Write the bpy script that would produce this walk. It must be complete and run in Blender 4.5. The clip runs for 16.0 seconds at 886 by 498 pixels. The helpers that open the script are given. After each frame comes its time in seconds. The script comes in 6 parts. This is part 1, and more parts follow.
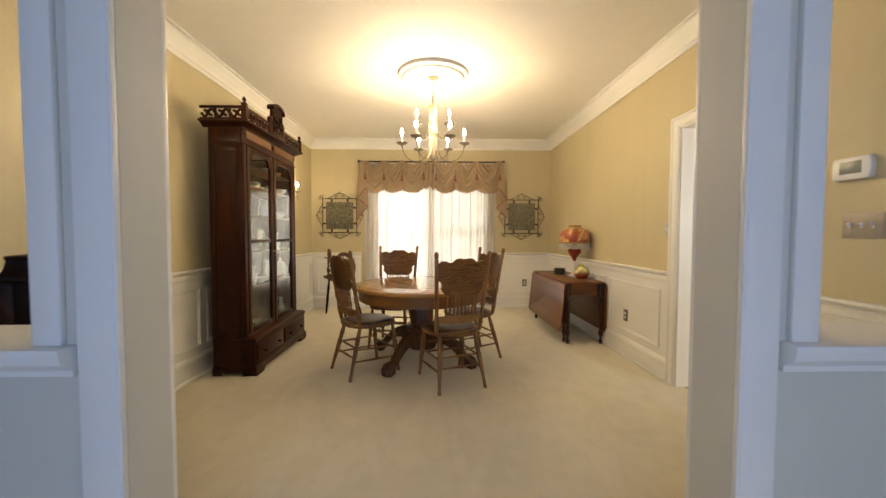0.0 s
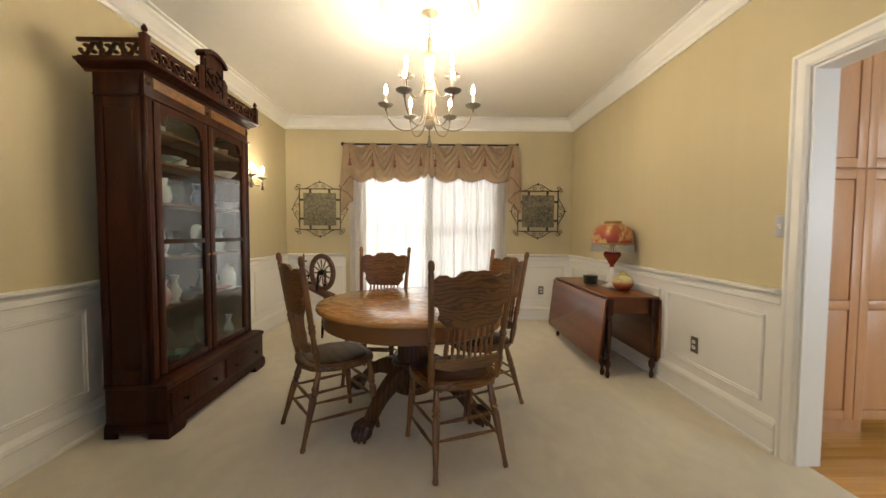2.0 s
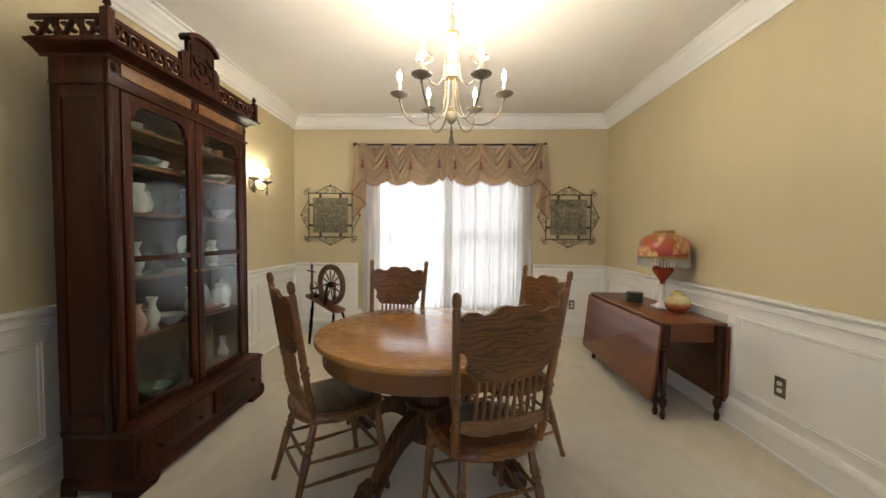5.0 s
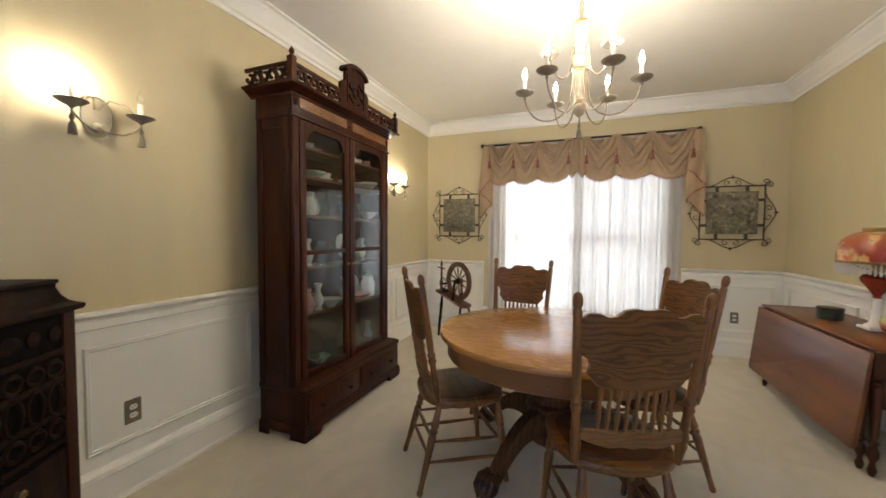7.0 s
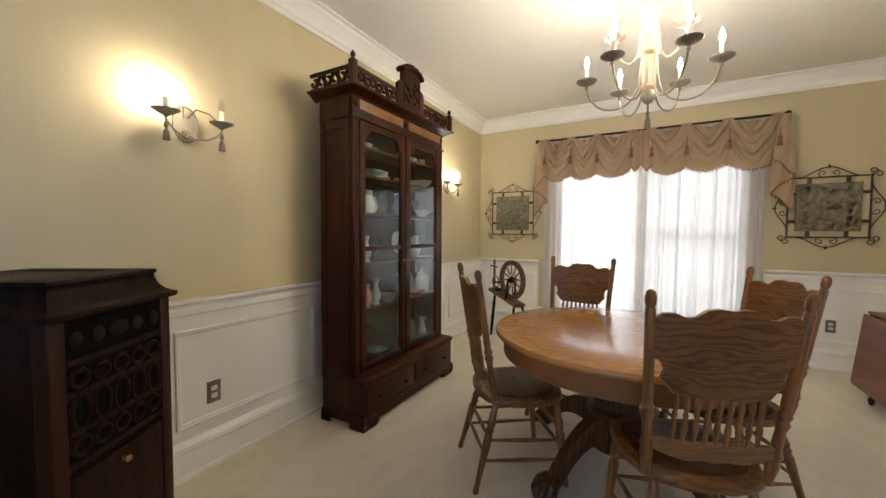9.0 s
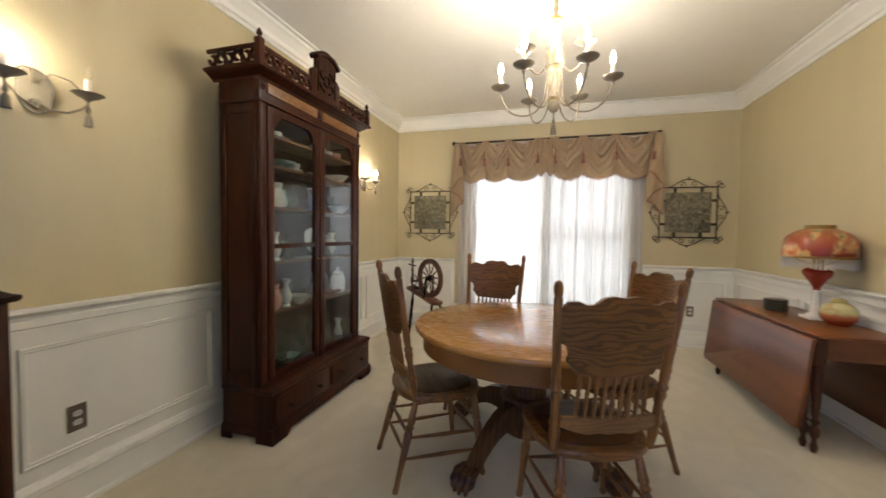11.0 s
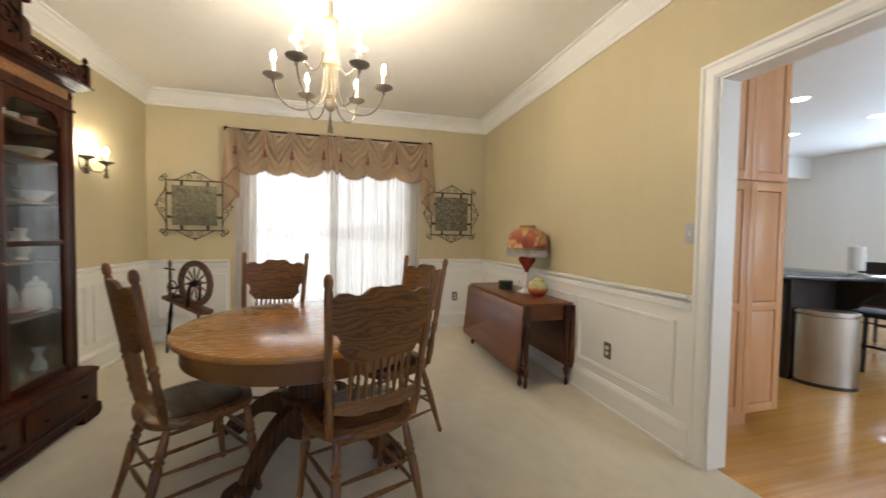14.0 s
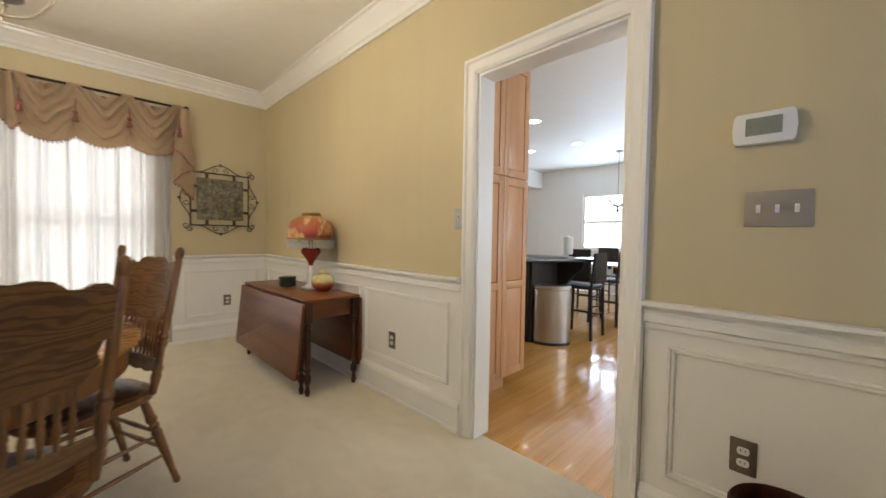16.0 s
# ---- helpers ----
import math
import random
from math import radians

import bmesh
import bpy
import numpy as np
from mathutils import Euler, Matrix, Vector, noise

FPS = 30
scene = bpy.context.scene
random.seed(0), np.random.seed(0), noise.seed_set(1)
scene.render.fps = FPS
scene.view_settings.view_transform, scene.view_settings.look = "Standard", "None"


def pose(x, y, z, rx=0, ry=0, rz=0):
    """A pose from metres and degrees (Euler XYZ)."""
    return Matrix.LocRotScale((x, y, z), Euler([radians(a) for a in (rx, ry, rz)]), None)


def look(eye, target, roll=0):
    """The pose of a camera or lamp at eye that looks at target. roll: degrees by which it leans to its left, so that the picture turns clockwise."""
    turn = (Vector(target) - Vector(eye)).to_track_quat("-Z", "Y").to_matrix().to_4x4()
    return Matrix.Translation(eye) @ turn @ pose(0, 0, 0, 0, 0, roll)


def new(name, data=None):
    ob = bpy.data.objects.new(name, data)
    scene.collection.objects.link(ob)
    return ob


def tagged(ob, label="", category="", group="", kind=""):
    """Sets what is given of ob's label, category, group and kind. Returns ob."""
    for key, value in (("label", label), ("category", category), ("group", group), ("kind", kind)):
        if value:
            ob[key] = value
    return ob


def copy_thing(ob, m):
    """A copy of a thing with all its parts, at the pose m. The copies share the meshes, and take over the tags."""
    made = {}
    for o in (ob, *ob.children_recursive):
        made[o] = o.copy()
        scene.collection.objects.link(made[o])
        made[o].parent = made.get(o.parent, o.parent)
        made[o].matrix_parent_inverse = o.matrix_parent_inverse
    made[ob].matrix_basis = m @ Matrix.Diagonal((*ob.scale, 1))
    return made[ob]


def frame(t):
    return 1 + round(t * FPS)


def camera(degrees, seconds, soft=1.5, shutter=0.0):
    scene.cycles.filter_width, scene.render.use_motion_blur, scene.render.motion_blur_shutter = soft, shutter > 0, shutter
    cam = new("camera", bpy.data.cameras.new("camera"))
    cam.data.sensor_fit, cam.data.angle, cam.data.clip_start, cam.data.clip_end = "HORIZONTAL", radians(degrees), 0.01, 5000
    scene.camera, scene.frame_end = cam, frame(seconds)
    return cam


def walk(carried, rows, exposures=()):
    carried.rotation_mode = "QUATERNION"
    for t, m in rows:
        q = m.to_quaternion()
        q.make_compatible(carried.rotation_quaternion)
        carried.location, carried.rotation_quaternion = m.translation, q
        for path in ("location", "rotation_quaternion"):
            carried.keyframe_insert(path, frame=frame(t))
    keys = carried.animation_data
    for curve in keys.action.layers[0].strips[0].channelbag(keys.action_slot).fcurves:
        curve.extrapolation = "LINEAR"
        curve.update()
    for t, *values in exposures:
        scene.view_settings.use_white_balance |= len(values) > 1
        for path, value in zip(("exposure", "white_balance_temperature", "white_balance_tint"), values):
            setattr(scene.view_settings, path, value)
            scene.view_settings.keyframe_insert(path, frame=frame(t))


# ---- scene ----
cam = camera(100.8, 16.0, shutter=0.4)
PATH = [
    (0, (0.242, 0.415, 1.211), (0.287, 2.413, 1.134), 0.1),
    (0.5, (0.229, 0.66, 1.192), (0.273, 2.658, 1.109), 0.2),
    (1, (0.228, 0.922, 1.205), (0.264, 2.92, 1.12), 0.2),
    (1.5, (0.246, 1.208, 1.192), (0.285, 3.205, 1.102), 0.3),
    (2, (0.279, 1.423, 1.215), (0.315, 3.421, 1.125), 0.3),
    (2.5, (0.25, 1.663, 1.18), (0.287, 3.661, 1.091), 0.4),
    (3, (0.231, 1.813, 1.213), (0.265, 3.81, 1.126), 0.4),
    (5.5, (0.248, 1.861, 1.285), (0.112, 3.855, 1.21), 0.4),
    (6, (0.257, 1.848, 1.273), (-0.047, 3.823, 1.197), 0.4),
    (6.5, (0.265, 1.836, 1.278), (-0.28, 3.759, 1.199), 0.4),
    (7, (0.277, 1.823, 1.276), (-0.45, 3.685, 1.193), 0.4),
    (7.5, (0.275, 1.821, 1.276), (-0.61, 3.612, 1.193), 0.2),
    (8, (0.266, 1.81, 1.273), (-0.717, 3.55, 1.187), 0.3),
    (10.5, (0.218, 1.835, 1.234), (-0.591, 3.662, 1.149), 0.6),
    (11, (0.222, 1.831, 1.235), (-0.335, 3.75, 1.155), 0.8),
    (11.5, (0.237, 1.836, 1.235), (-0.061, 3.812, 1.157), 0.8),
    (12, (0.254, 1.833, 1.229), (0.14, 3.828, 1.155), 0.9),
    (12.5, (0.266, 1.829, 1.233), (0.3, 3.828, 1.158), 0.8),
    (13, (0.276, 1.818, 1.235), (0.403, 3.813, 1.161), 0.8),
    (13.5, (0.285, 1.806, 1.221), (0.561, 3.785, 1.152), 0.8),
    (14, (0.311, 1.786, 1.225), (0.828, 3.717, 1.153), 0.8),
    (14.5, (0.345, 1.801, 1.213), (1.157, 3.628, 1.144), 0.8),
    (15, (0.356, 1.822, 1.197), (1.41, 3.521, 1.134), 0.9),
    (15.5, (0.428, 1.836, 1.172), (1.699, 3.379, 1.11), 0.9),
    (16, (0.582, 1.936, 1.15), (1.991, 3.354, 1.084), 0.9),
]
# the clip's camera starts brighter and warmer, then settles
EXPOSURES = [(0.0, -0.1, 8300, 10), (0.5, -0.17, 8100, 10), (1.0, -0.22, 7800, 10), (1.5, -0.25, 7350, 10), (2.5, -0.26, 6750, 10), (5.3, -0.26, 6250, 10), (8.2, -0.23, 6250, 10), (14.0, -0.24, 6300, 10), (16.0, -0.24, 6550, 10)]
walk(cam, [(t, look(eye, target, roll)) for t, eye, target, roll in PATH], exposures=EXPOSURES)
WINDOW_W, HALL_W, KITCHEN_W, KFILL_W, BULB = 70, 44, 135, 105, 880.0

# ---- world and light ----
world = bpy.data.worlds.new("world")
scene.world = world
world.use_nodes = True
wn = world.node_tree.nodes
sky = wn.new("ShaderNodeTexSky")
sky.sky_type, sky.sun_disc = "NISHITA", False
sky.sun_elevation, sky.sun_rotation = radians(40), radians(200)
world.node_tree.links.new(sky.outputs[0], wn["Background"].inputs[0])
wn["Background"].inputs[1].default_value = 0.1

sun_data = bpy.data.lights.new("sun", "SUN")
sun_data.energy, sun_data.angle, sun_data.color = 2.0, radians(0.5), (1.0, 0.95, 0.86)
sun = new("sun", sun_data)
sun.matrix_world = pose(0, 0, 10, 50, 0, 200)


def area(name, m, sx, sy, watts, color):
    d = bpy.data.lights.new(name, "AREA")
    d.shape, d.size, d.size_y, d.energy, d.color = "RECTANGLE", sx, sy, watts, color
    ob = new(name, d)
    ob.matrix_world = m
    return ob


def bulb_light(name, x, y, z, watts, color=(1.0, 0.76, 0.45), r=0.02):
    d = bpy.data.lights.new(name, "POINT")
    d.energy, d.color, d.shadow_soft_size = watts, color, r
    ob = new(name, d)
    ob.location = (x, y, z)
    return ob


# room limits
XL, XR, YF, YN0, YN1, CEIL = -1.795, 2.165, 6.535, 1.385, 1.545, 2.77
DY0, DY1, DZ = 2.479, 3.267, 2.055          # kitchen doorway
WX0, WX1, WZ0, WZ1 = -0.74, 1.10, 0.35, 2.12  # dining window
KX, KY0, KY1, KZ = 8.6, 0.2, 9.4, 2.74      # kitchen
HY, HX0, HX1 = -1.3, -3.2, XR              # hall

area("window_daylight", pose((WX0 + WX1) / 2, YF + 0.19, (WZ0 + WZ1) / 2, -90, 0, 0), WX1 - WX0 - 0.1, WZ1 - WZ0 - 0.1, WINDOW_W, (0.88, 0.94, 1.0))
area("hall_daylight", pose(0.2, HY - 0.05, 1.15, 90, 0, 0), 2.0, 1.4, HALL_W, (0.22, 0.415, 1.0))
area("kitchen_daylight", pose(KX + 0.1, 4.72, 1.52, 0, 90, 0), 1.15, 1.65, KITCHEN_W, (0.58, 0.76, 1.0))
# unseen fill lamp, added to brighten the pantry front and kitchen walls
area("kitchen_south_daylight", pose(4.9, KY0 - 0.1, 1.5, 90, 0, 0), 2.3, 1.2, KFILL_W, (0.80, 0.89, 1.0))
area("family_daylight", pose(KX + 0.1, 8.6, 1.52, 0, 90, 0), 1.15, 0.6, 60, (0.78, 0.88, 1.0))

# ---- materials ----


def mat(name, rough=0.5, metal=0.0):
    m = bpy.data.materials.new(name)
    m.use_nodes = True
    b = m.node_tree.nodes["Principled BSDF"]
    b.inputs["Roughness"].default_value, b.inputs["Metallic"].default_value = rough, metal
    return m, m.node_tree, b


def coords(nt, scale=(1, 1, 1), space="Object"):
    tc, mp = nt.nodes.new("ShaderNodeTexCoord"), nt.nodes.new("ShaderNodeMapping")
    mp.inputs["Scale"].default_value = scale
    nt.links.new(tc.outputs[space], mp.inputs[0])
    return mp.outputs[0]


def tex_noise(nt, vec, scale, detail=4.0, rough=0.5, dist=0.0):
    n = nt.nodes.new("ShaderNodeTexNoise")
    n.inputs["Scale"].default_value, n.inputs["Detail"].default_value = scale, detail
    n.inputs["Roughness"].default_value, n.inputs["Distortion"].default_value = rough, dist
    nt.links.new(vec, n.inputs["Vector"])
    return n.outputs["Fac"]


def ramp(nt, fac, stops):
    r = nt.nodes.new("ShaderNodeValToRGB")
    els = r.color_ramp.elements
    while len(els) < len(stops):
        els.new(0.5)
    for e, (p, c) in zip(els, stops):
        e.position, e.color = p, (*c, 1)
    nt.links.new(fac, r.inputs[0])
    return r.outputs[0]


def mixc(nt, fac, a, b, mode="MIX"):
    x = nt.nodes.new("ShaderNodeMix")
    x.data_type, x.blend_type = "RGBA", mode
    for k, v in ((0, fac), (6, a), (7, b)):
        if hasattr(v, "is_linked"):
            nt.links.new(v, x.inputs[k])
        elif k == 0:
            x.inputs[0].default_value = v
        else:
            x.inputs[k].default_value = (*v, 1)
    return x.outputs[2]


def bump(nt, b, fac, strength=0.2, dist=0.01):
    n = nt.nodes.new("ShaderNodeBump")
    n.inputs["Strength"].default_value, n.inputs["Distance"].default_value = strength, dist
    nt.links.new(fac, n.inputs["Height"])
    nt.links.new(n.outputs[0], b.inputs["Normal"])


def plain(name, color, rough=0.5, metal=0.0, var=0.12, scale=6.0, bmp=0.05, fine=90.0):
    """Paint, plastic, metal: colour with two scales of unevenness and a little relief."""
    m, nt, b = mat(name, rough, metal)
    v = coords(nt)
    big, small = tex_noise(nt, v, scale, 3), tex_noise(nt, v, fine, 4)
    c1 = tuple(x * (1 - var) for x in color)
    c2 = tuple(min(1, x * (1 + var)) for x in color)
    col = ramp(nt, big, [(0.3, c1), (0.7, c2)])
    col = mixc(nt, 0.25, col, ramp(nt, small, [(0.3, c1), (0.7, c2)]))
    nt.links.new(col, b.inputs["Base Color"])
    rr = ramp(nt, small, [(0.2, (rough * 0.8,) * 3), (0.8, (min(1, rough * 1.2),) * 3)])
    nt.links.new(rr, b.inputs["Roughness"])
    bump(nt, b, small, bmp, 0.002)
    return m


def wood(name, dark, light, rough=0.3, scale=1.0, axis="z", figure=6.0, coat=0.3, band="DIAGONAL", flame=0.55, stretch=0.12, warp=7.0, pore=0.45, spec=0.5, relief=0.12):
    """Stained timber, grain along an axis, with cathedral figure and pores."""
    m, nt, b = mat(name, rough)
    s = {"x": (stretch, 1, 1), "y": (1, stretch, 1), "z": (1, 1, stretch)}[axis]
    v = coords(nt, tuple(k * scale for k in s))
    info = nt.nodes.new("ShaderNodeObjectInfo")
    add = nt.nodes.new("ShaderNodeVectorMath")
    add.operation = "ADD"
    mul = nt.nodes.new("ShaderNodeMath")
    mul.operation = "MULTIPLY"
    mul.inputs[1].default_value = 17.0
    nt.links.new(info.outputs["Random"], mul.inputs[0])
    nt.links.new(v, add.inputs[0])
    nt.links.new(mul.outputs[0], add.inputs[1])
    v = add.outputs[0]
    big = tex_noise(nt, v, figure, 2, 0.4, 0.6)
    w = nt.nodes.new("ShaderNodeTexWave")
    w.wave_type, w.bands_direction = "BANDS", band
    w.inputs["Scale"].default_value, w.inputs["Distortion"].default_value = figure * 0.9, warp
    w.inputs["Detail"].default_value, w.inputs["Detail Scale"].default_value = 2.0, 1.2
    nt.links.new(v, w.inputs["Vector"])
    fine = tex_noise(nt, v, 160, 3, 0.6)
    mid = tuple((a + c) / 2 for a, c in zip(dark, light))
    col = mixc(nt, flame, ramp(nt, big, [(0.3, dark), (0.5, mid), (0.72, light)]), ramp(nt, w.outputs["Fac"], [(0.05, dark), (0.6, light)]))
    col = mixc(nt, ramp(nt, fine, [(0.35, (pore,) * 3), (0.6, (0.0,) * 3)]), col, dark)
    nt.links.new(col, b.inputs["Base Color"])
    nt.links.new(ramp(nt, fine, [(0.3, (rough * 1.35,) * 3), (0.7, (rough * 0.85,) * 3)]), b.inputs["Roughness"])
    b.inputs["Specular IOR Level"].default_value = spec
    b.inputs["Coat Weight"].default_value, b.inputs["Coat Roughness"].default_value = coat, min(0.18, rough * 0.5)
    bump(nt, b, fine, relief, 0.002)
    return m


def fabric(name, c1, c2, trans=0.0, fine=700.0, alpha=1.0):
    m, nt, b = mat(name, 0.9)
    v = coords(nt)
    n1, n2 = tex_noise(nt, v, 5, 3), tex_noise(nt, v, fine, 2)
    col = mixc(nt, 0.4, ramp(nt, n1, [(0.3, c1), (0.7, c2)]), ramp(nt, n2, [(0.35, c1), (0.65, c2)]))
    nt.links.new(col, b.inputs["Base Color"])
    b.inputs["Sheen Weight"].default_value = 0.2
    bump(nt, b, n2, 0.3, 0.002)
    if trans:
        tr = nt.nodes.new("ShaderNodeBsdfTranslucent")
        nt.links.new(col, tr.inputs[0])
        mx = nt.nodes.new("ShaderNodeMixShader")
        mx.inputs[0].default_value = trans
        nt.links.new(b.outputs[0], mx.inputs[1])
        nt.links.new(tr.outputs[0], mx.inputs[2])
        out = nt.nodes["Material Output"]
        src = mx.outputs[0]
        if alpha < 1:
            tp = nt.nodes.new("ShaderNodeBsdfTransparent")
            m2 = nt.nodes.new("ShaderNodeMixShader")
            m2.inputs[0].default_value = alpha
            nt.links.new(tp.outputs[0], m2.inputs[1])
            nt.links.new(src, m2.inputs[2])
            src = m2.outputs[0]
        nt.links.new(src, out.inputs[0])
    return m


def glow(name, color, strength):
    m, nt, b = mat(name, 0.4)
    b.inputs["Base Color"].default_value = (*color, 1)
    b.inputs["Emission Color"].default_value = (*color, 1)
    b.inputs["Emission Strength"].default_value = strength
    return m


def glass(name, tint=(1, 1, 1), rough=0.0, solid=False, shine=0.08):
    m, nt, b = mat(name, rough)
    if solid:
        b.inputs["Base Color"].default_value = (*tint, 1)
        b.inputs["Transmission Weight"].default_value = 0.85
        return m
    tp, gl = nt.nodes.new("ShaderNodeBsdfTransparent"), nt.nodes.new("ShaderNodeBsdfGlossy")
    tp.inputs[0].default_value = (*tint, 1)
    gl.inputs["Roughness"].default_value = rough
    lw = nt.nodes.new("ShaderNodeLayerWeight")
    pw, fr = nt.nodes.new("ShaderNodeMath"), nt.nodes.new("ShaderNodeMath")
    pw.operation, fr.operation = "POWER", "MULTIPLY_ADD"
    pw.inputs[1].default_value, fr.inputs[1].default_value, fr.inputs[2].default_value = 4.0, 0.9, shine
    nt.links.new(lw.outputs["Facing"], pw.inputs[0])
    nt.links.new(pw.outputs[0], fr.inputs[0])
    mx = nt.nodes.new("ShaderNodeMixShader")
    nt.links.new(fr.outputs[0], mx.inputs[0])
    nt.links.new(tp.outputs[0], mx.inputs[1])
    nt.links.new(gl.outputs[0], mx.inputs[2])
    nt.links.new(mx.outputs[0], nt.nodes["Material Output"].inputs[0])
    return m


def carpet_mat():
    m, nt, b = mat("carpet", 0.95)
    v = coords(nt)
    st = tex_noise(nt, coords(nt, (1.5, 0.8, 1)), 2.2, 5, 0.62, 1.2)
    n1, n2, n3 = tex_noise(nt, v, 1.3, 5, 0.6, 0.4), tex_noise(nt, v, 260, 3, 0.7), tex_noise(nt, v, 9, 4, 0.6)
    col = ramp(nt, n1, [(0.4, (0.730, 0.650, 0.477)), (0.6, (0.820, 0.739, 0.558))])
    col = mixc(nt, 0.35, col, ramp(nt, n3, [(0.42, (0.670, 0.591, 0.423)), (0.58, (0.840, 0.758, 0.576))]))
    col = mixc(nt, 0.36, col, ramp(nt, st, [(0.42, (0.640, 0.557, 0.392)), (0.58, (0.860, 0.778, 0.594))]))
    col = mixc(nt, 0.35, col, ramp(nt, n2, [(0.3, (0.600, 0.522, 0.369)), (0.7, (0.880, 0.798, 0.612))]))
    nt.links.new(col, b.inputs["Base Color"])
    b.inputs["Sheen Weight"].default_value = 0.3
    bump(nt, b, n2, 0.9, 0.006)
    return m


def wall_mat(name, c1, c2):
    m, nt, b = mat(name, 0.6)
    v = coords(nt)
    n1, n2 = tex_noise(nt, v, 0.9, 4, 0.6), tex_noise(nt, v, 120, 3, 0.6)
    st = tex_noise(nt, coords(nt, (6, 6, 0.5)), 1.5, 3)
    col = mixc(nt, 0.4, ramp(nt, n1, [(0.3, c1), (0.7, c2)]), ramp(nt, st, [(0.3, c1), (0.7, c2)]))
    nt.links.new(col, b.inputs["Base Color"])
    nt.links.new(ramp(nt, n2, [(0.3, (0.5,) * 3), (0.7, (0.7,) * 3)]), b.inputs["Roughness"])
    bump(nt, b, n2, 0.12, 0.0015)
    return m


WALL = wall_mat("yellow_wall_paint", (0.545, 0.465, 0.282), (0.595, 0.510, 0.312))
KWALL = wall_mat("kitchen_wall_paint", (0.77, 0.77, 0.75), (0.82, 0.82, 0.80))
HWALL = wall_mat("hall_wall_paint", (0.62, 0.60, 0.52), (0.68, 0.66, 0.58))
CEILING = wall_mat("ceiling_paint", (0.84, 0.81, 0.73), (0.88, 0.85, 0.77))
WHITE = plain("white_trim_paint", (0.86, 0.845, 0.79), 0.38, var=0.03, scale=2.0, bmp=0.04)
CARPET = carpet_mat()
OAK = wood("golden_oak", (0.072, 0.025, 0.0055), (0.235, 0.096, 0.021), 0.32, 2.0, "x", 7.5, 0.14, "Z", 0.6, 0.28, 18.0)
OAKZ = wood("turned_oak", (0.105, 0.038, 0.008), (0.30, 0.125, 0.027), 0.34, 2.0, "z", 6.0, 0.14, "X")
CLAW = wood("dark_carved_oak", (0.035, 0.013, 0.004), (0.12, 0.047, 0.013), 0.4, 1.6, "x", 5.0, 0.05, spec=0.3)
WORN = wood("worn_oak_rail", (0.14, 0.062, 0.018), (0.30, 0.15, 0.048), 0.36, 2.0, "x", 7.5, 0.12, "Z", 0.4, 0.28, 18.0)
SEATP = wood("dark_seat_panel", (0.028, 0.010, 0.0028), (0.100, 0.040, 0.010), 0.32, 1.6, "x", 5.0, 0.14, spec=0.3, relief=0.03)
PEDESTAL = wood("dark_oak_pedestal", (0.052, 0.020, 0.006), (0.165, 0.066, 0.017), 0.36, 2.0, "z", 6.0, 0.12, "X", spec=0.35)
APRON = wood("oak_apron", (0.17, 0.060, 0.012), (0.31, 0.125, 0.027), 0.3, 1.0, "x", 4.0, 0.3, "DIAGONAL", 0.15)
OAKTOP = wood("oak_tabletop", (0.40, 0.176, 0.036), (0.51, 0.246, 0.056), 0.24, 1.0, "x", 5.0, 0.4, "Y", 0.2, pore=0.14, relief=0.03)
WALNUT = wood("dark_walnut", (0.012, 0.0030, 0.0011), (0.066, 0.0155, 0.0042), 0.36, 1.2, "z", 5.0, 0.04, "Y", 0.35, spec=0.14)
BURL = wood("burl_veneer", (0.085, 0.036, 0.009), (0.27, 0.125, 0.032), 0.36, 3.0, "y", 9.0, 0.08, "DIAGONAL", 0.6, 0.4, 16.0)
SHELF = wood("shelf_board", (0.09, 0.035, 0.015), (0.2, 0.085, 0.035), 0.4, 1.5, "y", 5.0, 0.1)
MAHOG = wood("dark_mahogany", (0.006, 0.0026, 0.0013), (0.022, 0.0085, 0.0036), 0.45, 1.2, "z", 5.0, 0.01, spec=0.10)
CLOTH = plain("speaker_cloth", (0.004, 0.0035, 0.003), 0.95, var=0.3)
CLOTH.node_tree.nodes["Principled BSDF"].inputs["Specular IOR Level"].default_value = 0.05
CHERRY = wood("red_cherry", (0.088, 0.022, 0.006), (0.215, 0.070, 0.017), 0.34, 1.1, "y", 2.6, 0.22, "Z", 0.2, 0.10, 4.0, 0.0, spec=0.35, relief=0.0)
POSTW = wood("brown_post", (0.010, 0.0035, 0.0015), (0.042, 0.0145, 0.005), 0.42, 1.2, "z", 5.0, 0.02, spec=0.12)
CHERRYD = wood("dark_cherry_leg", (0.030, 0.009, 0.003), (0.085, 0.025, 0.007), 0.34, 1.4, "z", 4.0, 0.1, spec=0.3)
WHEELW = wood("reddish_wheel_wood", (0.06, 0.018, 0.008), (0.17, 0.06, 0.026), 0.35, 2.0, "x", 6.0, 0.2)
MAPLE = wood("maple_veneer", (0.50, 0.255, 0.120), (0.60, 0.335, 0.170), 0.38, 1.0, "z", 3.0, 0.2, "X", 0.3)
PLANK = wood("oak_floorboard", (0.50, 0.245, 0.058), (0.72, 0.40, 0.115), 0.10, 1.0, "x", 2.0, 0.5, "Y", 0.3)
ESPRESSO = plain("espresso_wood", (0.014, 0.008, 0.006), 0.7, var=0.3)
GRANITE = plain("black_granite", (0.03, 0.03, 0.032), 0.12, var=0.5, scale=60, fine=200)
IRON = plain("bronzed_iron", (0.07, 0.055, 0.035), 0.5, 0.7, var=0.3)
RODMETAL = plain("dark_rod", (0.03, 0.018, 0.012), 0.4, 0.5)
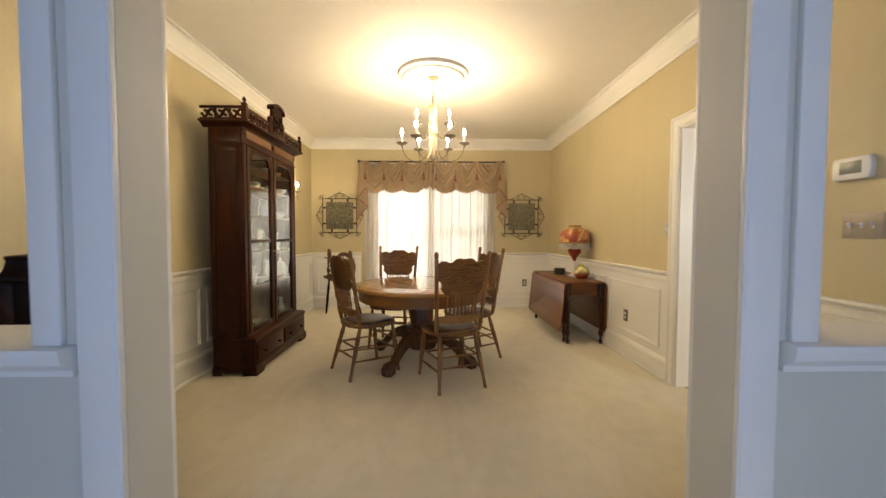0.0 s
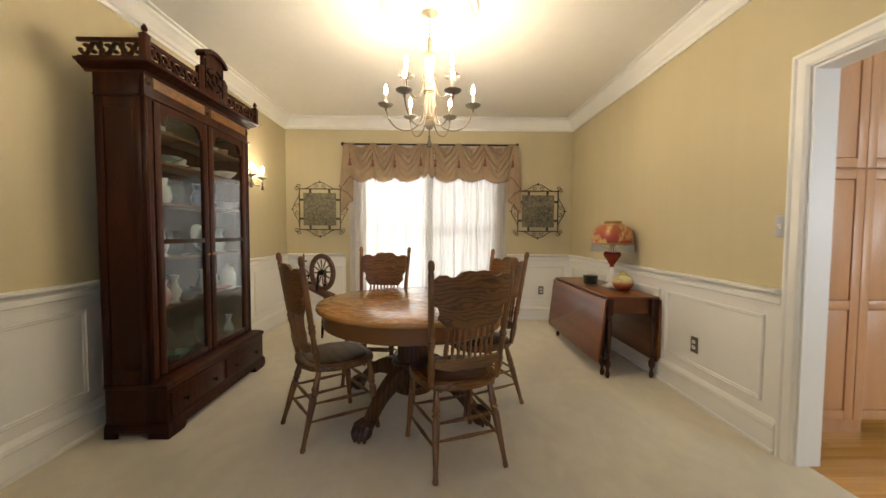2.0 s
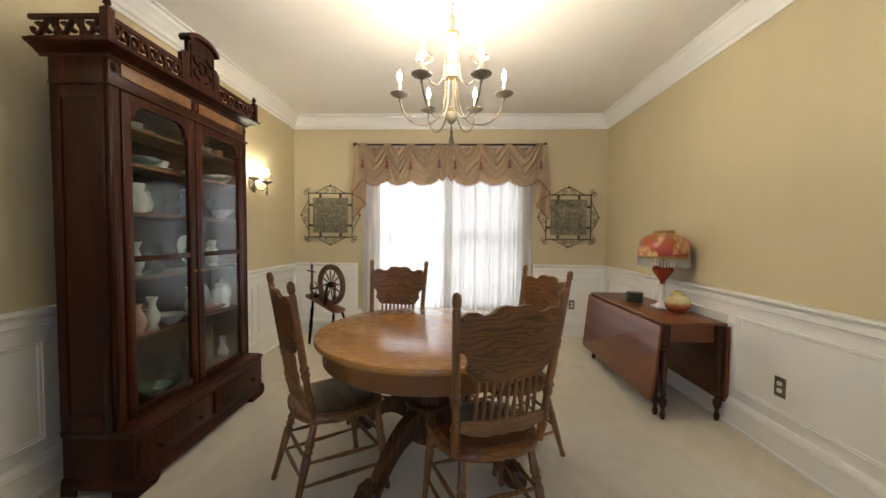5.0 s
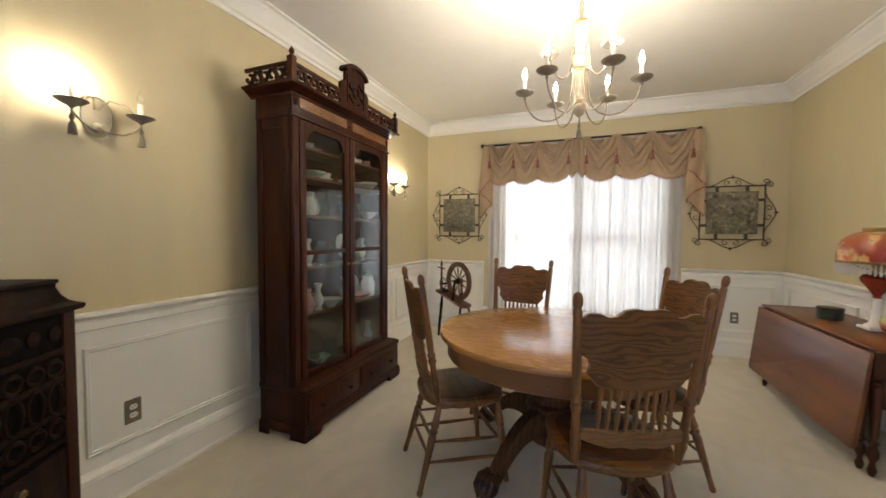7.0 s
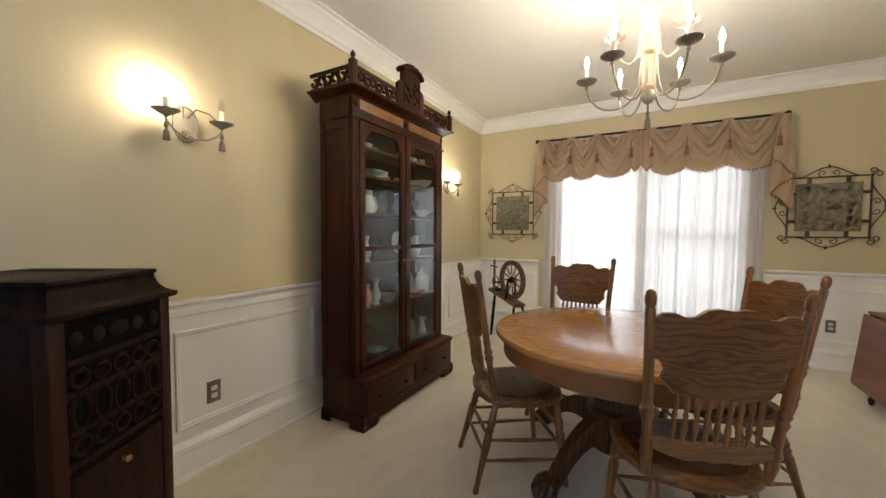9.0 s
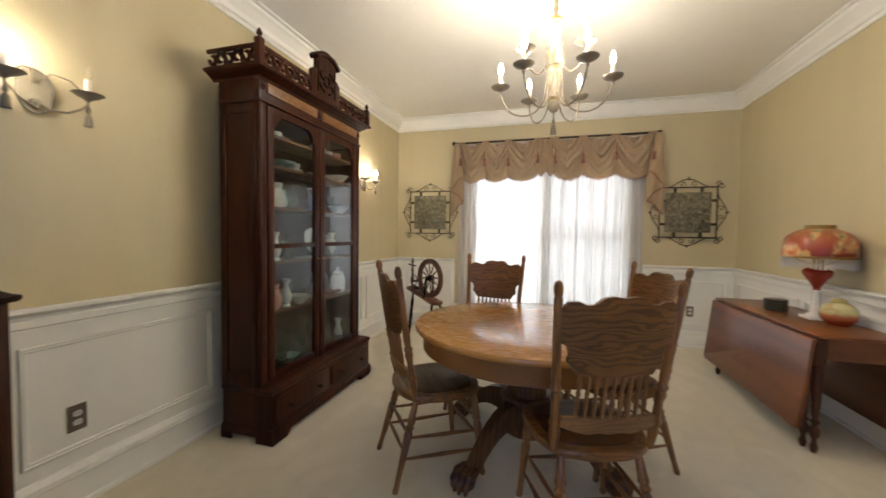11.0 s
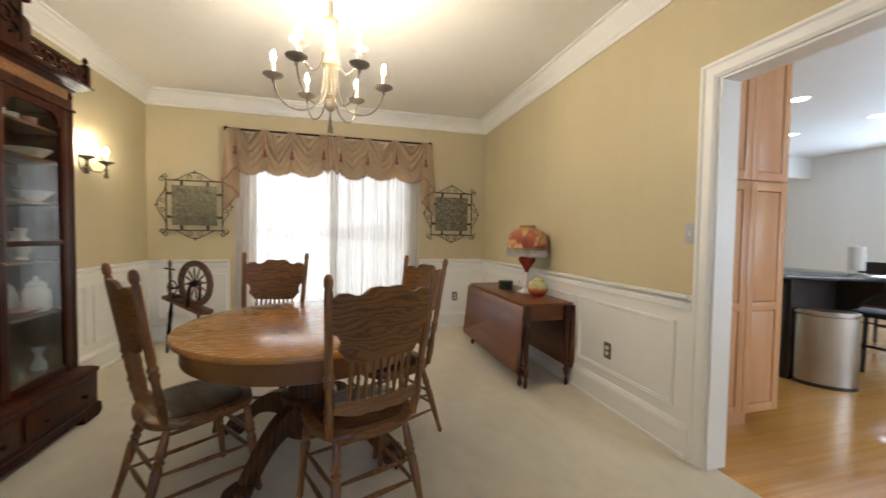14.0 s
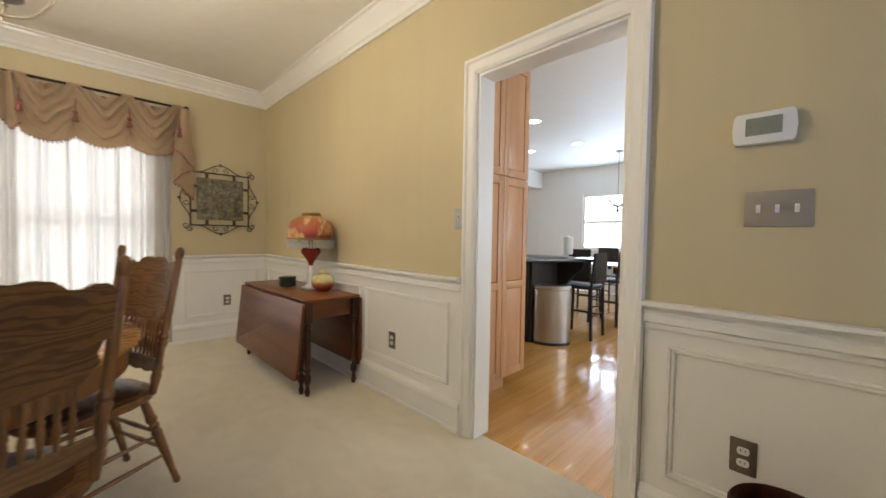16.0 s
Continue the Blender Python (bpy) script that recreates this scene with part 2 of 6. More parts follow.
TILE = plain("embossed_pewter", (0.21, 0.19, 0.125), 0.5, 0.45, var=0.5, scale=30)
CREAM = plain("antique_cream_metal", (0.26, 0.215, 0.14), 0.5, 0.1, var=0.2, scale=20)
PEWTER = plain("pewter_cup", (0.26, 0.23, 0.18), 0.45, 0.5, var=0.25)
SILVER = plain("tarnished_silver", (0.25, 0.22, 0.155), 0.38, 0.5, var=0.2)
BRASS = plain("aged_brass", (0.34, 0.22, 0.08), 0.35, 0.95, var=0.25)
STEEL = plain("brushed_steel", (0.46, 0.44, 0.41), 0.42, 1.0, var=0.1)
NICKEL = plain("bronze_plate", (0.23, 0.19, 0.145), 0.4, 0.8, var=0.2)
PLASTIC = plain("white_plastic", (0.78, 0.78, 0.75), 0.4, var=0.03)
GREYLCD = plain("grey_display", (0.24, 0.26, 0.22), 0.3, var=0.08)
BLACK = plain("black_plastic", (0.02, 0.02, 0.02), 0.4, var=0.2)
CANDLE = plain("candle_sleeve", (0.80, 0.74, 0.60), 0.5, var=0.05)
TASSEL = fabric("tassel_thread", (0.12, 0.10, 0.065), (0.26, 0.22, 0.15))
VAL = fabric("valance_fabric", (0.35, 0.248, 0.145), (0.45, 0.328, 0.202), 0.05)
VALRED = fabric("rust_trim", (0.19, 0.06, 0.042), (0.30, 0.115, 0.075))
SHEER = fabric("sheer_voile", (0.64, 0.60, 0.56), (0.72, 0.68, 0.64), 0.36, 500, 0.90)
SHEERD = fabric("denser_sheer_voile", (0.54, 0.51, 0.48), (0.62, 0.585, 0.55), 0.30, 500, 0.95)
CHINA = plain("white_china", (0.78, 0.77, 0.74), 0.15, var=0.04)
CHINAG = plain("green_china", (0.34, 0.46, 0.40), 0.15, var=0.15)
CHINAB = plain("blue_china", (0.32, 0.38, 0.48), 0.15, var=0.2)
CHINAP = plain("pink_china", (0.60, 0.34, 0.30), 0.2, var=0.2)
MILK = plain("milk_glass", (0.82, 0.79, 0.74), 0.2, var=0.03)
PANE = glass("thin_pane", shine=0.055)
# tint stands in for the dimmer light on the china behind the doors
CABPANE = glass("old_cabinet_pane", (0.80, 0.83, 0.81), shine=0.026)
FRINGE = fabric("glass_bead_fringe", (0.62, 0.60, 0.56), (0.8, 0.78, 0.74), 0.4, 700.0, 0.7)
CRYSTAL = glass("pressed_glass", (0.78, 0.86, 0.83), 0.06, shine=0.2)
RUBY = plain("ruby_glass", (0.28, 0.035, 0.018), 0.08, var=0.35, scale=12)
FLAME = glow("lit_bulb", (1.0, 0.87, 0.69), BULB)
SCONCEFLAME = glow("lit_sconce_bulb", (1.0, 0.865, 0.66), BULB * 0.50)
DEADBULB = glass("clear_bulb", (0.95, 0.95, 0.92))
LIGHTDISC = glow("downlight_lens", (1.0, 0.94, 0.84), 14.0)
LEAF = plain("dried_leaf", (0.09, 0.12, 0.05), 0.7, var=0.4)
SNOWK = glow("bright_kitchen_daylight", (0.88, 0.94, 1.0), 2.4)
SNOW = glow("bright_daylight_backdrop", (0.86, 0.93, 1.0), 0.8)

# ---- mesh builders ----


def merged(bm, verts, faces):
    vs = [bm.verts.new(v) for v in verts]
    for f in faces:
        try:
            bm.faces.new([vs[i] for i in f])
        except ValueError:
            pass
    return vs


def box(bm, x0, x1, y0, y1, z0, z1, bevel=0.0):
    x0, x1, y0, y1, z0, z1 = min(x0, x1), max(x0, x1), min(y0, y1), max(y0, y1), min(z0, z1), max(z0, z1)
    b2 = bmesh.new()
    merged(b2, [(x, y, z) for z in (z0, z1) for y in (y0, y1) for x in (x0, x1)],
           [(0, 2, 3, 1), (4, 5, 7, 6), (0, 1, 5, 4), (2, 6, 7, 3), (0, 4, 6, 2), (1, 3, 7, 5)])
    if bevel > 0:
        bmesh.ops.bevel(b2, geom=b2.edges[:], offset=min(bevel, (x1 - x0) * 0.45, (y1 - y0) * 0.45, (z1 - z0) * 0.45), segments=2, affect="EDGES", profile=0.5)
    join(bm, b2)
    return bm


def join(bm, b2, m=None):
    b2.verts.index_update()
    merged(bm, [(m @ v.co if m else v.co.copy()) for v in b2.verts], [[v.index for v in f.verts] for f in b2.faces])
    b2.free()


def lathe(bm, prof, seg=20, m=None):
    """A turned shape: prof is (radius, height) pairs from the bottom up."""
    vs, fs = [], []
    for r, z in prof:
        for i in range(seg):
            a = 2 * math.pi * i / seg
            vs.append(Vector((max(r, 1e-4) * math.cos(a), max(r, 1e-4) * math.sin(a), z)))
    n = len(prof)
    for j in range(n - 1):
        for i in range(seg):
            k = (i + 1) % seg
            fs.append((j * seg + i, j * seg + k, (j + 1) * seg + k, (j + 1) * seg + i))
    fs.append(tuple(range(seg))[::-1])
    fs.append(tuple((n - 1) * seg + i for i in range(seg)))
    merged(bm, [m @ v for v in vs] if m else vs, fs)
    return bm


def between(a, b):
    a, b = Vector(a), Vector(b)
    q = (b - a).to_track_quat("Z", "Y")
    return Matrix.Translation(a) @ q.to_matrix().to_4x4(), (b - a).length


def turned(bm, a, b, prof, seg=10):
    """A turned spindle from a to b: prof is (fraction, radius) pairs."""
    m, l = between(a, b)
    return lathe(bm, [(r, f * l) for f, r in prof], seg, m)


def tube(bm, pts, r, seg=8, closed=False):
    """A round bar along points; r a number or one for each point."""
    pts = [Vector(p) for p in pts]
    n = len(pts)
    rs = r if isinstance(r, (list, tuple)) else [r] * n
    vs, fs = [], []
    up = None
    for i, p in enumerate(pts):
        a = pts[(i - 1) % n] if (closed or i > 0) else p
        c = pts[(i + 1) % n] if (closed or i < n - 1) else p
        d = (c - a).normalized()
        if up is None:
            up = d.orthogonal().normalized()
        up = (up - d * up.dot(d)).normalized()
        s = d.cross(up)
        for k in range(seg):
            t = 2 * math.pi * k / seg
            vs.append(p + (up * math.cos(t) + s * math.sin(t)) * rs[i])
    for i in range(n if closed else n - 1):
        j = (i + 1) % n
        for k in range(seg):
            l = (k + 1) % seg
            fs.append((i * seg + k, i * seg + l, j * seg + l, j * seg + k))
    if not closed:
        fs.append(tuple(range(seg))[::-1])
        fs.append(tuple((n - 1) * seg + k for k in range(seg)))
    merged(bm, vs, fs)
    return bm


def smooth_path(pts, n=6):
    """A rounded line through points."""
    p = [Vector(q) for q in pts]
    p = [2 * p[0] - p[1]] + p + [2 * p[-1] - p[-2]]
    out = []
    for i in range(1, len(p) - 2):
        for k in range(n):
            f = k / n
            a, b, c, d = p[i - 1:i + 3]
            out.append(0.5 * (2 * b + (c - a) * f + (2 * a - 5 * b + 4 * c - d) * f * f + (3 * b - a - 3 * c + d) * f ** 3))
    return out + [p[-2]]


def slab(bm, outline, t0, t1, m=None, bevel=0.0):
    """A board cut to an outline (u, v), from t0 to t1 thick; m maps (u, v, t)."""
    b2 = bmesh.new()
    n = len(outline)
    merged(b2, [(u, v, t0) for u, v in outline] + [(u, v, t1) for u, v in outline],
           [tuple(range(n))[::-1], tuple(range(n, 2 * n))] + [(i, (i + 1) % n, n + (i + 1) % n, n + i) for i in range(n)])
    if bevel:
        bmesh.ops.bevel(b2, geom=[e for e in b2.edges if abs(e.verts[0].co.z - e.verts[1].co.z) < 1e-6], offset=bevel, segments=2, affect="EDGES", profile=0.5)
    join(bm, b2, m)
    return bm


def extrude_profile(bm, prof, path, closed=False):
    """A moulding: prof is (out, up) pairs; path is (point, outward) pairs."""
    n, k = len(prof), len(path)
    vs, fs = [], []
    for p, o in path:
        for a, b in prof:
            vs.append(Vector(p) + Vector(o) * a + Vector((0, 0, b)))
    for i in range(k if closed else k - 1):
        j = (i + 1) % k
        for q in range(n):
            w = (q + 1) % n
            fs.append((i * n + q, i * n + w, j * n + w, j * n + q))
    if not closed:
        fs.append(tuple(range(n))[::-1])
        fs.append(tuple((k - 1) * n + q for q in range(n)))
    merged(bm, vs, fs)
    return bm


def finish(name, bm, material, smooth=True, angle=40):
    bmesh.ops.recalc_face_normals(bm, faces=bm.faces)
    if smooth:
        for f in bm.faces:
            f.smooth = True
        for e in bm.edges:
            if len(e.link_faces) == 2 and e.calc_face_angle(0) > radians(angle):
                e.smooth = False
    me = bpy.data.meshes.new(name)
    bm.to_mesh(me)
    bm.free()
    me.materials.append(material)
    return me


def part(name, bm, material, parent=None, label="", smooth=True, m=None):
    ob = new(name, finish(name, bm, material, smooth))
    if parent:
        ob.parent = parent
    if m is not None:
        ob.matrix_basis = m
    if label:
        tagged(ob, label)
    return ob


def again(ob, m, parent=None):
    """Another part on the same mesh."""
    o = new(ob.name.split(".")[0], ob.data)
    o.parent = parent or ob.parent
    o.matrix_basis = m
    if "label" in ob:
        o["label"] = ob["label"]
    return o


def thing(name, m, label, category, group=""):
    ob = new(name)
    ob.matrix_basis = m
    ob.empty_display_size = 0.1
    return tagged(ob, label, category, group)


def struct(name, bm, material, label, category, smooth=True):
    ob = new(name, finish(name, bm, material, smooth, 30))
    return tagged(ob, label, category, kind="structure")


B = bmesh.new
ROT_X = lambda d: Matrix.Rotation(radians(d), 4, "X")
ROT_Y = lambda d: Matrix.Rotation(radians(d), 4, "Y")
ROT_Z = lambda d: Matrix.Rotation(radians(d), 4, "Z")

# ---- structure ----
T = 0.13
# dining walls
bm = B()
box(bm, XL - T, XL, YN1, YF + T, 0, CEIL)
wall_west = struct("wall_west", bm, WALL, "yellow painted dining room wall with white wainscot", "wall", False)
bm = B()
box(bm, XL, WX0, YF, YF + T, 0, CEIL)
box(bm, WX1, XR, YF, YF + T, 0, CEIL)
box(bm, WX0, WX1, YF, YF + T, 0, WZ0)
box(bm, WX0, WX1, YF, YF + T, WZ1, CEIL)
wall_north = struct("wall_north", bm, WALL, "yellow painted wall with a wide curtained window", "wall", False)
bm = B()
box(bm, XR, XR + T, YN1, DY0, 0, CEIL)
box(bm, XR, XR + T, DY1, YF + T, 0, CEIL)
box(bm, XR, XR + T, DY0, DY1, DZ, CEIL)
wall_east = struct("wall_east", bm, WALL, "yellow painted wall with a cased kitchen doorway", "wall", False)
# near wall: pillars, half walls, header
PL0, PL1, PR0, PR1, HALF, HEAD = -0.790, -0.570, 1.06, 1.275, 0.895, 2.30
bm = B()
box(bm, PL0, PL1, YN0, YN1, 0, HEAD)
box(bm, PR0, PR1, YN0, YN1, 0, HEAD)
box(bm, XL - T, PL0, YN0, YN1, 0, HALF)
box(bm, PR1, XR + T, YN0, YN1, 0, HALF)
box(bm, XL - T, XR + T, YN0, YN1, HEAD, CEIL)
wall_south = struct("wall_south", bm, HWALL, "pillared half wall between the hall and dining room", "wall", False)
# hall and kitchen shells
bm = B()
box(bm, HX0 - T, HX0, HY, YN0, 0, CEIL)
box(bm, HX1, HX1 + T, HY, YN0, 0, CEIL)
box(bm, HX0, -0.9, HY - T, HY, 0, CEIL)
box(bm, 1.3, HX1, HY - T, HY, 0, CEIL)
box(bm, -0.9, 1.3, HY - T, HY, 0, 0.4)
box(bm, -0.9, 1.3, HY - T, HY, 2.6, CEIL)
box(bm, HX0, XL - T, YN0, YN1, 0, CEIL)
wall_hall = struct("wall_hall", bm, HWALL, "plain pale hall walls with a front window opening", "wall", False)
bm = B()
KW0, KW1, KV0, KV1 = 3.85, 5.58, 0.92, 2.13
box(bm, KX, KX + T, KY0, KW0, 0, KZ)
box(bm, KX, KX + T, KW1, 8.28, 0, KZ)
box(bm, KX, KX + T, 8.92, KY1, 0, KZ)
box(bm, KX, KX + T, KW0, KW1, 0, KV0)
box(bm, KX, KX + T, KW0, KW1, KV1, KZ)
box(bm, KX, KX + T, 8.28, 8.92, 0, KV0)
box(bm, KX, KX + T, 8.28, 8.92, KV1, KZ)
box(bm, XR + T, KX + T, KY1, KY1 + T, 0, KZ)
box(bm, XR + T, 3.7, KY0 - T, KY0, 0, KZ)
box(bm, 6.1, KX + T, KY0 - T, KY0, 0, KZ)
box(bm, 3.7, 6.1, KY0 - T, KY0, 0, 0.85)
box(bm, 3.7, 6.1, KY0 - T, KY0, 2.15, KZ)
wall_kitchen = struct("wall_kitchen", bm, KWALL, "off-white kitchen walls with a ceiling beam", "wall", False)

bm = B()
box(bm, 5.2, KX, 6.6, 6.85, 2.36, KZ)
struct("ceiling_beam", bm, KWALL, "white boxed beam across the kitchen ceiling", "beam", False)
bm = B()
box(bm, XL - T, XR + 0.07, YN0, YF + T, -0.1, 0)
floor = struct("floor", bm, CARPET, "worn beige wall-to-wall carpet", "floor", False)
bm = B()
box(bm, HX0 - T, HX1 + T, HY - T, YN0, -0.1, 0)
floor_hall = struct("floor_hall", bm, CARPET, "beige hall carpet", "floor", False)
bm = B()
box(bm, XR + 0.07, KX + T, KY0 - T, KY1 + T, -0.14, -0.022)
floor_kitchen = struct("floor_kitchen", bm, MAHOG, "glossy honey oak strip floor of the kitchen", "floor", False)
bm = B()
box(bm, HX0 - T, XR + T, HY - T, YF + T, CEIL, CEIL + 0.1)
ceiling = struct("ceiling", bm, CEILING, "smooth cream ceiling", "ceiling", False)
bm = B()
box(bm, XR + T, KX + T, KY0 - T, KY1 + T, KZ, KZ + 0.12)
ceiling_kitchen = struct("ceiling_kitchen", bm, KWALL, "white kitchen ceiling with recessed lights", "ceiling", False)

# wainscot: white lower wall skin, rail, skirting, panel mouldings
RAIL = [(0, -0.105), (0.010, -0.105), (0.012, -0.085), (0.022, -0.078), (0.022, -0.050), (0.014, -0.044), (0.016, -0.034), (0.040, -0.022), (0.054, -0.014), (0.054, 0.0), (0, 0.0)]
SKIRT = [(0, 0), (0.032, 0), (0.032, 0.018), (0.022, 0.026), (0.020, 0.135), (0.027, 0.142), (0.024, 0.165), (0.010, 0.185), (0, 0.19)]
CROWN = [(0, -0.155), (0.014, -0.155), (0.016, -0.130), (0.028, -0.122), (0.040, -0.095), (0.075, -0.052), (0.092, -0.034), (0.096, -0.016), (0.122, -0.012), (0.122, 0), (0, 0)]
RZ = 0.915


def run(prof, a, b, out, z, name, label, category, material=WHITE):
    bm = B()
    extrude_profile(bm, prof, [((a[0], a[1], z), out), ((b[0], b[1], z), out)])
    return struct(name, bm, material, label, category, False)


def wainscot(a, b, out, holes=()):
    bm = B()
    o = Vector((*out, 0))
    a, b = Vector((*a, 0)), Vector((*b, 0))
    d = b - a
    q = o * 0.006
    lo = [min(a[i], b[i], a[i] + q[i], b[i] + q[i]) for i in (0, 1)]
    hi = [max(a[i], b[i], a[i] + q[i], b[i] + q[i]) for i in (0, 1)]
    box(bm, lo[0], hi[0], lo[1], hi[1], 0.0, RZ - 0.05)
    struct("wainscot", bm, WHITE, "white painted wainscot boarding", "wainscot", False)
    a2, b2, o3 = a + o * 0.006, b + o * 0.006, (*out, 0)
    run(RAIL, a2, b2, o3, RZ, "chair_rail", "white moulded chair rail", "chair rail")
    run(SKIRT, a2, b2, o3, 0, "baseboard", "tall white moulded skirting board", "baseboard")


def panel_frame(parent, a, b, out, z0=0.255, z1=0.755):
    """A raised rectangular moulding on the wainscot, from a to b along the wall."""
    bm = B()
    o = Vector((*out, 0))
    a, b = Vector((*a, 0)) + o * 0.006, Vector((*b, 0)) + o * 0.006
    d = (b - a).normalized()
    prof = [(0, 0.0), (0, 0.009), (0.004, 0.014), (0.009, 0.014), (0.012, 0.007), (0.018, 0.009), (0.022, 0.008), (0.026, 0.0)]
    up = Vector((0, 0, 1))
    cs = [(a + up * z0, d + up), (b + up * z0, -d + up), (b + up * z1, -d - up), (a + up * z1, d - up)]
    n = len(prof)
    vs, fs = [], []
    for p, dg in cs:
        for s, h in prof:
            vs.append(p + dg * s + o * h)
    for i in range(4):
        j = (i + 1) % 4
        for k in range(n - 1):
            fs.append((i * n + k, i * n + k + 1, j * n + k + 1, j * n + k))
    merged(bm, vs, fs)
    return part("panel_moulding", bm, WHITE, parent, smooth=False)


wainscot((XL, YN1), (XL, YF), (1, 0))
wainscot((XL + 0.006, YF), (WX0 - 0.24, YF), (0, -1))
wainscot((WX1 + 0.16, YF), (XR - 0.006, YF), (0, -1))
wainscot((XR, DY1 + 0.09), (XR, YF), (-1, 0))
wainscot((XR, YN1), (XR, DY0 - 0.09), (-1, 0))
bm = B()
box(bm, WX0 - 0.24, WX1 + 0.16, YF - 0.006, YF, 0, WZ0 - 0.03)
struct("wainscot", bm, WHITE, "white painted boarding below the window", "wainscot", False)
run(SKIRT, (WX0 - 0.24, YF - 0.006), (WX1 + 0.16, YF - 0.006), (0, -1, 0), 0, "baseboard", "tall white moulded skirting board", "baseboard")
for y0, y1 in ((1.70, 2.62), (2.735, 3.60), (3.70, 4.55), (4.66, 5.50), (5.60, 6.42)):
    panel_frame(wall_west, (XL, y0), (XL, y1), (1, 0))
panel_frame(wall_north, (-1.70, YF), (-1.01, YF), (0, -1))
panel_frame(wall_north, (1.36, YF), (2.08, YF), (0, -1))
for y0, y1 in ((1.62, 2.305), (3.462, 4.36), (4.44, 5.35), (5.43, 6.42)):
    panel_frame(wall_east, (XR, y0), (XR, y1), (-1, 0))

# crown moulding all round, with mitred corners
bm = B()
extrude_profile(bm, CROWN, [((XL, YN1, CEIL), (1, 1, 0)), ((XR, YN1, CEIL), (-1, 1, 0)), ((XR, YF, CEIL), (-1, -1, 0)), ((XL, YF, CEIL), (1, -1, 0))], True)
struct("crown_moulding", bm, WHITE, "deep white crown moulding along the ceiling", "crown moulding", False)

# kitchen doorway: jamb lining and casing
CASE = [(0, 0.0), (0.002, 0.012), (0.018, 0.020), (0.058, 0.022), (0.068, 0.030), (0.082, 0.030), (0.086, 0.0)]


def casing(name, y0, y1, z1, x, s, label):
    """Moulded architrave round an opening in a wall across x; s is the side it stands on."""
    bm = B()
    corners = [((y0, 0.0), (-1, 0)), ((y0, z1), (-1, 1)), ((y1, z1), (1, 1)), ((y1, 0.0), (1, 0))]
    n = len(CASE)
    vs, fs = [], []
    for (y, z), (dy, dz) in corners:
        for w, h in CASE:
            vs.append((x + s * h, y + dy * w, z + dz * w))
    for i in range(3):
        for k in range(n - 1):
            fs.append((i * n + k, i * n + k + 1, (i + 1) * n + k + 1, (i + 1) * n + k))
    merged(bm, vs, fs)
    return struct(name, bm, WHITE, label, "door casing", False)


casing("door_casing", DY0, DY1, DZ, XR, -1, "white moulded casing round the kitchen doorway")
casing("door_casing", DY0, DY1, DZ, XR + T, 1, "white moulded casing on the kitchen side")
bm = B()
box(bm, XR + 0.001, XR + T - 0.001, DY0, DY0 + 0.012, 0, DZ)
box(bm, XR + 0.001, XR + T - 0.001, DY1 - 0.012, DY1, 0, DZ)
box(bm, XR + 0.001, XR + T - 0.001, DY0 + 0.012, DY1 - 0.012, DZ - 0.012, DZ)
struct("door_jamb", bm, WHITE, "white painted jamb lining of the doorway", "door jamb", False)

# pillars' casings and half-wall caps
# a wide board beside the passage down to the floor, a narrow one standing on the cap
for xi, xo, s in ((PL1, PL0, -1), (PR0, PR1, 1)):
    bm = B()
    for yw, yo in ((YN0, -1), (YN1, 1)):
        box(bm, xi, xi + s * 0.012, yw, yw + yo * 0.020, 0.0, HEAD, 0.004)
        box(bm, xi + s * 0.012, xi + s * 0.110, yw, yw + yo * 0.015, 0.0, HEAD, 0.003)
        box(bm, xo - s * 0.074, xo + s * 0.002, yw, yw + yo * 0.018, HALF + 0.028, HEAD, 0.004)
    box(bm, xo, xo + s * 0.010, YN0 - 0.002, YN1 + 0.002, HALF + 0.028, HEAD, 0.002)
    struct("trim_pillar", bm, WHITE, "white boards casing the square pillar", "trim")
for a, b in ((XL, PL1 - 0.118), (PR0 + 0.118, XR)):
    bm = B()
    ym = (YN0 + YN1) / 2
    w = (YN1 - YN0) / 2
    cap = [(-w - 0.02, -0.05), (-w - 0.02, -0.035), (-w - 0.05, -0.012), (-w - 0.055, 0.012), (-w - 0.055, 0.028), (w + 0.055, 0.028), (w + 0.055, 0.012), (w + 0.05, -0.012), (w + 0.02, -0.035), (w + 0.02, -0.05)]
    extrude_profile(bm, cap, [((a, ym, HALF), (0, 1, 0)), ((b, ym, HALF), (0, 1, 0))])
    struct("half_wall_cap", bm, WHITE, "white moulded cap on the half wall", "trim", False)


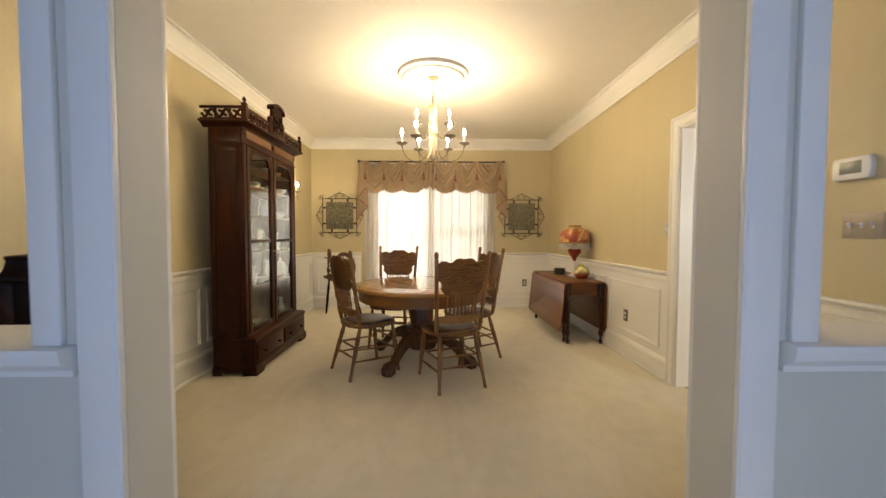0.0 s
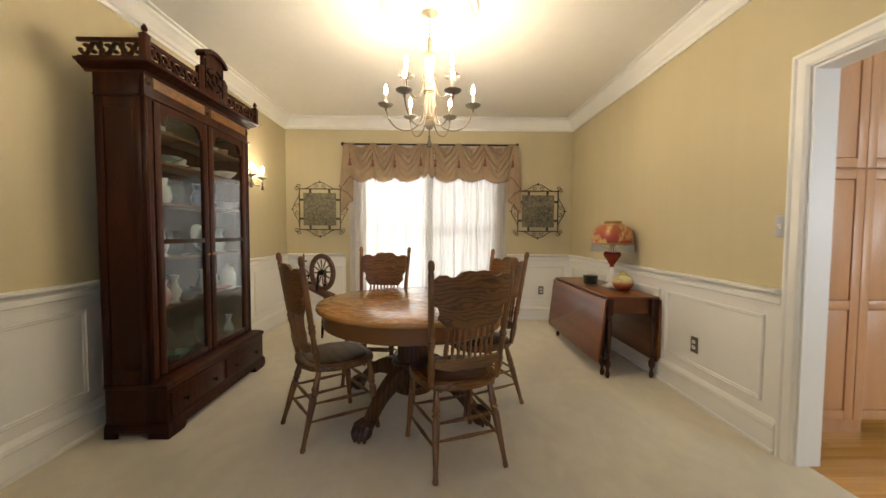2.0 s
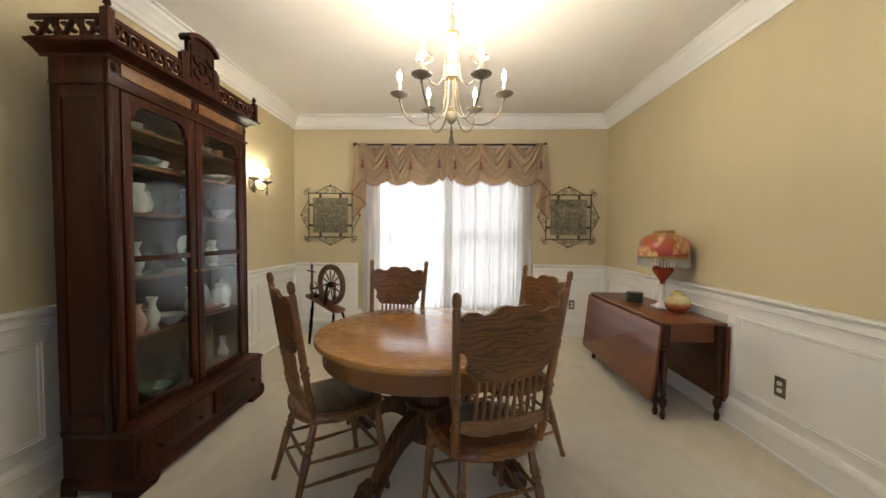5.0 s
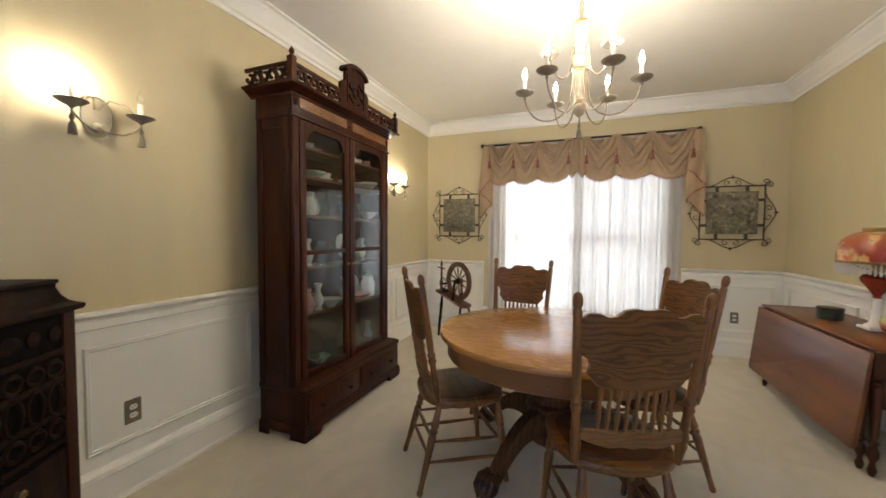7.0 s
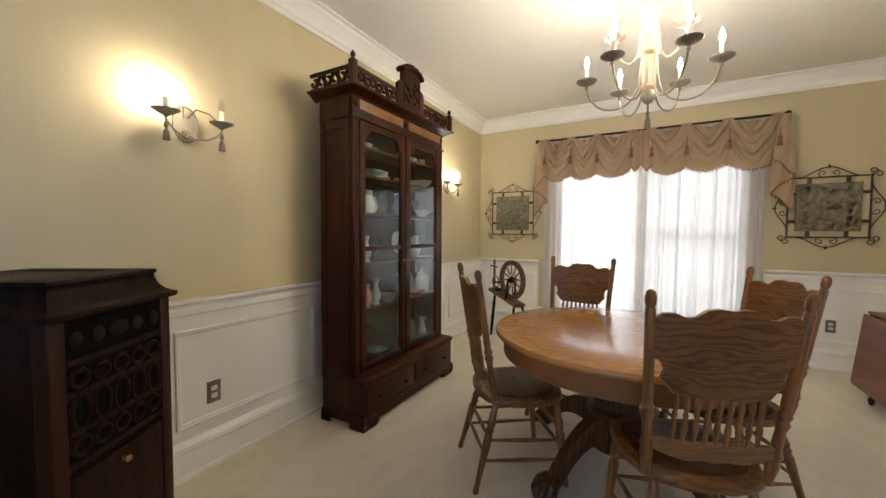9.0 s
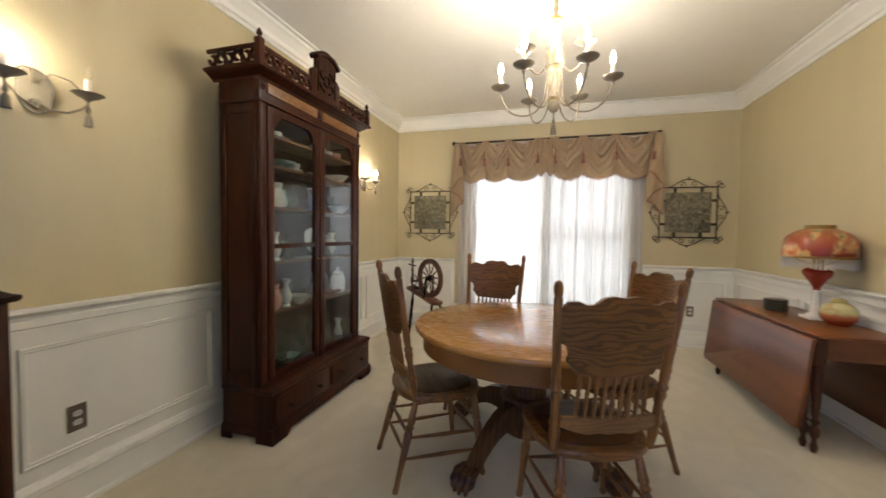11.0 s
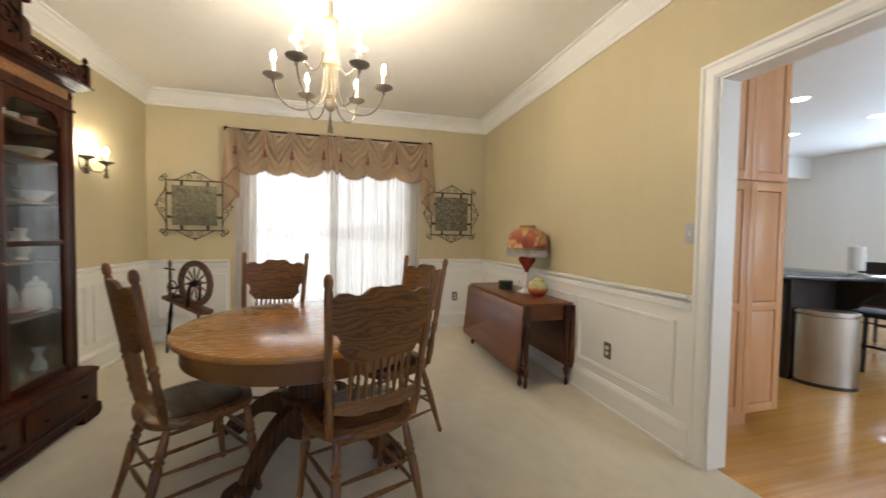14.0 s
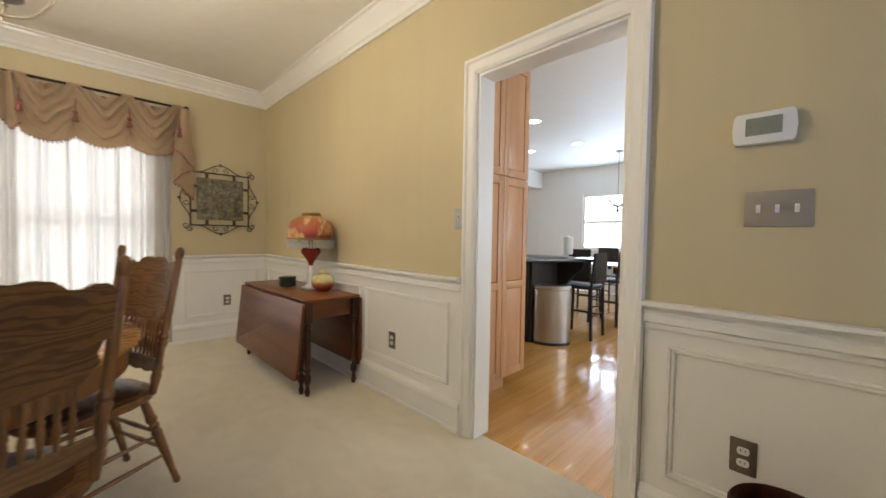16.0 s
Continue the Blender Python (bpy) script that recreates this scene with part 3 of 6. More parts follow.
# windows
def window(name, m, w, h, parent_label, cols=3, rows=4):
    """Double-hung window filling an opening; local x across, z up, y out."""
    ob = new(name)
    ob.matrix_basis = m
    tagged(ob, parent_label, "window", kind="structure")
    bm = B()
    for x0, x1 in ((0, 0.05), (w - 0.05, w)):
        box(bm, x0, x1, 0, 0.1, 0, h)
    box(bm, 0.05, w - 0.05, 0, 0.1, 0, 0.05)
    box(bm, 0.05, w - 0.05, 0, 0.1, h - 0.05, h)
    box(bm, 0.05, w - 0.05, 0.02, 0.08, h / 2 - 0.03, h / 2 + 0.03)
    part("window_frame", bm, WHITE, ob, smooth=False)
    for k in range(1, cols):
        bm = B()
        x = w * k / cols
        box(bm, x - 0.012, x + 0.012, 0.035, 0.06, 0.05, h - 0.05)
        part("glazing_bar", bm, WHITE, ob, smooth=False)
    bm = B()
    box(bm, 0.05, w - 0.05, 0.048, 0.052, 0.05, h - 0.05)
    p = part("pane", bm, PANE, ob, smooth=False)
    p.visible_shadow = False
    bm = B()
    box(bm, -0.06, w + 0.06, -0.05, 0.0, -0.03, 0.0, 0.006)
    part("window_sill", bm, WHITE, ob)
    return ob


window("window_1", pose(WX0, YF + 0.02, WZ0), (WX1 - WX0) / 2, WZ1 - WZ0, "white double-hung window behind sheer curtains", 3)
window("window_2", pose((WX0 + WX1) / 2, YF + 0.02, WZ0), (WX1 - WX0) / 2, WZ1 - WZ0, "white double-hung window behind sheer curtains", 3)
window("window_3", pose(KX + 0.02, KW1, KV0, 0, 0, -90), KW1 - KW0, KV1 - KV0, "bright white kitchen window", 3)
window("window_4", pose(KX + 0.02, 8.92, KV0, 0, 0, -90), 0.64, KV1 - KV0, "bright window of the far family room", 2)
# unseen window, added only as an opening for the south fill lamp
window("window_6", pose(3.7, KY0 - 0.11, 0.85), 2.4, 1.3, "unseen white window added to let fill light into the kitchen", 4)
window("window_5", pose(-0.9, HY - 0.1, 0.4), 2.2, 2.2, "wide white hall window", 4)
bm = B()
box(bm, WX0 - 3, WX1 + 3, YF + 1.6, YF + 1.65, -0.5, 4)
struct("backdrop", bm, SNOW, "pale overcast daylight outside", "backdrop", False)
bm = B()
box(bm, KX + 1.5, KX + 1.55, 2.5, 10.5, -0.5, 4)
struct("backdrop", bm, SNOWK, "pale overcast daylight outside", "backdrop", False)
bm = B()
box(bm, -60, 60, -60, 60, -0.6, -0.5)
struct("ground", bm, LEAF, "lawn outside the house", "ground", False)

# ceiling medallion
bm = B()
lathe(bm, [(0.0001, CEIL - 0.034), (0.09, CEIL - 0.034), (0.105, CEIL - 0.046), (0.125, CEIL - 0.046), (0.14, CEIL - 0.026), (0.20, CEIL - 0.018), (0.235, CEIL - 0.026), (0.25, CEIL - 0.050), (0.27, CEIL - 0.058), (0.292, CEIL - 0.056), (0.305, CEIL - 0.040), (0.318, CEIL - 0.038), (0.335, CEIL - 0.028), (0.345, CEIL - 0.001)], 64)
bm.transform(Matrix.Translation((0.226, 4.04, 0)))
struct("ceiling_medallion", bm, WHITE, "round white plaster ceiling medallion", "medallion")

# ---- dining furniture ----


def scallop(w, z0, z1):
    """Outline of a pressed-back crest panel, half width w: serpentine top, stepped shoulders."""
    top = [(-w, z1 - 0.045), (-w * 0.88, z1 - 0.022), (-w * 0.72, z1 - 0.020), (-w * 0.6, z1 - 0.032), (-w * 0.48, z1 - 0.030), (-w * 0.34, z1 - 0.006), (-w * 0.18, z1), (0, z1 - 0.006)]
    top += [(-x, z) for x, z in reversed(top[:-1])]
    h = z1 - z0
    side = [(w, z0 + h * 0.42), (w * 0.86, z0 + h * 0.38), (w * 0.80, z0 + h * 0.28), (w * 0.84, z0 + h * 0.18), (w * 0.74, z0 + h * 0.10), (w * 0.66, z0 + h * 0.02), (w * 0.4, z0), (-w * 0.4, z0)]
    side += [(-x, z) for x, z in side[:6][::-1]]
    return top + side


def chair():
    ch = thing("dining_chair", pose(0, 0, 0), "oak pressed-back dining chair with turned spindles", "chair", "chairs round the dining table")
    W, H = 0.222, 1.085
    seat_z = 0.455
    # saddle seat
    out = []
    for i in range(40):
        a = 2 * math.pi * i / 40
        c, s = math.cos(a), math.sin(a)
        k = 1 / (abs(c) ** 3.2 + abs(s) ** 3.2) ** (1 / 3.2)
        y = s * k
        out.append((c * k * (0.225 + 0.012 * y), 0.265 + y * 0.215))
    bm = B()
    slab(bm, out, seat_z - 0.034, seat_z, bevel=0.010)
    for v in bm.verts:
        if v.co.z > seat_z - 0.005:
            r = min(1, math.hypot(v.co.x / 0.2, (v.co.y - 0.25) / 0.19))
            v.co.z -= 0.0 if r > 0.98 else 0.01
    part("seat", bm, OAK, ch, "shaped wooden saddle seat")
    bm = B()
    slab(bm, [(x * 0.84, 0.268 + (y - 0.265) * 0.82) for x, y in out], seat_z - 0.004, seat_z + 0.004, bevel=0.003)
    part("seat_panel", bm, SEATP, ch, "dark worn pressed seat panel")
    # back posts
    for s in (-1, 1):
        bm = B()
        turned(bm, (s * 0.185, 0.10, seat_z - 0.01), (s * W, 0.0, H), [(0, 0.013), (0.06, 0.016), (0.12, 0.021), (0.14, 0.017), (0.17, 0.022), (0.20, 0.016), (0.30, 0.014), (0.34, 0.021), (0.36, 0.016), (0.385, 0.022), (0.41, 0.014), (0.44, 0.0165), (0.90, 0.0155), (0.915, 0.012), (0.93, 0.0165), (0.965, 0.0175), (0.99, 0.013), (1, 0.005)], 12)
        part("back_post", bm, OAKZ, ch)
    zb = lambda z: 0.10 * (1 - (z - seat_z) / (H - seat_z))
    # curved boards: bend outlines to a shallow arc between the posts

    def board(name, outline, t, material, label=""):
        bm = B()
        b2 = B()
        slab(b2, outline, -t / 2, t / 2)
        bmesh.ops.triangulate(b2, faces=[f for f in b2.faces if len(f.verts) > 4])
        bmesh.ops.subdivide_edges(b2, edges=[e for e in b2.edges if e.calc_length() > 0.08], cuts=2, use_grid_fill=False)
        b2.verts.index_update()
        vs = []
        for v in b2.verts:
            x, z, d = v.co
            vs.append(Vector((x, zb(z) + d - 0.03 * (1 - (x / 0.22) ** 2), z)))
        merged(bm, vs, [[v.index for v in f.verts] for f in b2.faces])
        b2.free()
        return part(name, bm, material, ch, label)

    board("crest_panel", scallop(0.208, 0.745, 1.035), 0.017, OAK, "pressed oak crest with bold flame grain")
    low = [(-0.175, 0.585), (0.175, 0.585), (0.18, 0.545), (0.13, 0.53), (0.08, 0.52), (0.04, 0.528), (0, 0.52), (-0.04, 0.528), (-0.08, 0.52), (-0.13, 0.53), (-0.18, 0.545)]
    board("lower_back_rail", low, 0.017, WORN, "rubbed pale lower rail")
    for i in range(9):
        x = -0.125 + 0.25 * i / 8
        bm = B()
        cy = lambda z, x=x: zb(z) - 0.03 * (1 - (x / 0.22) ** 2)
        turned(bm, (x, cy(0.58), 0.58), (x * 0.98, cy(0.775), 0.775), [(0, 0.005), (0.15, 0.007), (0.3, 0.010), (0.45, 0.006), (0.5, 0.009), (0.55, 0.006), (0.7, 0.010), (0.85, 0.007), (1, 0.005)], 8)
        part("spindle", bm, OAKZ, ch)
    # legs and stretchers
    LEG = [(0, 0.011), (0.03, 0.016), (0.06, 0.013), (0.16, 0.013), (0.45, 0.018), (0.62, 0.021), (0.66, 0.015), (0.69, 0.022), (0.72, 0.015), (0.75, 0.022), (0.80, 0.018), (1, 0.014)]
    tops = {(-1, 0): (-0.15, 0.12), (1, 0): (0.15, 0.12), (-1, 1): (-0.175, 0.42), (1, 1): (0.175, 0.42)}
    feet = {(-1, 0): (-0.195, 0.005), (1, 0): (0.195, 0.005), (-1, 1): (-0.205, 0.465), (1, 1): (0.205, 0.465)}

    def at(k, z):
        f = z / (seat_z - 0.03)
        return tuple(feet[k][i] + (tops[k][i] - feet[k][i]) * f for i in (0, 1)) + (z,)

    for k in tops:
        bm = B()
        turned(bm, at(k, 0.0), at(k, seat_z - 0.03), LEG, 12)
        part("leg", bm, OAKZ, ch)
    ST = [(0, 0.006), (0.3, 0.009), (0.5, 0.011), (0.7, 0.009), (1, 0.006)]
    for s in (-1, 1):
        for z in (0.15, 0.245):
            bm = B()
            turned(bm, at((s, 0), z), at((s, 1), z - 0.015), ST, 8)
            part("stretcher", bm, OAKZ, ch)
    for e, zz in ((1, (0.20, 0.29)), (0, (0.18, 0.26))):
        for z in zz:
            bm = B()
            turned(bm, at((-1, e), z), at((1, e), z), ST, 8)
            part("stretcher", bm, OAKZ, ch)
    return ch


def facing(x, y, fx, fy):
    return pose(x, y, 0, 0, 0, math.degrees(math.atan2(-fx, fy)))


first = chair()
first.matrix_basis = facing(0.464, 3.195, -0.342, 0.940)
copy_thing(first, facing(-0.178, 4.70, -0.165, -0.986))
copy_thing(first, facing(-0.575, 3.548, 0.796, 0.605))
copy_thing(first, facing(0.822, 4.150, -0.92, -0.39))


def pedestal_table():
    t = thing("dining_table", pose(0.120, 3.972, 0, 0, 0, 0), "round golden oak pedestal table with claw feet", "table")
    R = 0.650
    bm = B()
    lathe(bm, [(R - 0.03, 0.705), (R - 0.006, 0.708), (R, 0.716), (R, 0.728), (R - 0.006, 0.736), (R - 0.02, 0.739), (0.3, 0.739), (0.01, 0.739)], 96)
    part("tabletop", bm, OAKTOP, t, "glossy round oak top", True)
    bm = B()
    lathe(bm, [(R - 0.055, 0.600), (R - 0.045, 0.606), (R - 0.045, 0.640), (R - 0.040, 0.700), (R - 0.05, 0.706)], 96)
    part("apron", bm, APRON, t, "deep curved oak apron")
    bm = B()
    slab(bm, [(0.115 * math.cos(math.pi / 4 * (i + 0.5)), 0.115 * math.sin(math.pi / 4 * (i + 0.5))) for i in range(8)], 0.20, 0.60, bevel=0.004)
    lathe(bm, [(0.10, 0.11), (0.135, 0.12), (0.145, 0.16), (0.140, 0.30), (0.150, 0.312), (0.150, 0.328), (0.12, 0.335)], 24)
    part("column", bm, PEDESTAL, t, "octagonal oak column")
    for i in range(4):
        a = radians(-121 + 90 * i)
        m = ROT_Z(math.degrees(a))
        bm = B()
        n = 14
        pts = []
        for j in range(n):
            f = j / (n - 1)
            x = 0.10 + 0.42 * f
            z = 0.235 + 0.030 * math.sin(f * math.pi * 1.25) - 0.185 * f ** 2.1
            pts.append((x, z))
        vs, fs = [], []
        for j, (x, z) in enumerate(pts):
            f = j / (n - 1)
            ww, hh = 0.046 - 0.014 * f, 0.072 - 0.030 * math.sin(f * math.pi * 0.62)
            for dy, dz in ((-ww, -hh), (ww, -hh), (ww * 1.1, 0), (ww * 0.7, hh), (-ww * 0.7, hh), (-ww * 1.1, 0)):
                vs.append(m @ Vector((x, dy, max(0.02, z + dz))))
        for j in range(n - 1):
            for k in range(6):
                l = (k + 1) % 6
                fs.append((j * 6 + k, j * 6 + l, j * 6 + 6 + l, j * 6 + 6 + k))
        fs += [tuple(range(6))[::-1], tuple((n - 1) * 6 + k for k in range(6))]
        merged(bm, vs, fs)
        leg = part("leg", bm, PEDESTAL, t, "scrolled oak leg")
        bm = B()
        for dy in (-0.04, -0.014, 0.014, 0.04):
            p = [m @ Vector((0.49 - abs(dy) * 0.4, dy * 0.8, 0.085)), m @ Vector((0.545 - abs(dy) * 0.5, dy, 0.078)), m @ Vector((0.575 - abs(dy) * 0.6, dy * 1.05, 0.045)), m @ Vector((0.578 - abs(dy) * 0.6, dy * 1.05, 0.006))]
            tube(bm, p, [0.022, 0.023, 0.019, 0.008], 8)
        lathe(bm, [(0.03, 0.0), (0.05, 0.02), (0.055, 0.05), (0.045, 0.085), (0.02, 0.10)], 14, m @ Matrix.Translation((0.515, 0, 0)))
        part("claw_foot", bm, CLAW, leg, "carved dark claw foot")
    return t


pedestal_table()


SHELVES = (0.735, 1.05, 1.393, 1.648, 1.835)


def bookcase():
    """Victorian bookcase; local x out from the wall, y along it, z up."""
    y0, y1 = 3.555, 4.685
    t = thing("display_cabinet", pose(XL + 0.05, 0, 0), "tall dark Victorian bookcase with two glazed doors holding china", "cabinet")
    BK = 0.095
    D = 0.375                      # body depth to the face
    yc = (y0 + y1) / 2
    bm = B()
    box(bm, BK, 0.454, y0 - 0.003, y1 + 0.045, 0.034, 0.305, 0.004)
    for ya, yb in ((y0 - 0.018, y0 + 0.14), (y1 - 0.12, y1 + 0.06)):
        slab(bm, [(ya, 0.0), (yb - 0.03, 0.0), (yb - 0.01, 0.018), (yb, 0.038), (ya, 0.038)], 0.41, 0.470, Matrix(((0, 0, 1, 0), (1, 0, 0, 0), (0, 1, 0, 0), (0, 0, 0, 1))))
    for ya, yb in ((y0 - 0.018, y0 - 0.006), (y1 + 0.03, y1 + 0.06)):
        box(bm, BK, 0.17, ya, yb, 0, 0.038)
        box(bm, 0.35, 0.41, ya, yb, 0, 0.038)
    extrude_profile(bm, [(0, 0.034), (0.013, 0.034), (0.013, 0.068), (0.004, 0.085), (0, 0.085)], [((BK, y0 - 0.003, 0), (0, -1, 0)), ((0.454, y0 - 0.003, 0), (1, -1, 0)), ((0.454, y1 + 0.045, 0), (1, 1, 0)), ((BK, y1 + 0.045, 0), (0, 1, 0))])
    extrude_profile(bm, [(0, 0.285), (0.005, 0.292), (0.008, 0.315), (-0.02, 0.333), (-0.075, 0.342), (-0.075, 0.285)], [((BK, y0 - 0.003, 0), (0, -1, 0)), ((0.454, y0 - 0.003, 0), (1, -1, 0)), ((0.454, y1 + 0.045, 0), (1, 1, 0)), ((BK, y1 + 0.045, 0), (0, 1, 0))])
    part("base", bm, WALNUT, t, "moulded plinth with bracket feet")
    for ya, yb in ((y0 + 0.02, yc - 0.02), (yc + 0.02, y1 - 0.005)):
        bm = B()
        box(bm, 0.454, 0.466, ya, yb, 0.120, 0.262, 0.003)
        dr = part("drawer_front", bm, WALNUT, t)
        for f in (0.22, 0.78):
            bm = B()
            lathe(bm, [(0.010, 0), (0.006, 0.008), (0.014, 0.016), (0.010, 0.024), (0.001, 0.026)], 12, Matrix.Translation((0.466, ya + (yb - ya) * f, 0.18)) @ ROT_Y(90))
            part("knob", bm, MAHOG, dr)
    # carcase
    for nm, a in (("side_board", (BK, D - 0.022, y0, y0 + 0.025, 0.30, 2.12)), ("side_board", (BK, D - 0.022, y1 - 0.025, y1, 0.30, 2.12)),
                  ("back_board", (BK, BK + 0.012, y0 + 0.025, y1 - 0.025, 0.30, 2.12)), ("bottom_board", (BK + 0.012, D - 0.022, y0 + 0.025, y1 - 0.025, 0.30, 0.32)),
                  ("top_board", (BK + 0.012, D - 0.022, y0 + 0.025, y1 - 0.025, 2.08, 2.12))):
        bm = B()
        box(bm, *a)
        part(nm, bm, WALNUT, t)
    # side panels' frames
    for ya, s in ((y0, -1), (y1, 1)):
        bm = B()
        for a, b, c, d in ((BK, BK + 0.05, 0.30, 1.975), (D - 0.06, D - 0.022, 0.30, 1.975), (BK + 0.05, D - 0.06, 0.30, 0.40), (BK + 0.05, D - 0.06, 1.915, 1.975)):
            box(bm, a, b, ya, ya + s * 0.007, c, d, 0.002)
        box(bm, BK, D - 0.022, ya, ya + s * 0.009, 1.992, 2.11, 0.002)
        box(bm, BK, D - 0.022, ya, ya + s * 0.016, 1.975, 1.991, 0.004)
        part("side_frame", bm, WALNUT, t)
    bm = B()
    # face frame: stiles, centre stile, frieze
    for ya, yb in ((y0, y0 + 0.055), (y1 - 0.055, y1)):
        box(bm, D - 0.022, D, ya, yb, 0.31, 1.985, 0.003)
    box(bm, D - 0.022, D, y0, y1, 1.988, 2.12, 0.003)
    box(bm, D - 0.022, D, y0 + 0.055, y1 - 0.055, 0.31, 0.325)
    tube(bm, [(D + 0.004, yc, 0.33), (D + 0.004, yc, 1.975)], 0.011, 10)
    box(bm, D - 0.004, D + 0.012, y0 - 0.012, y1 + 0.012, 1.976, 1.991, 0.004)
    tube(bm, [(D, y0 + 0.010, 0.33), (D, y0 + 0.010, 1.975)], 0.006, 8)
    tube(bm, [(D, y1 - 0.010, 0.33), (D, y1 - 0.010, 1.975)], 0.006, 8)
    part("face_frame", bm, WALNUT, t)
    for ya, yb in ((y0 + 0.058, yc - 0.035), (yc + 0.035, y1 - 0.05)):
        bm = B()
        box(bm, D, D + 0.008, ya, yb, 2.036, 2.098, 0.003)
        part("frieze_panel", bm, BURL, t, "lighter burl veneer frieze panel")
    for yy in (y0 + 0.030, yc, y1 - 0.028):
        bm = B()
        lathe(bm, [(0.022, 0), (0.022, 0.005), (0.015, 0.009), (0.010, 0.013), (0.001, 0.014)], 16, Matrix.Translation((D, yy, 2.067)) @ ROT_Y(90))
        part("boss", bm, WALNUT, t)
    # cornice
    bm = B()
    prof = [(0, 2.104), (0.010, 2.104), (0.013, 2.113), (0.026, 2.118), (0.034, 2.127), (0.050, 2.133), (0.056, 2.140), (0.072, 2.143), (0.078, 2.157), (0.0, 2.160)]
    extrude_profile(bm, prof, [((BK - 0.04, y0, 0), (0, -1, 0)), ((D, y0, 0), (1, -1, 0)), ((D, y1, 0), (1, 1, 0)), ((BK - 0.04, y1, 0), (0, 1, 0))])
    box(bm, BK, D, y0, y1, 2.12, 2.158)
    part("cornice", bm, WALNUT, t, "stepped dark cornice")
    # gallery: rails, pierced scrolls, corner posts, finials, crest
    gx, ga, gb, gz = D + 0.045, y0 - 0.045, y1 + 0.045, 2.158
    crest0, crest1 = yc - 0.17, yc + 0.17
    runs = [((BK - 0.03, ga), (gx, ga)), ((gx, ga), (gx, crest0)), ((gx, crest1), (gx, gb)), ((gx, gb), (BK - 0.03, gb))]
    for (xa, ya), (xb, yb) in runs:
        lo, hi = (min(xa, xb) - 0.008, min(ya, yb) - 0.008), (max(xa, xb) + 0.008, max(ya, yb) + 0.008)
        for za, zb_ in ((gz, gz + 0.016), (gz + 0.092, gz + 0.112)):
            bm = B()
            box(bm, lo[0], hi[0], lo[1], hi[1], za, zb_)
            part("gallery_rail", bm, WALNUT, t)
    for (xa, ya), (xb, yb) in runs:
        L = math.hypot(xb - xa, yb - ya)
        k = max(2, round(L / 0.105))
        for i in range(k):
            bm = B()
            f = (i + 0.5) / k
            cx, cy = xa + (xb - xa) * f, ya + (yb - ya) * f
            dx, dy = (xb - xa) / L, (yb - ya) / L
            hw = L / k / 2
            for s in (-1, 1):
                pts = []
                for q in range(13):
                    a = q / 12 * 1.7 * math.pi
                    r = 0.034 - 0.018 * q / 12
                    u = s * (hw * 0.42 + r * math.cos(a) * 0.8)
                    pts.append((cx + dx * u, cy + dy * u, gz + 0.054 + s * r * math.sin(a)))
                tube(bm, pts, 0.0115, 6)
            u = hw
            box(bm, cx + dx * u - 0.007, cx + dx * u + 0.007, cy + dy * u - 0.007, cy + dy * u + 0.007, gz + 0.016, gz + 0.092)
            part("fretwork", bm, WALNUT, t, "pierced scroll fretwork")
    for x, y, big in ((gx, ga, 1), (gx, gb, 1)):
        bm = B()
        box(bm, x - 0.02, x + 0.02, y - 0.02, y + 0.02, gz, gz + 0.135, 0.003)
        p = part("corner_post", bm, WALNUT, t)
        bm = B()
        lathe(bm, [(0.012, 0), (0.016, 0.006), (0.007, 0.012), (0.016, 0.024), (0.015, 0.036), (0.006, 0.050), (0.001, 0.058)], 12, Matrix.Translation((x, y, gz + 0.134)))
        part("finial", bm, WALNUT, p)
    bm = B()
    m = Matrix(((0, 0, 1, 0), (1, 0, 0, 0), (0, 1, 0, 0), (0, 0, 0, 1)))
    cr = [(crest0, gz), (crest0, gz + 0.16), (crest0 + 0.03, gz + 0.185), (crest0 + 0.055, gz + 0.185), (crest0 + 0.055, gz + 0.25)]
    arch = [(yc + 0.125 * math.cos(a), gz + 0.255 + 0.055 * math.sin(a)) for a in [math.pi * (1 - i / 10) for i in range(11)]]
    cr = cr + arch + [(2 * yc - y, z) for y, z in reversed(cr)]
    slab(bm, cr, gx - 0.012, gx + 0.012, m, 0.002)
    ar = [(yc + 0.14 * math.cos(a), gz + 0.262 + 0.062 * math.sin(a)) for a in [math.pi * (1 - i / 12) for i in range(13)]]
    ri = [(yc + 0.12 * math.cos(a), gz + 0.250 + 0.050 * math.sin(a)) for a in [math.pi * i / 12 for i in range(13)]]
    slab(bm, ar + ri, gx - 0.03, gx + 0.035, m)
    part("crest", bm, WALNUT, t, "arched carved crest")
    bm = B()
    for s in (-1, 1):
        for k in (-1, 1):
            tube(bm, [(gx + 0.016, yc + s * (0.02 + 0.06 * abs(math.sin(q * 0.5))), gz + 0.13 + k * 0.012 * q) for q in range(7)], 0.008, 6)
        tube(bm, [(gx + 0.014, yc + s * 0.1, gz + 0.04), (gx + 0.014, yc + s * 0.1, gz + 0.24)], 0.006, 6)
    tube(bm, [(gx + 0.016, yc + 0.035 * math.cos(a), gz + 0.135 + 0.035 * math.sin(a)) for a in [2 * math.pi * i / 14 for i in range(14)]], 0.008, 6, True)
    part("carving", bm, MAHOG, t, "carved leaf ornament")
    # doors
    for s, ya, yb in ((-1, y0 + 0.058, yc - 0.008), (1, yc + 0.008, y1 - 0.058)):
        fr = B()
        za, zb_, w = 0.345, 1.972, 0.053
        x0, x1 = D - 0.020, D + 0.006
        box(fr, x0, x1, ya, ya + w, za, zb_, 0.004)
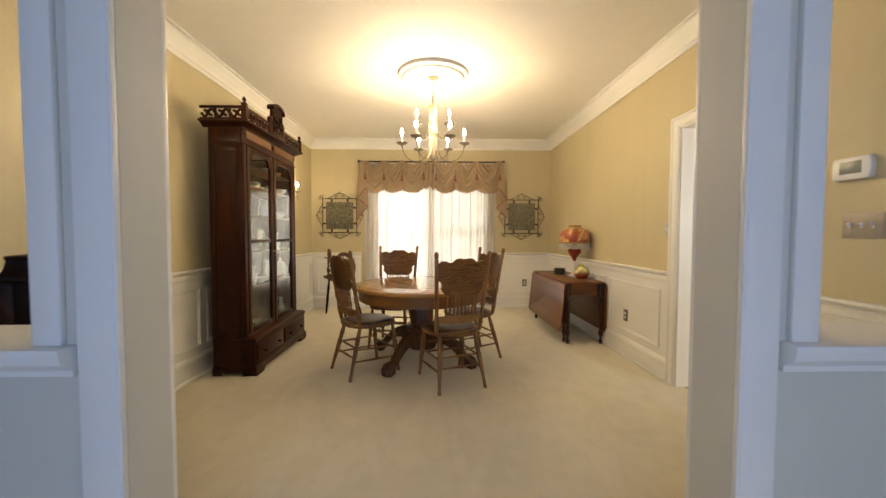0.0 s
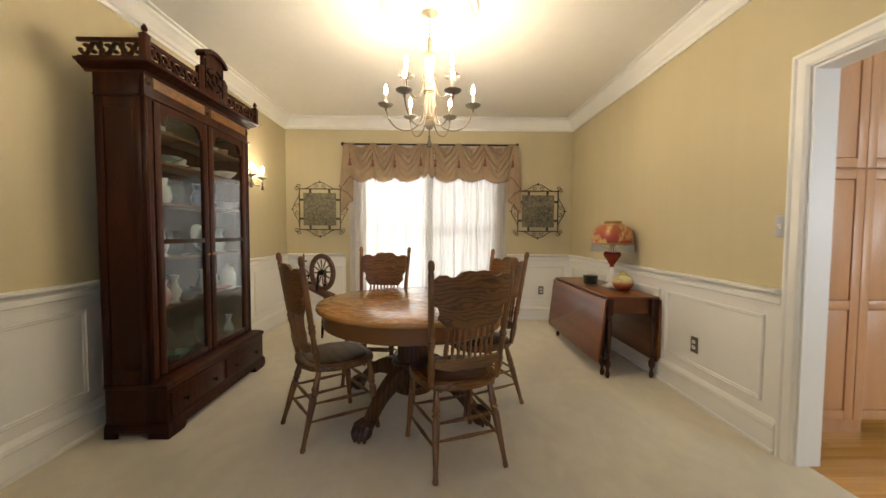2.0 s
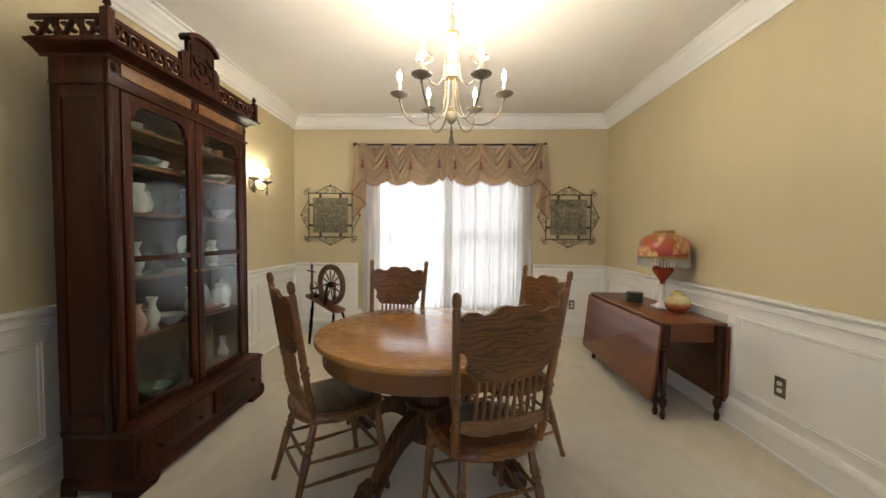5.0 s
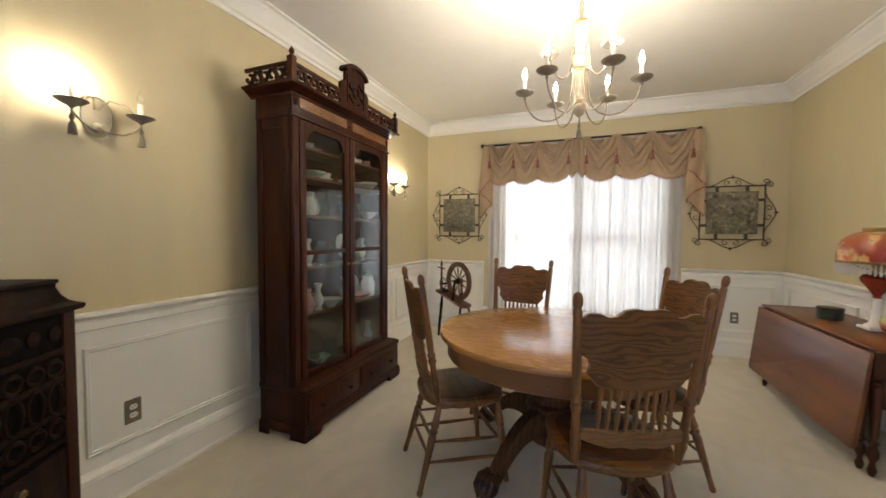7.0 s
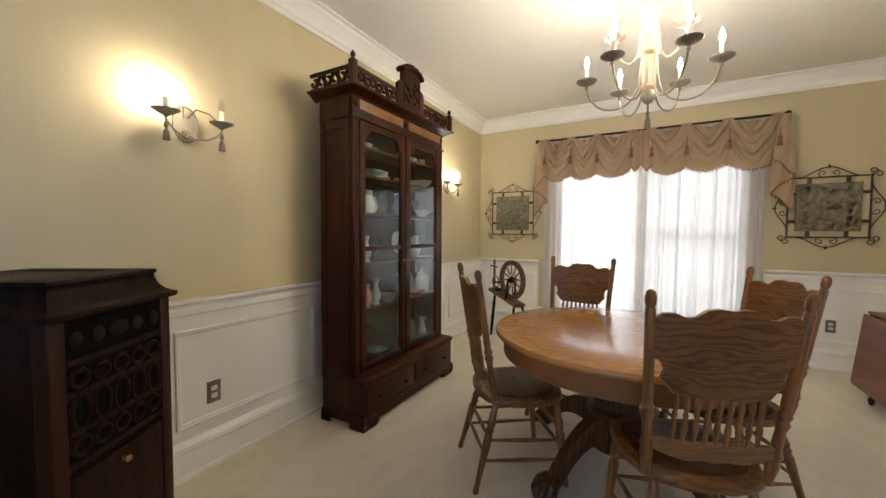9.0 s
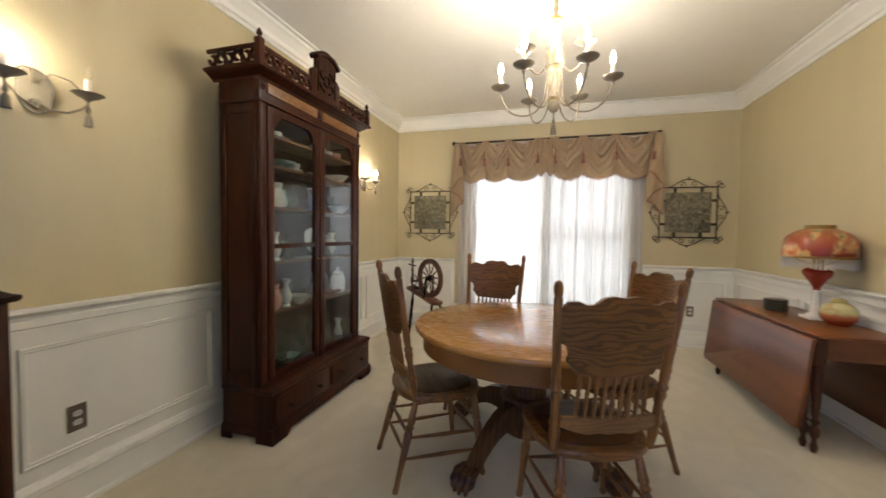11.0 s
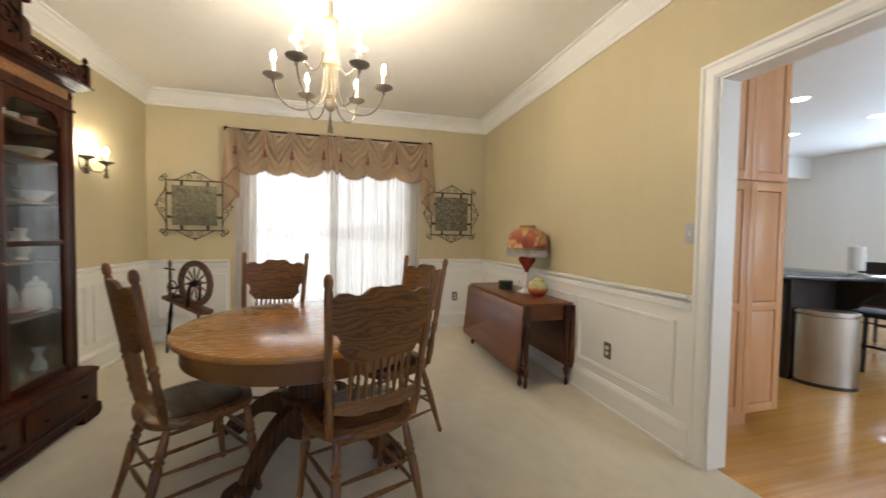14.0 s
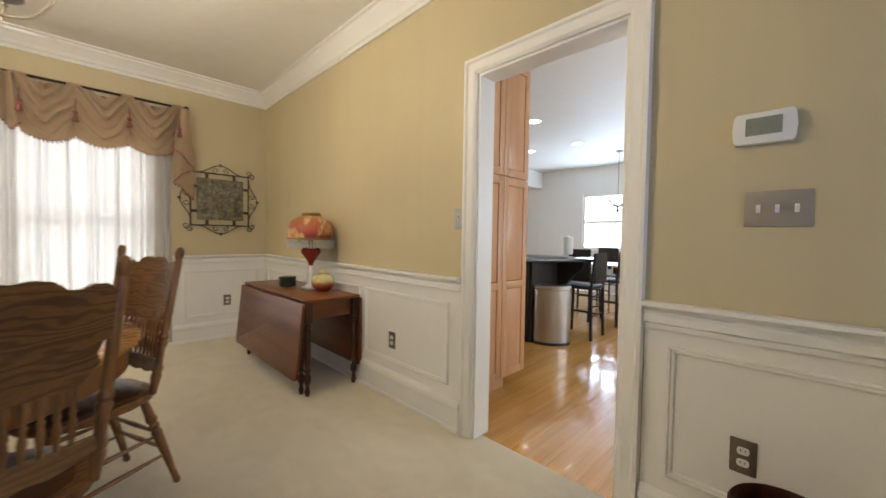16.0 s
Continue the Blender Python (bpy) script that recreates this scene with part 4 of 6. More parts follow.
        box(fr, x0, x1, yb - w, yb, za, zb_, 0.004)
        box(fr, x0, x1, ya + w, yb - w, za, za + 0.042, 0.004)
        box(fr, x0, x1, ya + w, yb - w, 1.135, 1.165, 0.004)
        # top rail with rounded inner corners
        g0, g1, zt, rr = ya + w, yb - w, zb_ - 0.042, 0.075
        o = [(g0, zb_), (g0, zt - rr)]
        o += [(g0 + 0.02 + rr - rr * math.cos(a), zt - rr + rr * math.sin(a)) for a in [math.pi / 2 * i / 8 for i in range(9)]]
        o += [(g1 - 0.02 - rr + rr * math.sin(a), zt - rr + rr * math.cos(a)) for a in [math.pi / 2 * i / 8 for i in range(9)]]
        o += [(g1, zt - rr), (g1, zb_)]
        slab(fr, o, x0 + 0.002, x1 - 0.002, m)
        d = part("door", fr, WALNUT, t, "glazed door with rounded upper corners")
        gl = B()
        box(gl, D - 0.010, D - 0.006, ya + w - 0.005, yb - w + 0.005, za + 0.037, 1.138)
        g = part("pane", gl, CABPANE, d, smooth=False)
        g.visible_shadow = False
        gl = B()
        box(gl, D - 0.010, D - 0.006, ya + w - 0.005, yb - w + 0.005, 1.162, zt + 0.004)
        g = part("pane", gl, CABPANE, d, smooth=False)
        g.visible_shadow = False
        bm = B()
        lathe(bm, [(0.007, 0), (0.007, 0.012), (0.004, 0.016)], 10, Matrix.Translation((x1, yc + s * 0.03, 1.05)) @ ROT_Y(90))
        part("keyhole", bm, BRASS, d, "brass keyhole plate")
    for z in SHELVES:
        bm = B()
        box(bm, BK + 0.014, D - 0.045, y0 + 0.026, y1 - 0.026, z - 0.018, z, 0.003)
        part("shelf", bm, SHELF, t, "plain wooden shelf")
    return t


bookcase()

# ---- china in the cabinet ----


def vessel(name, prof, x, y, z, material, label, category, handle=None, seg=20, group=""):
    bm = B()
    lathe(bm, prof, seg)
    ob = new(name, finish(name, bm, material))
    ob.matrix_basis = pose(x, y, z)
    tagged(ob, label, category, group)
    if handle:
        r, h0, h1 = handle
        bm = B()
        tube(bm, [(0, r * 0.9, h1), (0, r * 1.5, h1), (0, r * 1.75, (h0 + h1) / 2), (0, r * 1.4, h0), (0, r * 0.85, h0)], 0.0035, 6)
        part("handle", bm, material, ob)
    return ob


CUP = [(0.018, 0), (0.02, 0.004), (0.016, 0.008), (0.03, 0.025), (0.038, 0.055), (0.036, 0.055), (0.028, 0.026), (0.01, 0.012)]
BOWL = [(0.03, 0), (0.032, 0.006), (0.06, 0.03), (0.085, 0.06), (0.082, 0.06), (0.055, 0.032), (0.01, 0.012)]
VASE = [(0.03, 0), (0.032, 0.008), (0.022, 0.02), (0.036, 0.05), (0.04, 0.08), (0.02, 0.12), (0.016, 0.15), (0.032, 0.185), (0.028, 0.185), (0.012, 0.15), (0.01, 0.12)]
PITCH = [(0.035, 0), (0.04, 0.01), (0.055, 0.05), (0.05, 0.09), (0.028, 0.13), (0.038, 0.165), (0.034, 0.165), (0.02, 0.13)]
GOBLET = [(0.032, 0), (0.03, 0.005), (0.006, 0.012), (0.006, 0.065), (0.028, 0.085), (0.036, 0.13), (0.034, 0.13), (0.026, 0.088), (0.004, 0.075)]
LOWD = [(0.05, 0), (0.05, 0.006), (0.08, 0.02), (0.105, 0.035), (0.102, 0.037), (0.07, 0.022), (0.01, 0.012)]
JARP = [(0.05, 0), (0.06, 0.02), (0.062, 0.12), (0.045, 0.15), (0.05, 0.165), (0.04, 0.175), (0.012, 0.19), (0.016, 0.205), (0.001, 0.215)]
SAUCE = [(0.03, 0), (0.062, 0.008), (0.060, 0.012), (0.035, 0.010), (0.040, 0.018), (0.048, 0.050), (0.045, 0.050), (0.03, 0.020), (0.005, 0.016)]
CX = XL + 0.05 + 0.24


def plate(y, z, r, material, label):
    bm = B()
    lathe(bm, [(r * 0.55, 0), (r * 0.6, 0.004), (r, 0.02), (r * 0.99, 0.024), (r * 0.58, 0.009), (0.001, 0.008)], 28)
    ob = new("plate", finish("plate", bm, material))
    ob.matrix_basis = pose(CX - 0.095, y, z + r * 0.985, 0, 75, 0)
    return tagged(ob, label, "plate", "plates in the cabinet")


S0, S1, S2, S3, S4, S5 = 0.3212, 0.7362, 1.0512, 1.3942, 1.6492, 1.8362
rng = random.Random(4)
for y, z, pr, mt, nm, lb, hd in (
        (3.66, S5, CUP, CHINA, "teacup", "small plain white china teacup", (0.036, 0.018, 0.045)),
        (3.76, S5, CUP, CHINA, "teacup", "white teacup with a dark pattern", (0.036, 0.018, 0.045)),
        (4.20, S5, CUP, CHINAB, "teacup", "blue and plain white china teacup", (0.036, 0.018, 0.045)),
        (4.32, S5, CUP, CHINA, "teacup", "small plain white china teacup", (0.036, 0.018, 0.045)),
        (4.43, S5, CUP, CHINA, "teacup", "gold-rimmed white china teacup", (0.036, 0.018, 0.045)),
        (4.53, S5, CUP, CHINAP, "teacup", "pink flowered china teacup", (0.036, 0.018, 0.045)),
        (3.70, S4, LOWD, CHINAG, "serving_dish", "low green glazed serving dish", None),
        (3.87, S4, SAUCE, CHINA, "sugar_bowl", "small white china bowl on a saucer", None),
        (4.22, S4, CUP, CHINA, "teacup", "plain white china teacup", (0.036, 0.018, 0.045)),
        (4.40, S4, LOWD, CHINA, "gravy_boat", "white china gravy boat on shelf", None),
        (4.54, S4, BOWL, CHINA, "sugar_bowl", "small white china bowl", None),
        (3.67, S3, VASE, MILK, "vase", "slim white milk-glass vase", None),
        (3.76, S3, PITCH, MILK, "pitcher", "tall white milk-glass pitcher", (0.05, 0.04, 0.12)),
        (3.90, S3, JARP, CRYSTAL, "glass_jar", "clear pressed-glass jar with lid", None),
        (4.20, S3, PITCH, CHINAB, "pitcher", "blue-tinted glass water pitcher", (0.05, 0.04, 0.12)),
        (4.36, S3, GOBLET, CRYSTAL, "goblet", "clear stemmed wine goblet on the shelf", None),
        (4.50, S3, BOWL, CHINA, "sugar_bowl", "small white china bowl", None),
        (3.67, S2, VASE, CHINA, "vase", "small white bisque vase", None),
        (3.80, S2, GOBLET, CRYSTAL, "goblet", "clear stemmed wine goblet on the shelf", None),
        (3.90, S2, GOBLET, CRYSTAL, "goblet", "clear stemmed wine goblet on the shelf", None),
        (4.25, S2, JARP, CRYSTAL, "glass_jar", "clear pressed-glass jar with lid", None),
        (4.42, S2, VASE, MILK, "vase", "slim white milk-glass vase", None),
        (3.66, S1, PITCH, CHINAP, "pitcher", "white pitcher with pink decoration", (0.05, 0.04, 0.12)),
        (3.78, S1, VASE, CHINA, "vase", "white figured china vase on shelf", None),
        (3.93, S1, BOWL, CHINA, "sugar_bowl", "small white china bowl", None),
        (4.22, S1, VASE, CHINA, "vase", "slim ivory china vase", None),
        (4.36, S1, LOWD, CHINAP, "serving_dish", "low rust-coloured china dish", None),
        (4.52, S1, JARP, CHINA, "ginger_jar", "white china jar with lid", None),
        (3.70, S0, BOWL, CRYSTAL, "glass_bowl", "heavy clear pressed-glass bowl", None),
        (3.86, S0, BOWL, CHINAG, "glass_bowl", "pale green pressed-glass bowl", None),
        (3.98, S0, PITCH, CRYSTAL, "pitcher", "clear pressed-glass water pitcher", (0.05, 0.04, 0.12)),
        (4.05, S0, GOBLET, CRYSTAL, "goblet", "clear stemmed wine goblet on the shelf", None),
        (4.24, S0, JARP, CRYSTAL, "glass_jar", "clear pressed-glass jar with lid", None),
        (4.40, S0, BOWL, CRYSTAL, "glass_bowl", "heavy clear pressed-glass bowl", None),
        (4.54, S0, VASE, CHINAB, "vase", "slim blue glazed vase", None)):
    vessel(nm, pr, CX + rng.uniform(-0.03, 0.05), 3.78 + (y - 3.66) * 0.88, z, mt, lb, nm.replace("_", " "), hd, group="china in the cabinet")
for y, z, pr, mt, nm, lb, hd in (
        (3.93, S5, CUP, CHINAP, "teacup", "flowered china teacup with a handle", (0.036, 0.018, 0.045)),
        (4.58, S5, CUP, CHINA, "teacup", "small plain white china teacup", (0.036, 0.018, 0.045)),
        (4.27, S4, CUP, CHINA, "teacup", "white teacup with a dark pattern", (0.036, 0.018, 0.045)),
        (3.98, S4, CUP, CHINAB, "teacup", "blue and plain white china teacup", (0.036, 0.018, 0.045)),
        (3.98, S3, GOBLET, CRYSTAL, "goblet", "clear stemmed wine goblet on the shelf", None),
        (4.03, S3, VASE, CRYSTAL, "vase", "slim clear glass vase", None),
        (4.26, S3, VASE, MILK, "vase", "slim white milk-glass vase", None),
        (4.56, S3, GOBLET, CRYSTAL, "goblet", "clear stemmed wine goblet on the shelf", None),
        (3.70, S2, JARP, MILK, "glass_jar", "white milk-glass jar with lid", None),
        (3.99, S2, PITCH, CRYSTAL, "pitcher", "clear pressed-glass water pitcher", (0.05, 0.04, 0.12)),
        (4.33, S2, CUP, CHINA, "teacup", "small plain white china teacup", (0.036, 0.018, 0.045)),
        (4.54, S2, PITCH, CHINA, "pitcher", "plain white china pitcher", (0.05, 0.04, 0.12)),
        (3.99, S1, CUP, CHINAP, "teacup", "pink flowered china teacup", (0.036, 0.018, 0.045)),
        (4.30, S1, BOWL, CHINAP, "sugar_bowl", "small rust-coloured china bowl", None),
        (4.58, S1, CUP, CHINA, "teacup", "small plain white china teacup", (0.036, 0.018, 0.045)),
        (3.78, S0, GOBLET, CRYSTAL, "goblet", "clear stemmed wine goblet on the shelf", None),
        (4.32, S0, GOBLET, CRYSTAL, "goblet", "clear stemmed wine goblet on the shelf", None),
        (4.48, S0, PITCH, CRYSTAL, "pitcher", "clear pressed-glass water pitcher", (0.05, 0.04, 0.12))):
    vessel(nm, pr, CX - 0.075 + rng.uniform(-0.012, 0.012), 3.78 + (y - 3.66) * 0.88, z, mt, lb, nm.replace("_", " "), hd, group="china in the cabinet")
for y, z, r, mt, lb in ((3.84, S0, 0.12, CRYSTAL, "large pressed-glass plate on edge"), (4.34, S0, 0.13, CRYSTAL, "large pressed-glass plate on edge"), (4.42, S1, 0.10, CHINA, "white china plate on edge"), (3.86, S3, 0.09, CHINA, "white china plate on edge"), (4.30, S2, 0.11, CHINA, "white china plate on edge"), (3.74, S2, 0.10, CHINAB, "blue-edged china plate on edge")):
    plate(3.78 + (y - 3.66) * 0.88, z, r, mt, lb)

# ---- drop-leaf table and what stands on it ----


def drop_leaf():
    x0, x1, y0, y1, H = 1.695, 2.130, 4.40, 5.74, 0.692
    t = thing("drop_leaf_table", pose(0, 0, 0), "cherry drop-leaf table with both leaves down against the wall", "table")
    bm = B()
    box(bm, x0, x1, y0, y1, H - 0.02, H, 0.006)
    part("tabletop", bm, CHERRY, t, "polished narrow top")
    m = Matrix(((0, 0, 1, 0), (1, 0, 0, 0), (0, 1, 0, 0), (0, 0, 0, 1)))
    for s, xx in ((-1, x0 - 0.012), (1, x1 + 0.008)):
        out = [(y0 + 0.03, 0.135), (y1 - 0.03, 0.135)]
        out += [(y1 - 0.03 + 0.03 * math.sin(a), 0.165 - 0.03 * math.cos(a)) for a in [math.pi / 2 * i / 6 for i in range(1, 7)]]
        out += [(y1, H - 0.024), (y0, H - 0.024)]
        out += [(y0 + 0.03 - 0.03 * math.cos(a), 0.165 - 0.03 * math.sin(a)) for a in [math.pi / 2 * i / 6 for i in range(0, 6)]]
        bm = B()
        slab(bm, out, -0.009, 0.009, Matrix.Translation((xx, 0, 0)) @ m, 0.003)
        lf = part("leaf", bm, CHERRY, t, "hanging cherry leaf with eased corners")
        if s < 0:
            for v in lf.data.vertices:
                v.co.x -= 0.05 * max(0, (H - 0.03 - v.co.z)) / 0.5
    bm = B()
    box(bm, x0 + 0.03, x1 - 0.03, y0 + 0.05, y0 + 0.07, H - 0.15, H - 0.021)
    part("end_rail", bm, CHERRY, t)
    bm = B()
    box(bm, x0 + 0.03, x1 - 0.03, y1 - 0.07, y1 - 0.05, H - 0.15, H - 0.021)
    part("end_rail", bm, CHERRY, t)
    for xx in (x0 + 0.045, x1 - 0.06):
        bm = B()
        box(bm, xx, xx + 0.018, y0 + 0.07, y1 - 0.07, H - 0.15, H - 0.021)
        part("side_rail", bm, CHERRY, t)
    prof = [(0.0, 0.012), (0.02, 0.016), (0.05, 0.020), (0.09, 0.012), (0.12, 0.013), (0.15, 0.024), (0.20, 0.026), (0.24, 0.014), (0.27, 0.024), (0.29, 0.014), (0.34, 0.019), (0.60, 0.025), (0.70, 0.024), (0.72, 0.018), (0.74, 0.027), (0.76, 0.020), (0.78, 0.026)]
    for xx in (x0 + 0.028, x1 - 0.034):
        for yy in (y0 + 0.033, y1 - 0.045):
            bm = B()
            turned(bm, (xx, yy, 0), (xx, yy, H - 0.021), prof + [(0.785, 0.02), (1, 0.02)], 14)
            box(bm, xx - 0.026, xx + 0.026, yy - 0.026, yy + 0.026, H - 0.165, H - 0.021, 0.003)
            part("leg", bm, CHERRYD, t, "dark turned leg")
    bm = B()
    turned(bm, (x0 + 0.012, y0 + 0.10, 0), (x0 + 0.012, y0 + 0.10, H - 0.06), prof + [(0.785, 0.02), (1, 0.02)], 14)
    part("gate_leg", bm, CHERRYD, t, "dark turned swing-out leg")
    return t


drop_leaf()
TZ = 0.6925


def painted_shade():
    m, nt, b = mat("painted_glass_shade", 0.35)
    v = coords(nt)
    n = tex_noise(nt, v, 9, 3, 0.5, 0.5)
    sep = nt.nodes.new("ShaderNodeSeparateXYZ")
    nt.links.new(v, sep.inputs[0])
    mr = nt.nodes.new("ShaderNodeMapRange")
    mr.inputs[1].default_value, mr.inputs[2].default_value = 0.42, 0.60
    nt.links.new(sep.outputs[2], mr.inputs[0])
    base = ramp(nt, mr.outputs[0], [(0.0, (0.20, 0.018, 0.008)), (0.45, (0.34, 0.055, 0.02)), (1.0, (0.36, 0.13, 0.045))])
    fl = ramp(nt, n, [(0.47, (0.0,) * 3), (0.58, (1.0,) * 3)])
    flower = ramp(nt, tex_noise(nt, v, 17, 2), [(0.35, (0.50, 0.10, 0.04)), (0.48, (0.62, 0.30, 0.10)), (0.58, (0.62, 0.45, 0.22)), (0.68, (0.18, 0.20, 0.08))])
    nt.links.new(mixc(nt, fl, base, flower), b.inputs["Base Color"])
    b.inputs["Coat Weight"].default_value = 0.15
    return m


SHADE = painted_shade()


def parlor_lamp(x, y):
    t = thing("table_lamp", pose(x, y, TZ), "Victorian parlour lamp with red painted glass shade and crystal fringe", "lamp")
    bm = B()
    box(bm, -0.062, 0.062, -0.062, 0.062, 0, 0.022, 0.006)
    lathe(bm, [(0.058, 0.022), (0.05, 0.032), (0.034, 0.042), (0.028, 0.06), (0.024, 0.14), (0.020, 0.185), (0.026, 0.19), (0.018, 0.198)], 20)
    part("base", bm, MILK, t, "square white milk-glass base")
    bm = B()
    lathe(bm, [(0.015, 0.195), (0.022, 0.202), (0.018, 0.212), (0.024, 0.225), (0.055, 0.275), (0.078, 0.305), (0.080, 0.325), (0.066, 0.345), (0.03, 0.355)], 24)
    part("font", bm, RUBY, t, "ruby glass oil font")
    bm = B()
    lathe(bm, [(0.03, 0.353), (0.034, 0.365), (0.022, 0.375), (0.030, 0.39), (0.030, 0.405), (0.018, 0.415)], 18)
    for a in range(3):
        c, s = math.cos(a * 2.094), math.sin(a * 2.094)
        tube(bm, [(0.03 * c, 0.03 * s, 0.37), (0.10 * c, 0.10 * s, 0.39), (0.172 * c, 0.172 * s, 0.435)], 0.004, 6)
    part("burner", bm, BRASS, t, "brass burner and shade ring holder")
    bm = B()
    R = 0.186
    lathe(bm, [(R, 0.430), (R + 0.004, 0.45), (R * 1.01, 0.485), (R * 0.985, 0.525), (R * 0.90, 0.562), (R * 0.74, 0.590), (R * 0.56, 0.607), (R * 0.42, 0.615), (R * 0.40, 0.611), (R * 0.55, 0.602), (R * 0.72, 0.585), (R * 0.88, 0.557), (R * 0.96, 0.521), (R * 0.98, 0.484), (R - 0.004, 0.45), (R - 0.005, 0.430)], 40)
    part("shade", bm, SHADE, t, "domed red and orange painted glass shade")
    bm = B()
    lathe(bm, [(R + 0.006, 0.418), (R + 0.008, 0.424), (R + 0.006, 0.432), (R - 0.002, 0.434), (R - 0.004, 0.418)], 40)
    part("shade_ring", bm, BRASS, t, "brass shade ring")
    bm = B()
    lathe(bm, [(0.078, 0.612), (0.080, 0.616), (0.076, 0.640), (0.072, 0.640), (0.074, 0.616)], 24)
    part("crown", bm, BRASS, t, "brass shade crown")
    bm = B()
    lathe(bm, [(0.007, -0.075), (0.009, -0.06), (0.004, -0.012), (0.002, 0)], 6)
    prism = finish("prism", bm, FRINGE)
    for i in range(56):
        a = 2 * math.pi * i / 56
        o = new("prism", prism)
        o.parent = t
        o.matrix_basis = pose(R * math.cos(a), R * math.sin(a), 0.420) @ Matrix.Diagonal((1, 1, 0.80 + 0.20 * abs(math.sin(a * 4)), 1))
    return t


parlor_lamp(1.978, 4.93)
bm = B()
lathe(bm, [(0.045, 0), (0.05, 0.006), (0.075, 0.03), (0.083, 0.062), (0.076, 0.095), (0.055, 0.12), (0.03, 0.132)], 28)


def rose_glass():
    m, nt, b = mat("painted_rose_glass", 0.15)
    v = coords(nt)
    sep = nt.nodes.new("ShaderNodeSeparateXYZ")
    nt.links.new(v, sep.inputs[0])
    mr = nt.nodes.new("ShaderNodeMapRange")
    mr.inputs[1].default_value, mr.inputs[2].default_value = 0.0, 0.14
    nt.links.new(sep.outputs[2], mr.inputs[0])
    body = ramp(nt, mr.outputs[0], [(0.18, (0.34, 0.05, 0.02)), (0.40, (0.50, 0.18, 0.07)), (0.55, (0.60, 0.54, 0.24)), (0.80, (0.62, 0.58, 0.30))])
    spots = ramp(nt, tex_noise(nt, v, 26, 3), [(0.54, (0.0,) * 3), (0.62, (0.35,) * 3)])
    nt.links.new(mixc(nt, spots, body, (0.45, 0.12, 0.06)), b.inputs["Base Color"])
    return m


jar_bowl = new("rose_bowl", finish("rose_bowl", bm, rose_glass()))
jar_bowl.matrix_basis = pose(2.005, 4.765, TZ) @ Matrix.Scale(1.1, 4)
tagged(jar_bowl, "round amber and cream painted glass jar", "jar")
bm = B()
lathe(bm, [(0.031, 0.131), (0.036, 0.136), (0.030, 0.148), (0.012, 0.155), (0.001, 0.156)], 20)
part("lid", bm, plain("yellow_lid", (0.62, 0.52, 0.20), 0.2, var=0.15), jar_bowl, "yellow glass lid")
bm = B()
lathe(bm, [(0.068, 0), (0.070, 0.004), (0.070, 0.058), (0.066, 0.062)], 32)
tin = new("trinket_box", finish("trinket_box", bm, plain("dark_green_tin", (0.045, 0.055, 0.035), 0.3, 0.3, var=0.4)))
tin.matrix_basis = pose(1.90, 5.23, TZ)
tagged(tin, "round dark green trinket box on the table", "box")
bm = B()
lathe(bm, [(0.072, 0.0625), (0.073, 0.068), (0.072, 0.082), (0.05, 0.086), (0.001, 0.087)], 32)
part("lid", bm, plain("dark_lid", (0.05, 0.035, 0.02), 0.3, 0.2, var=0.4), tin, "dark gilt lid")


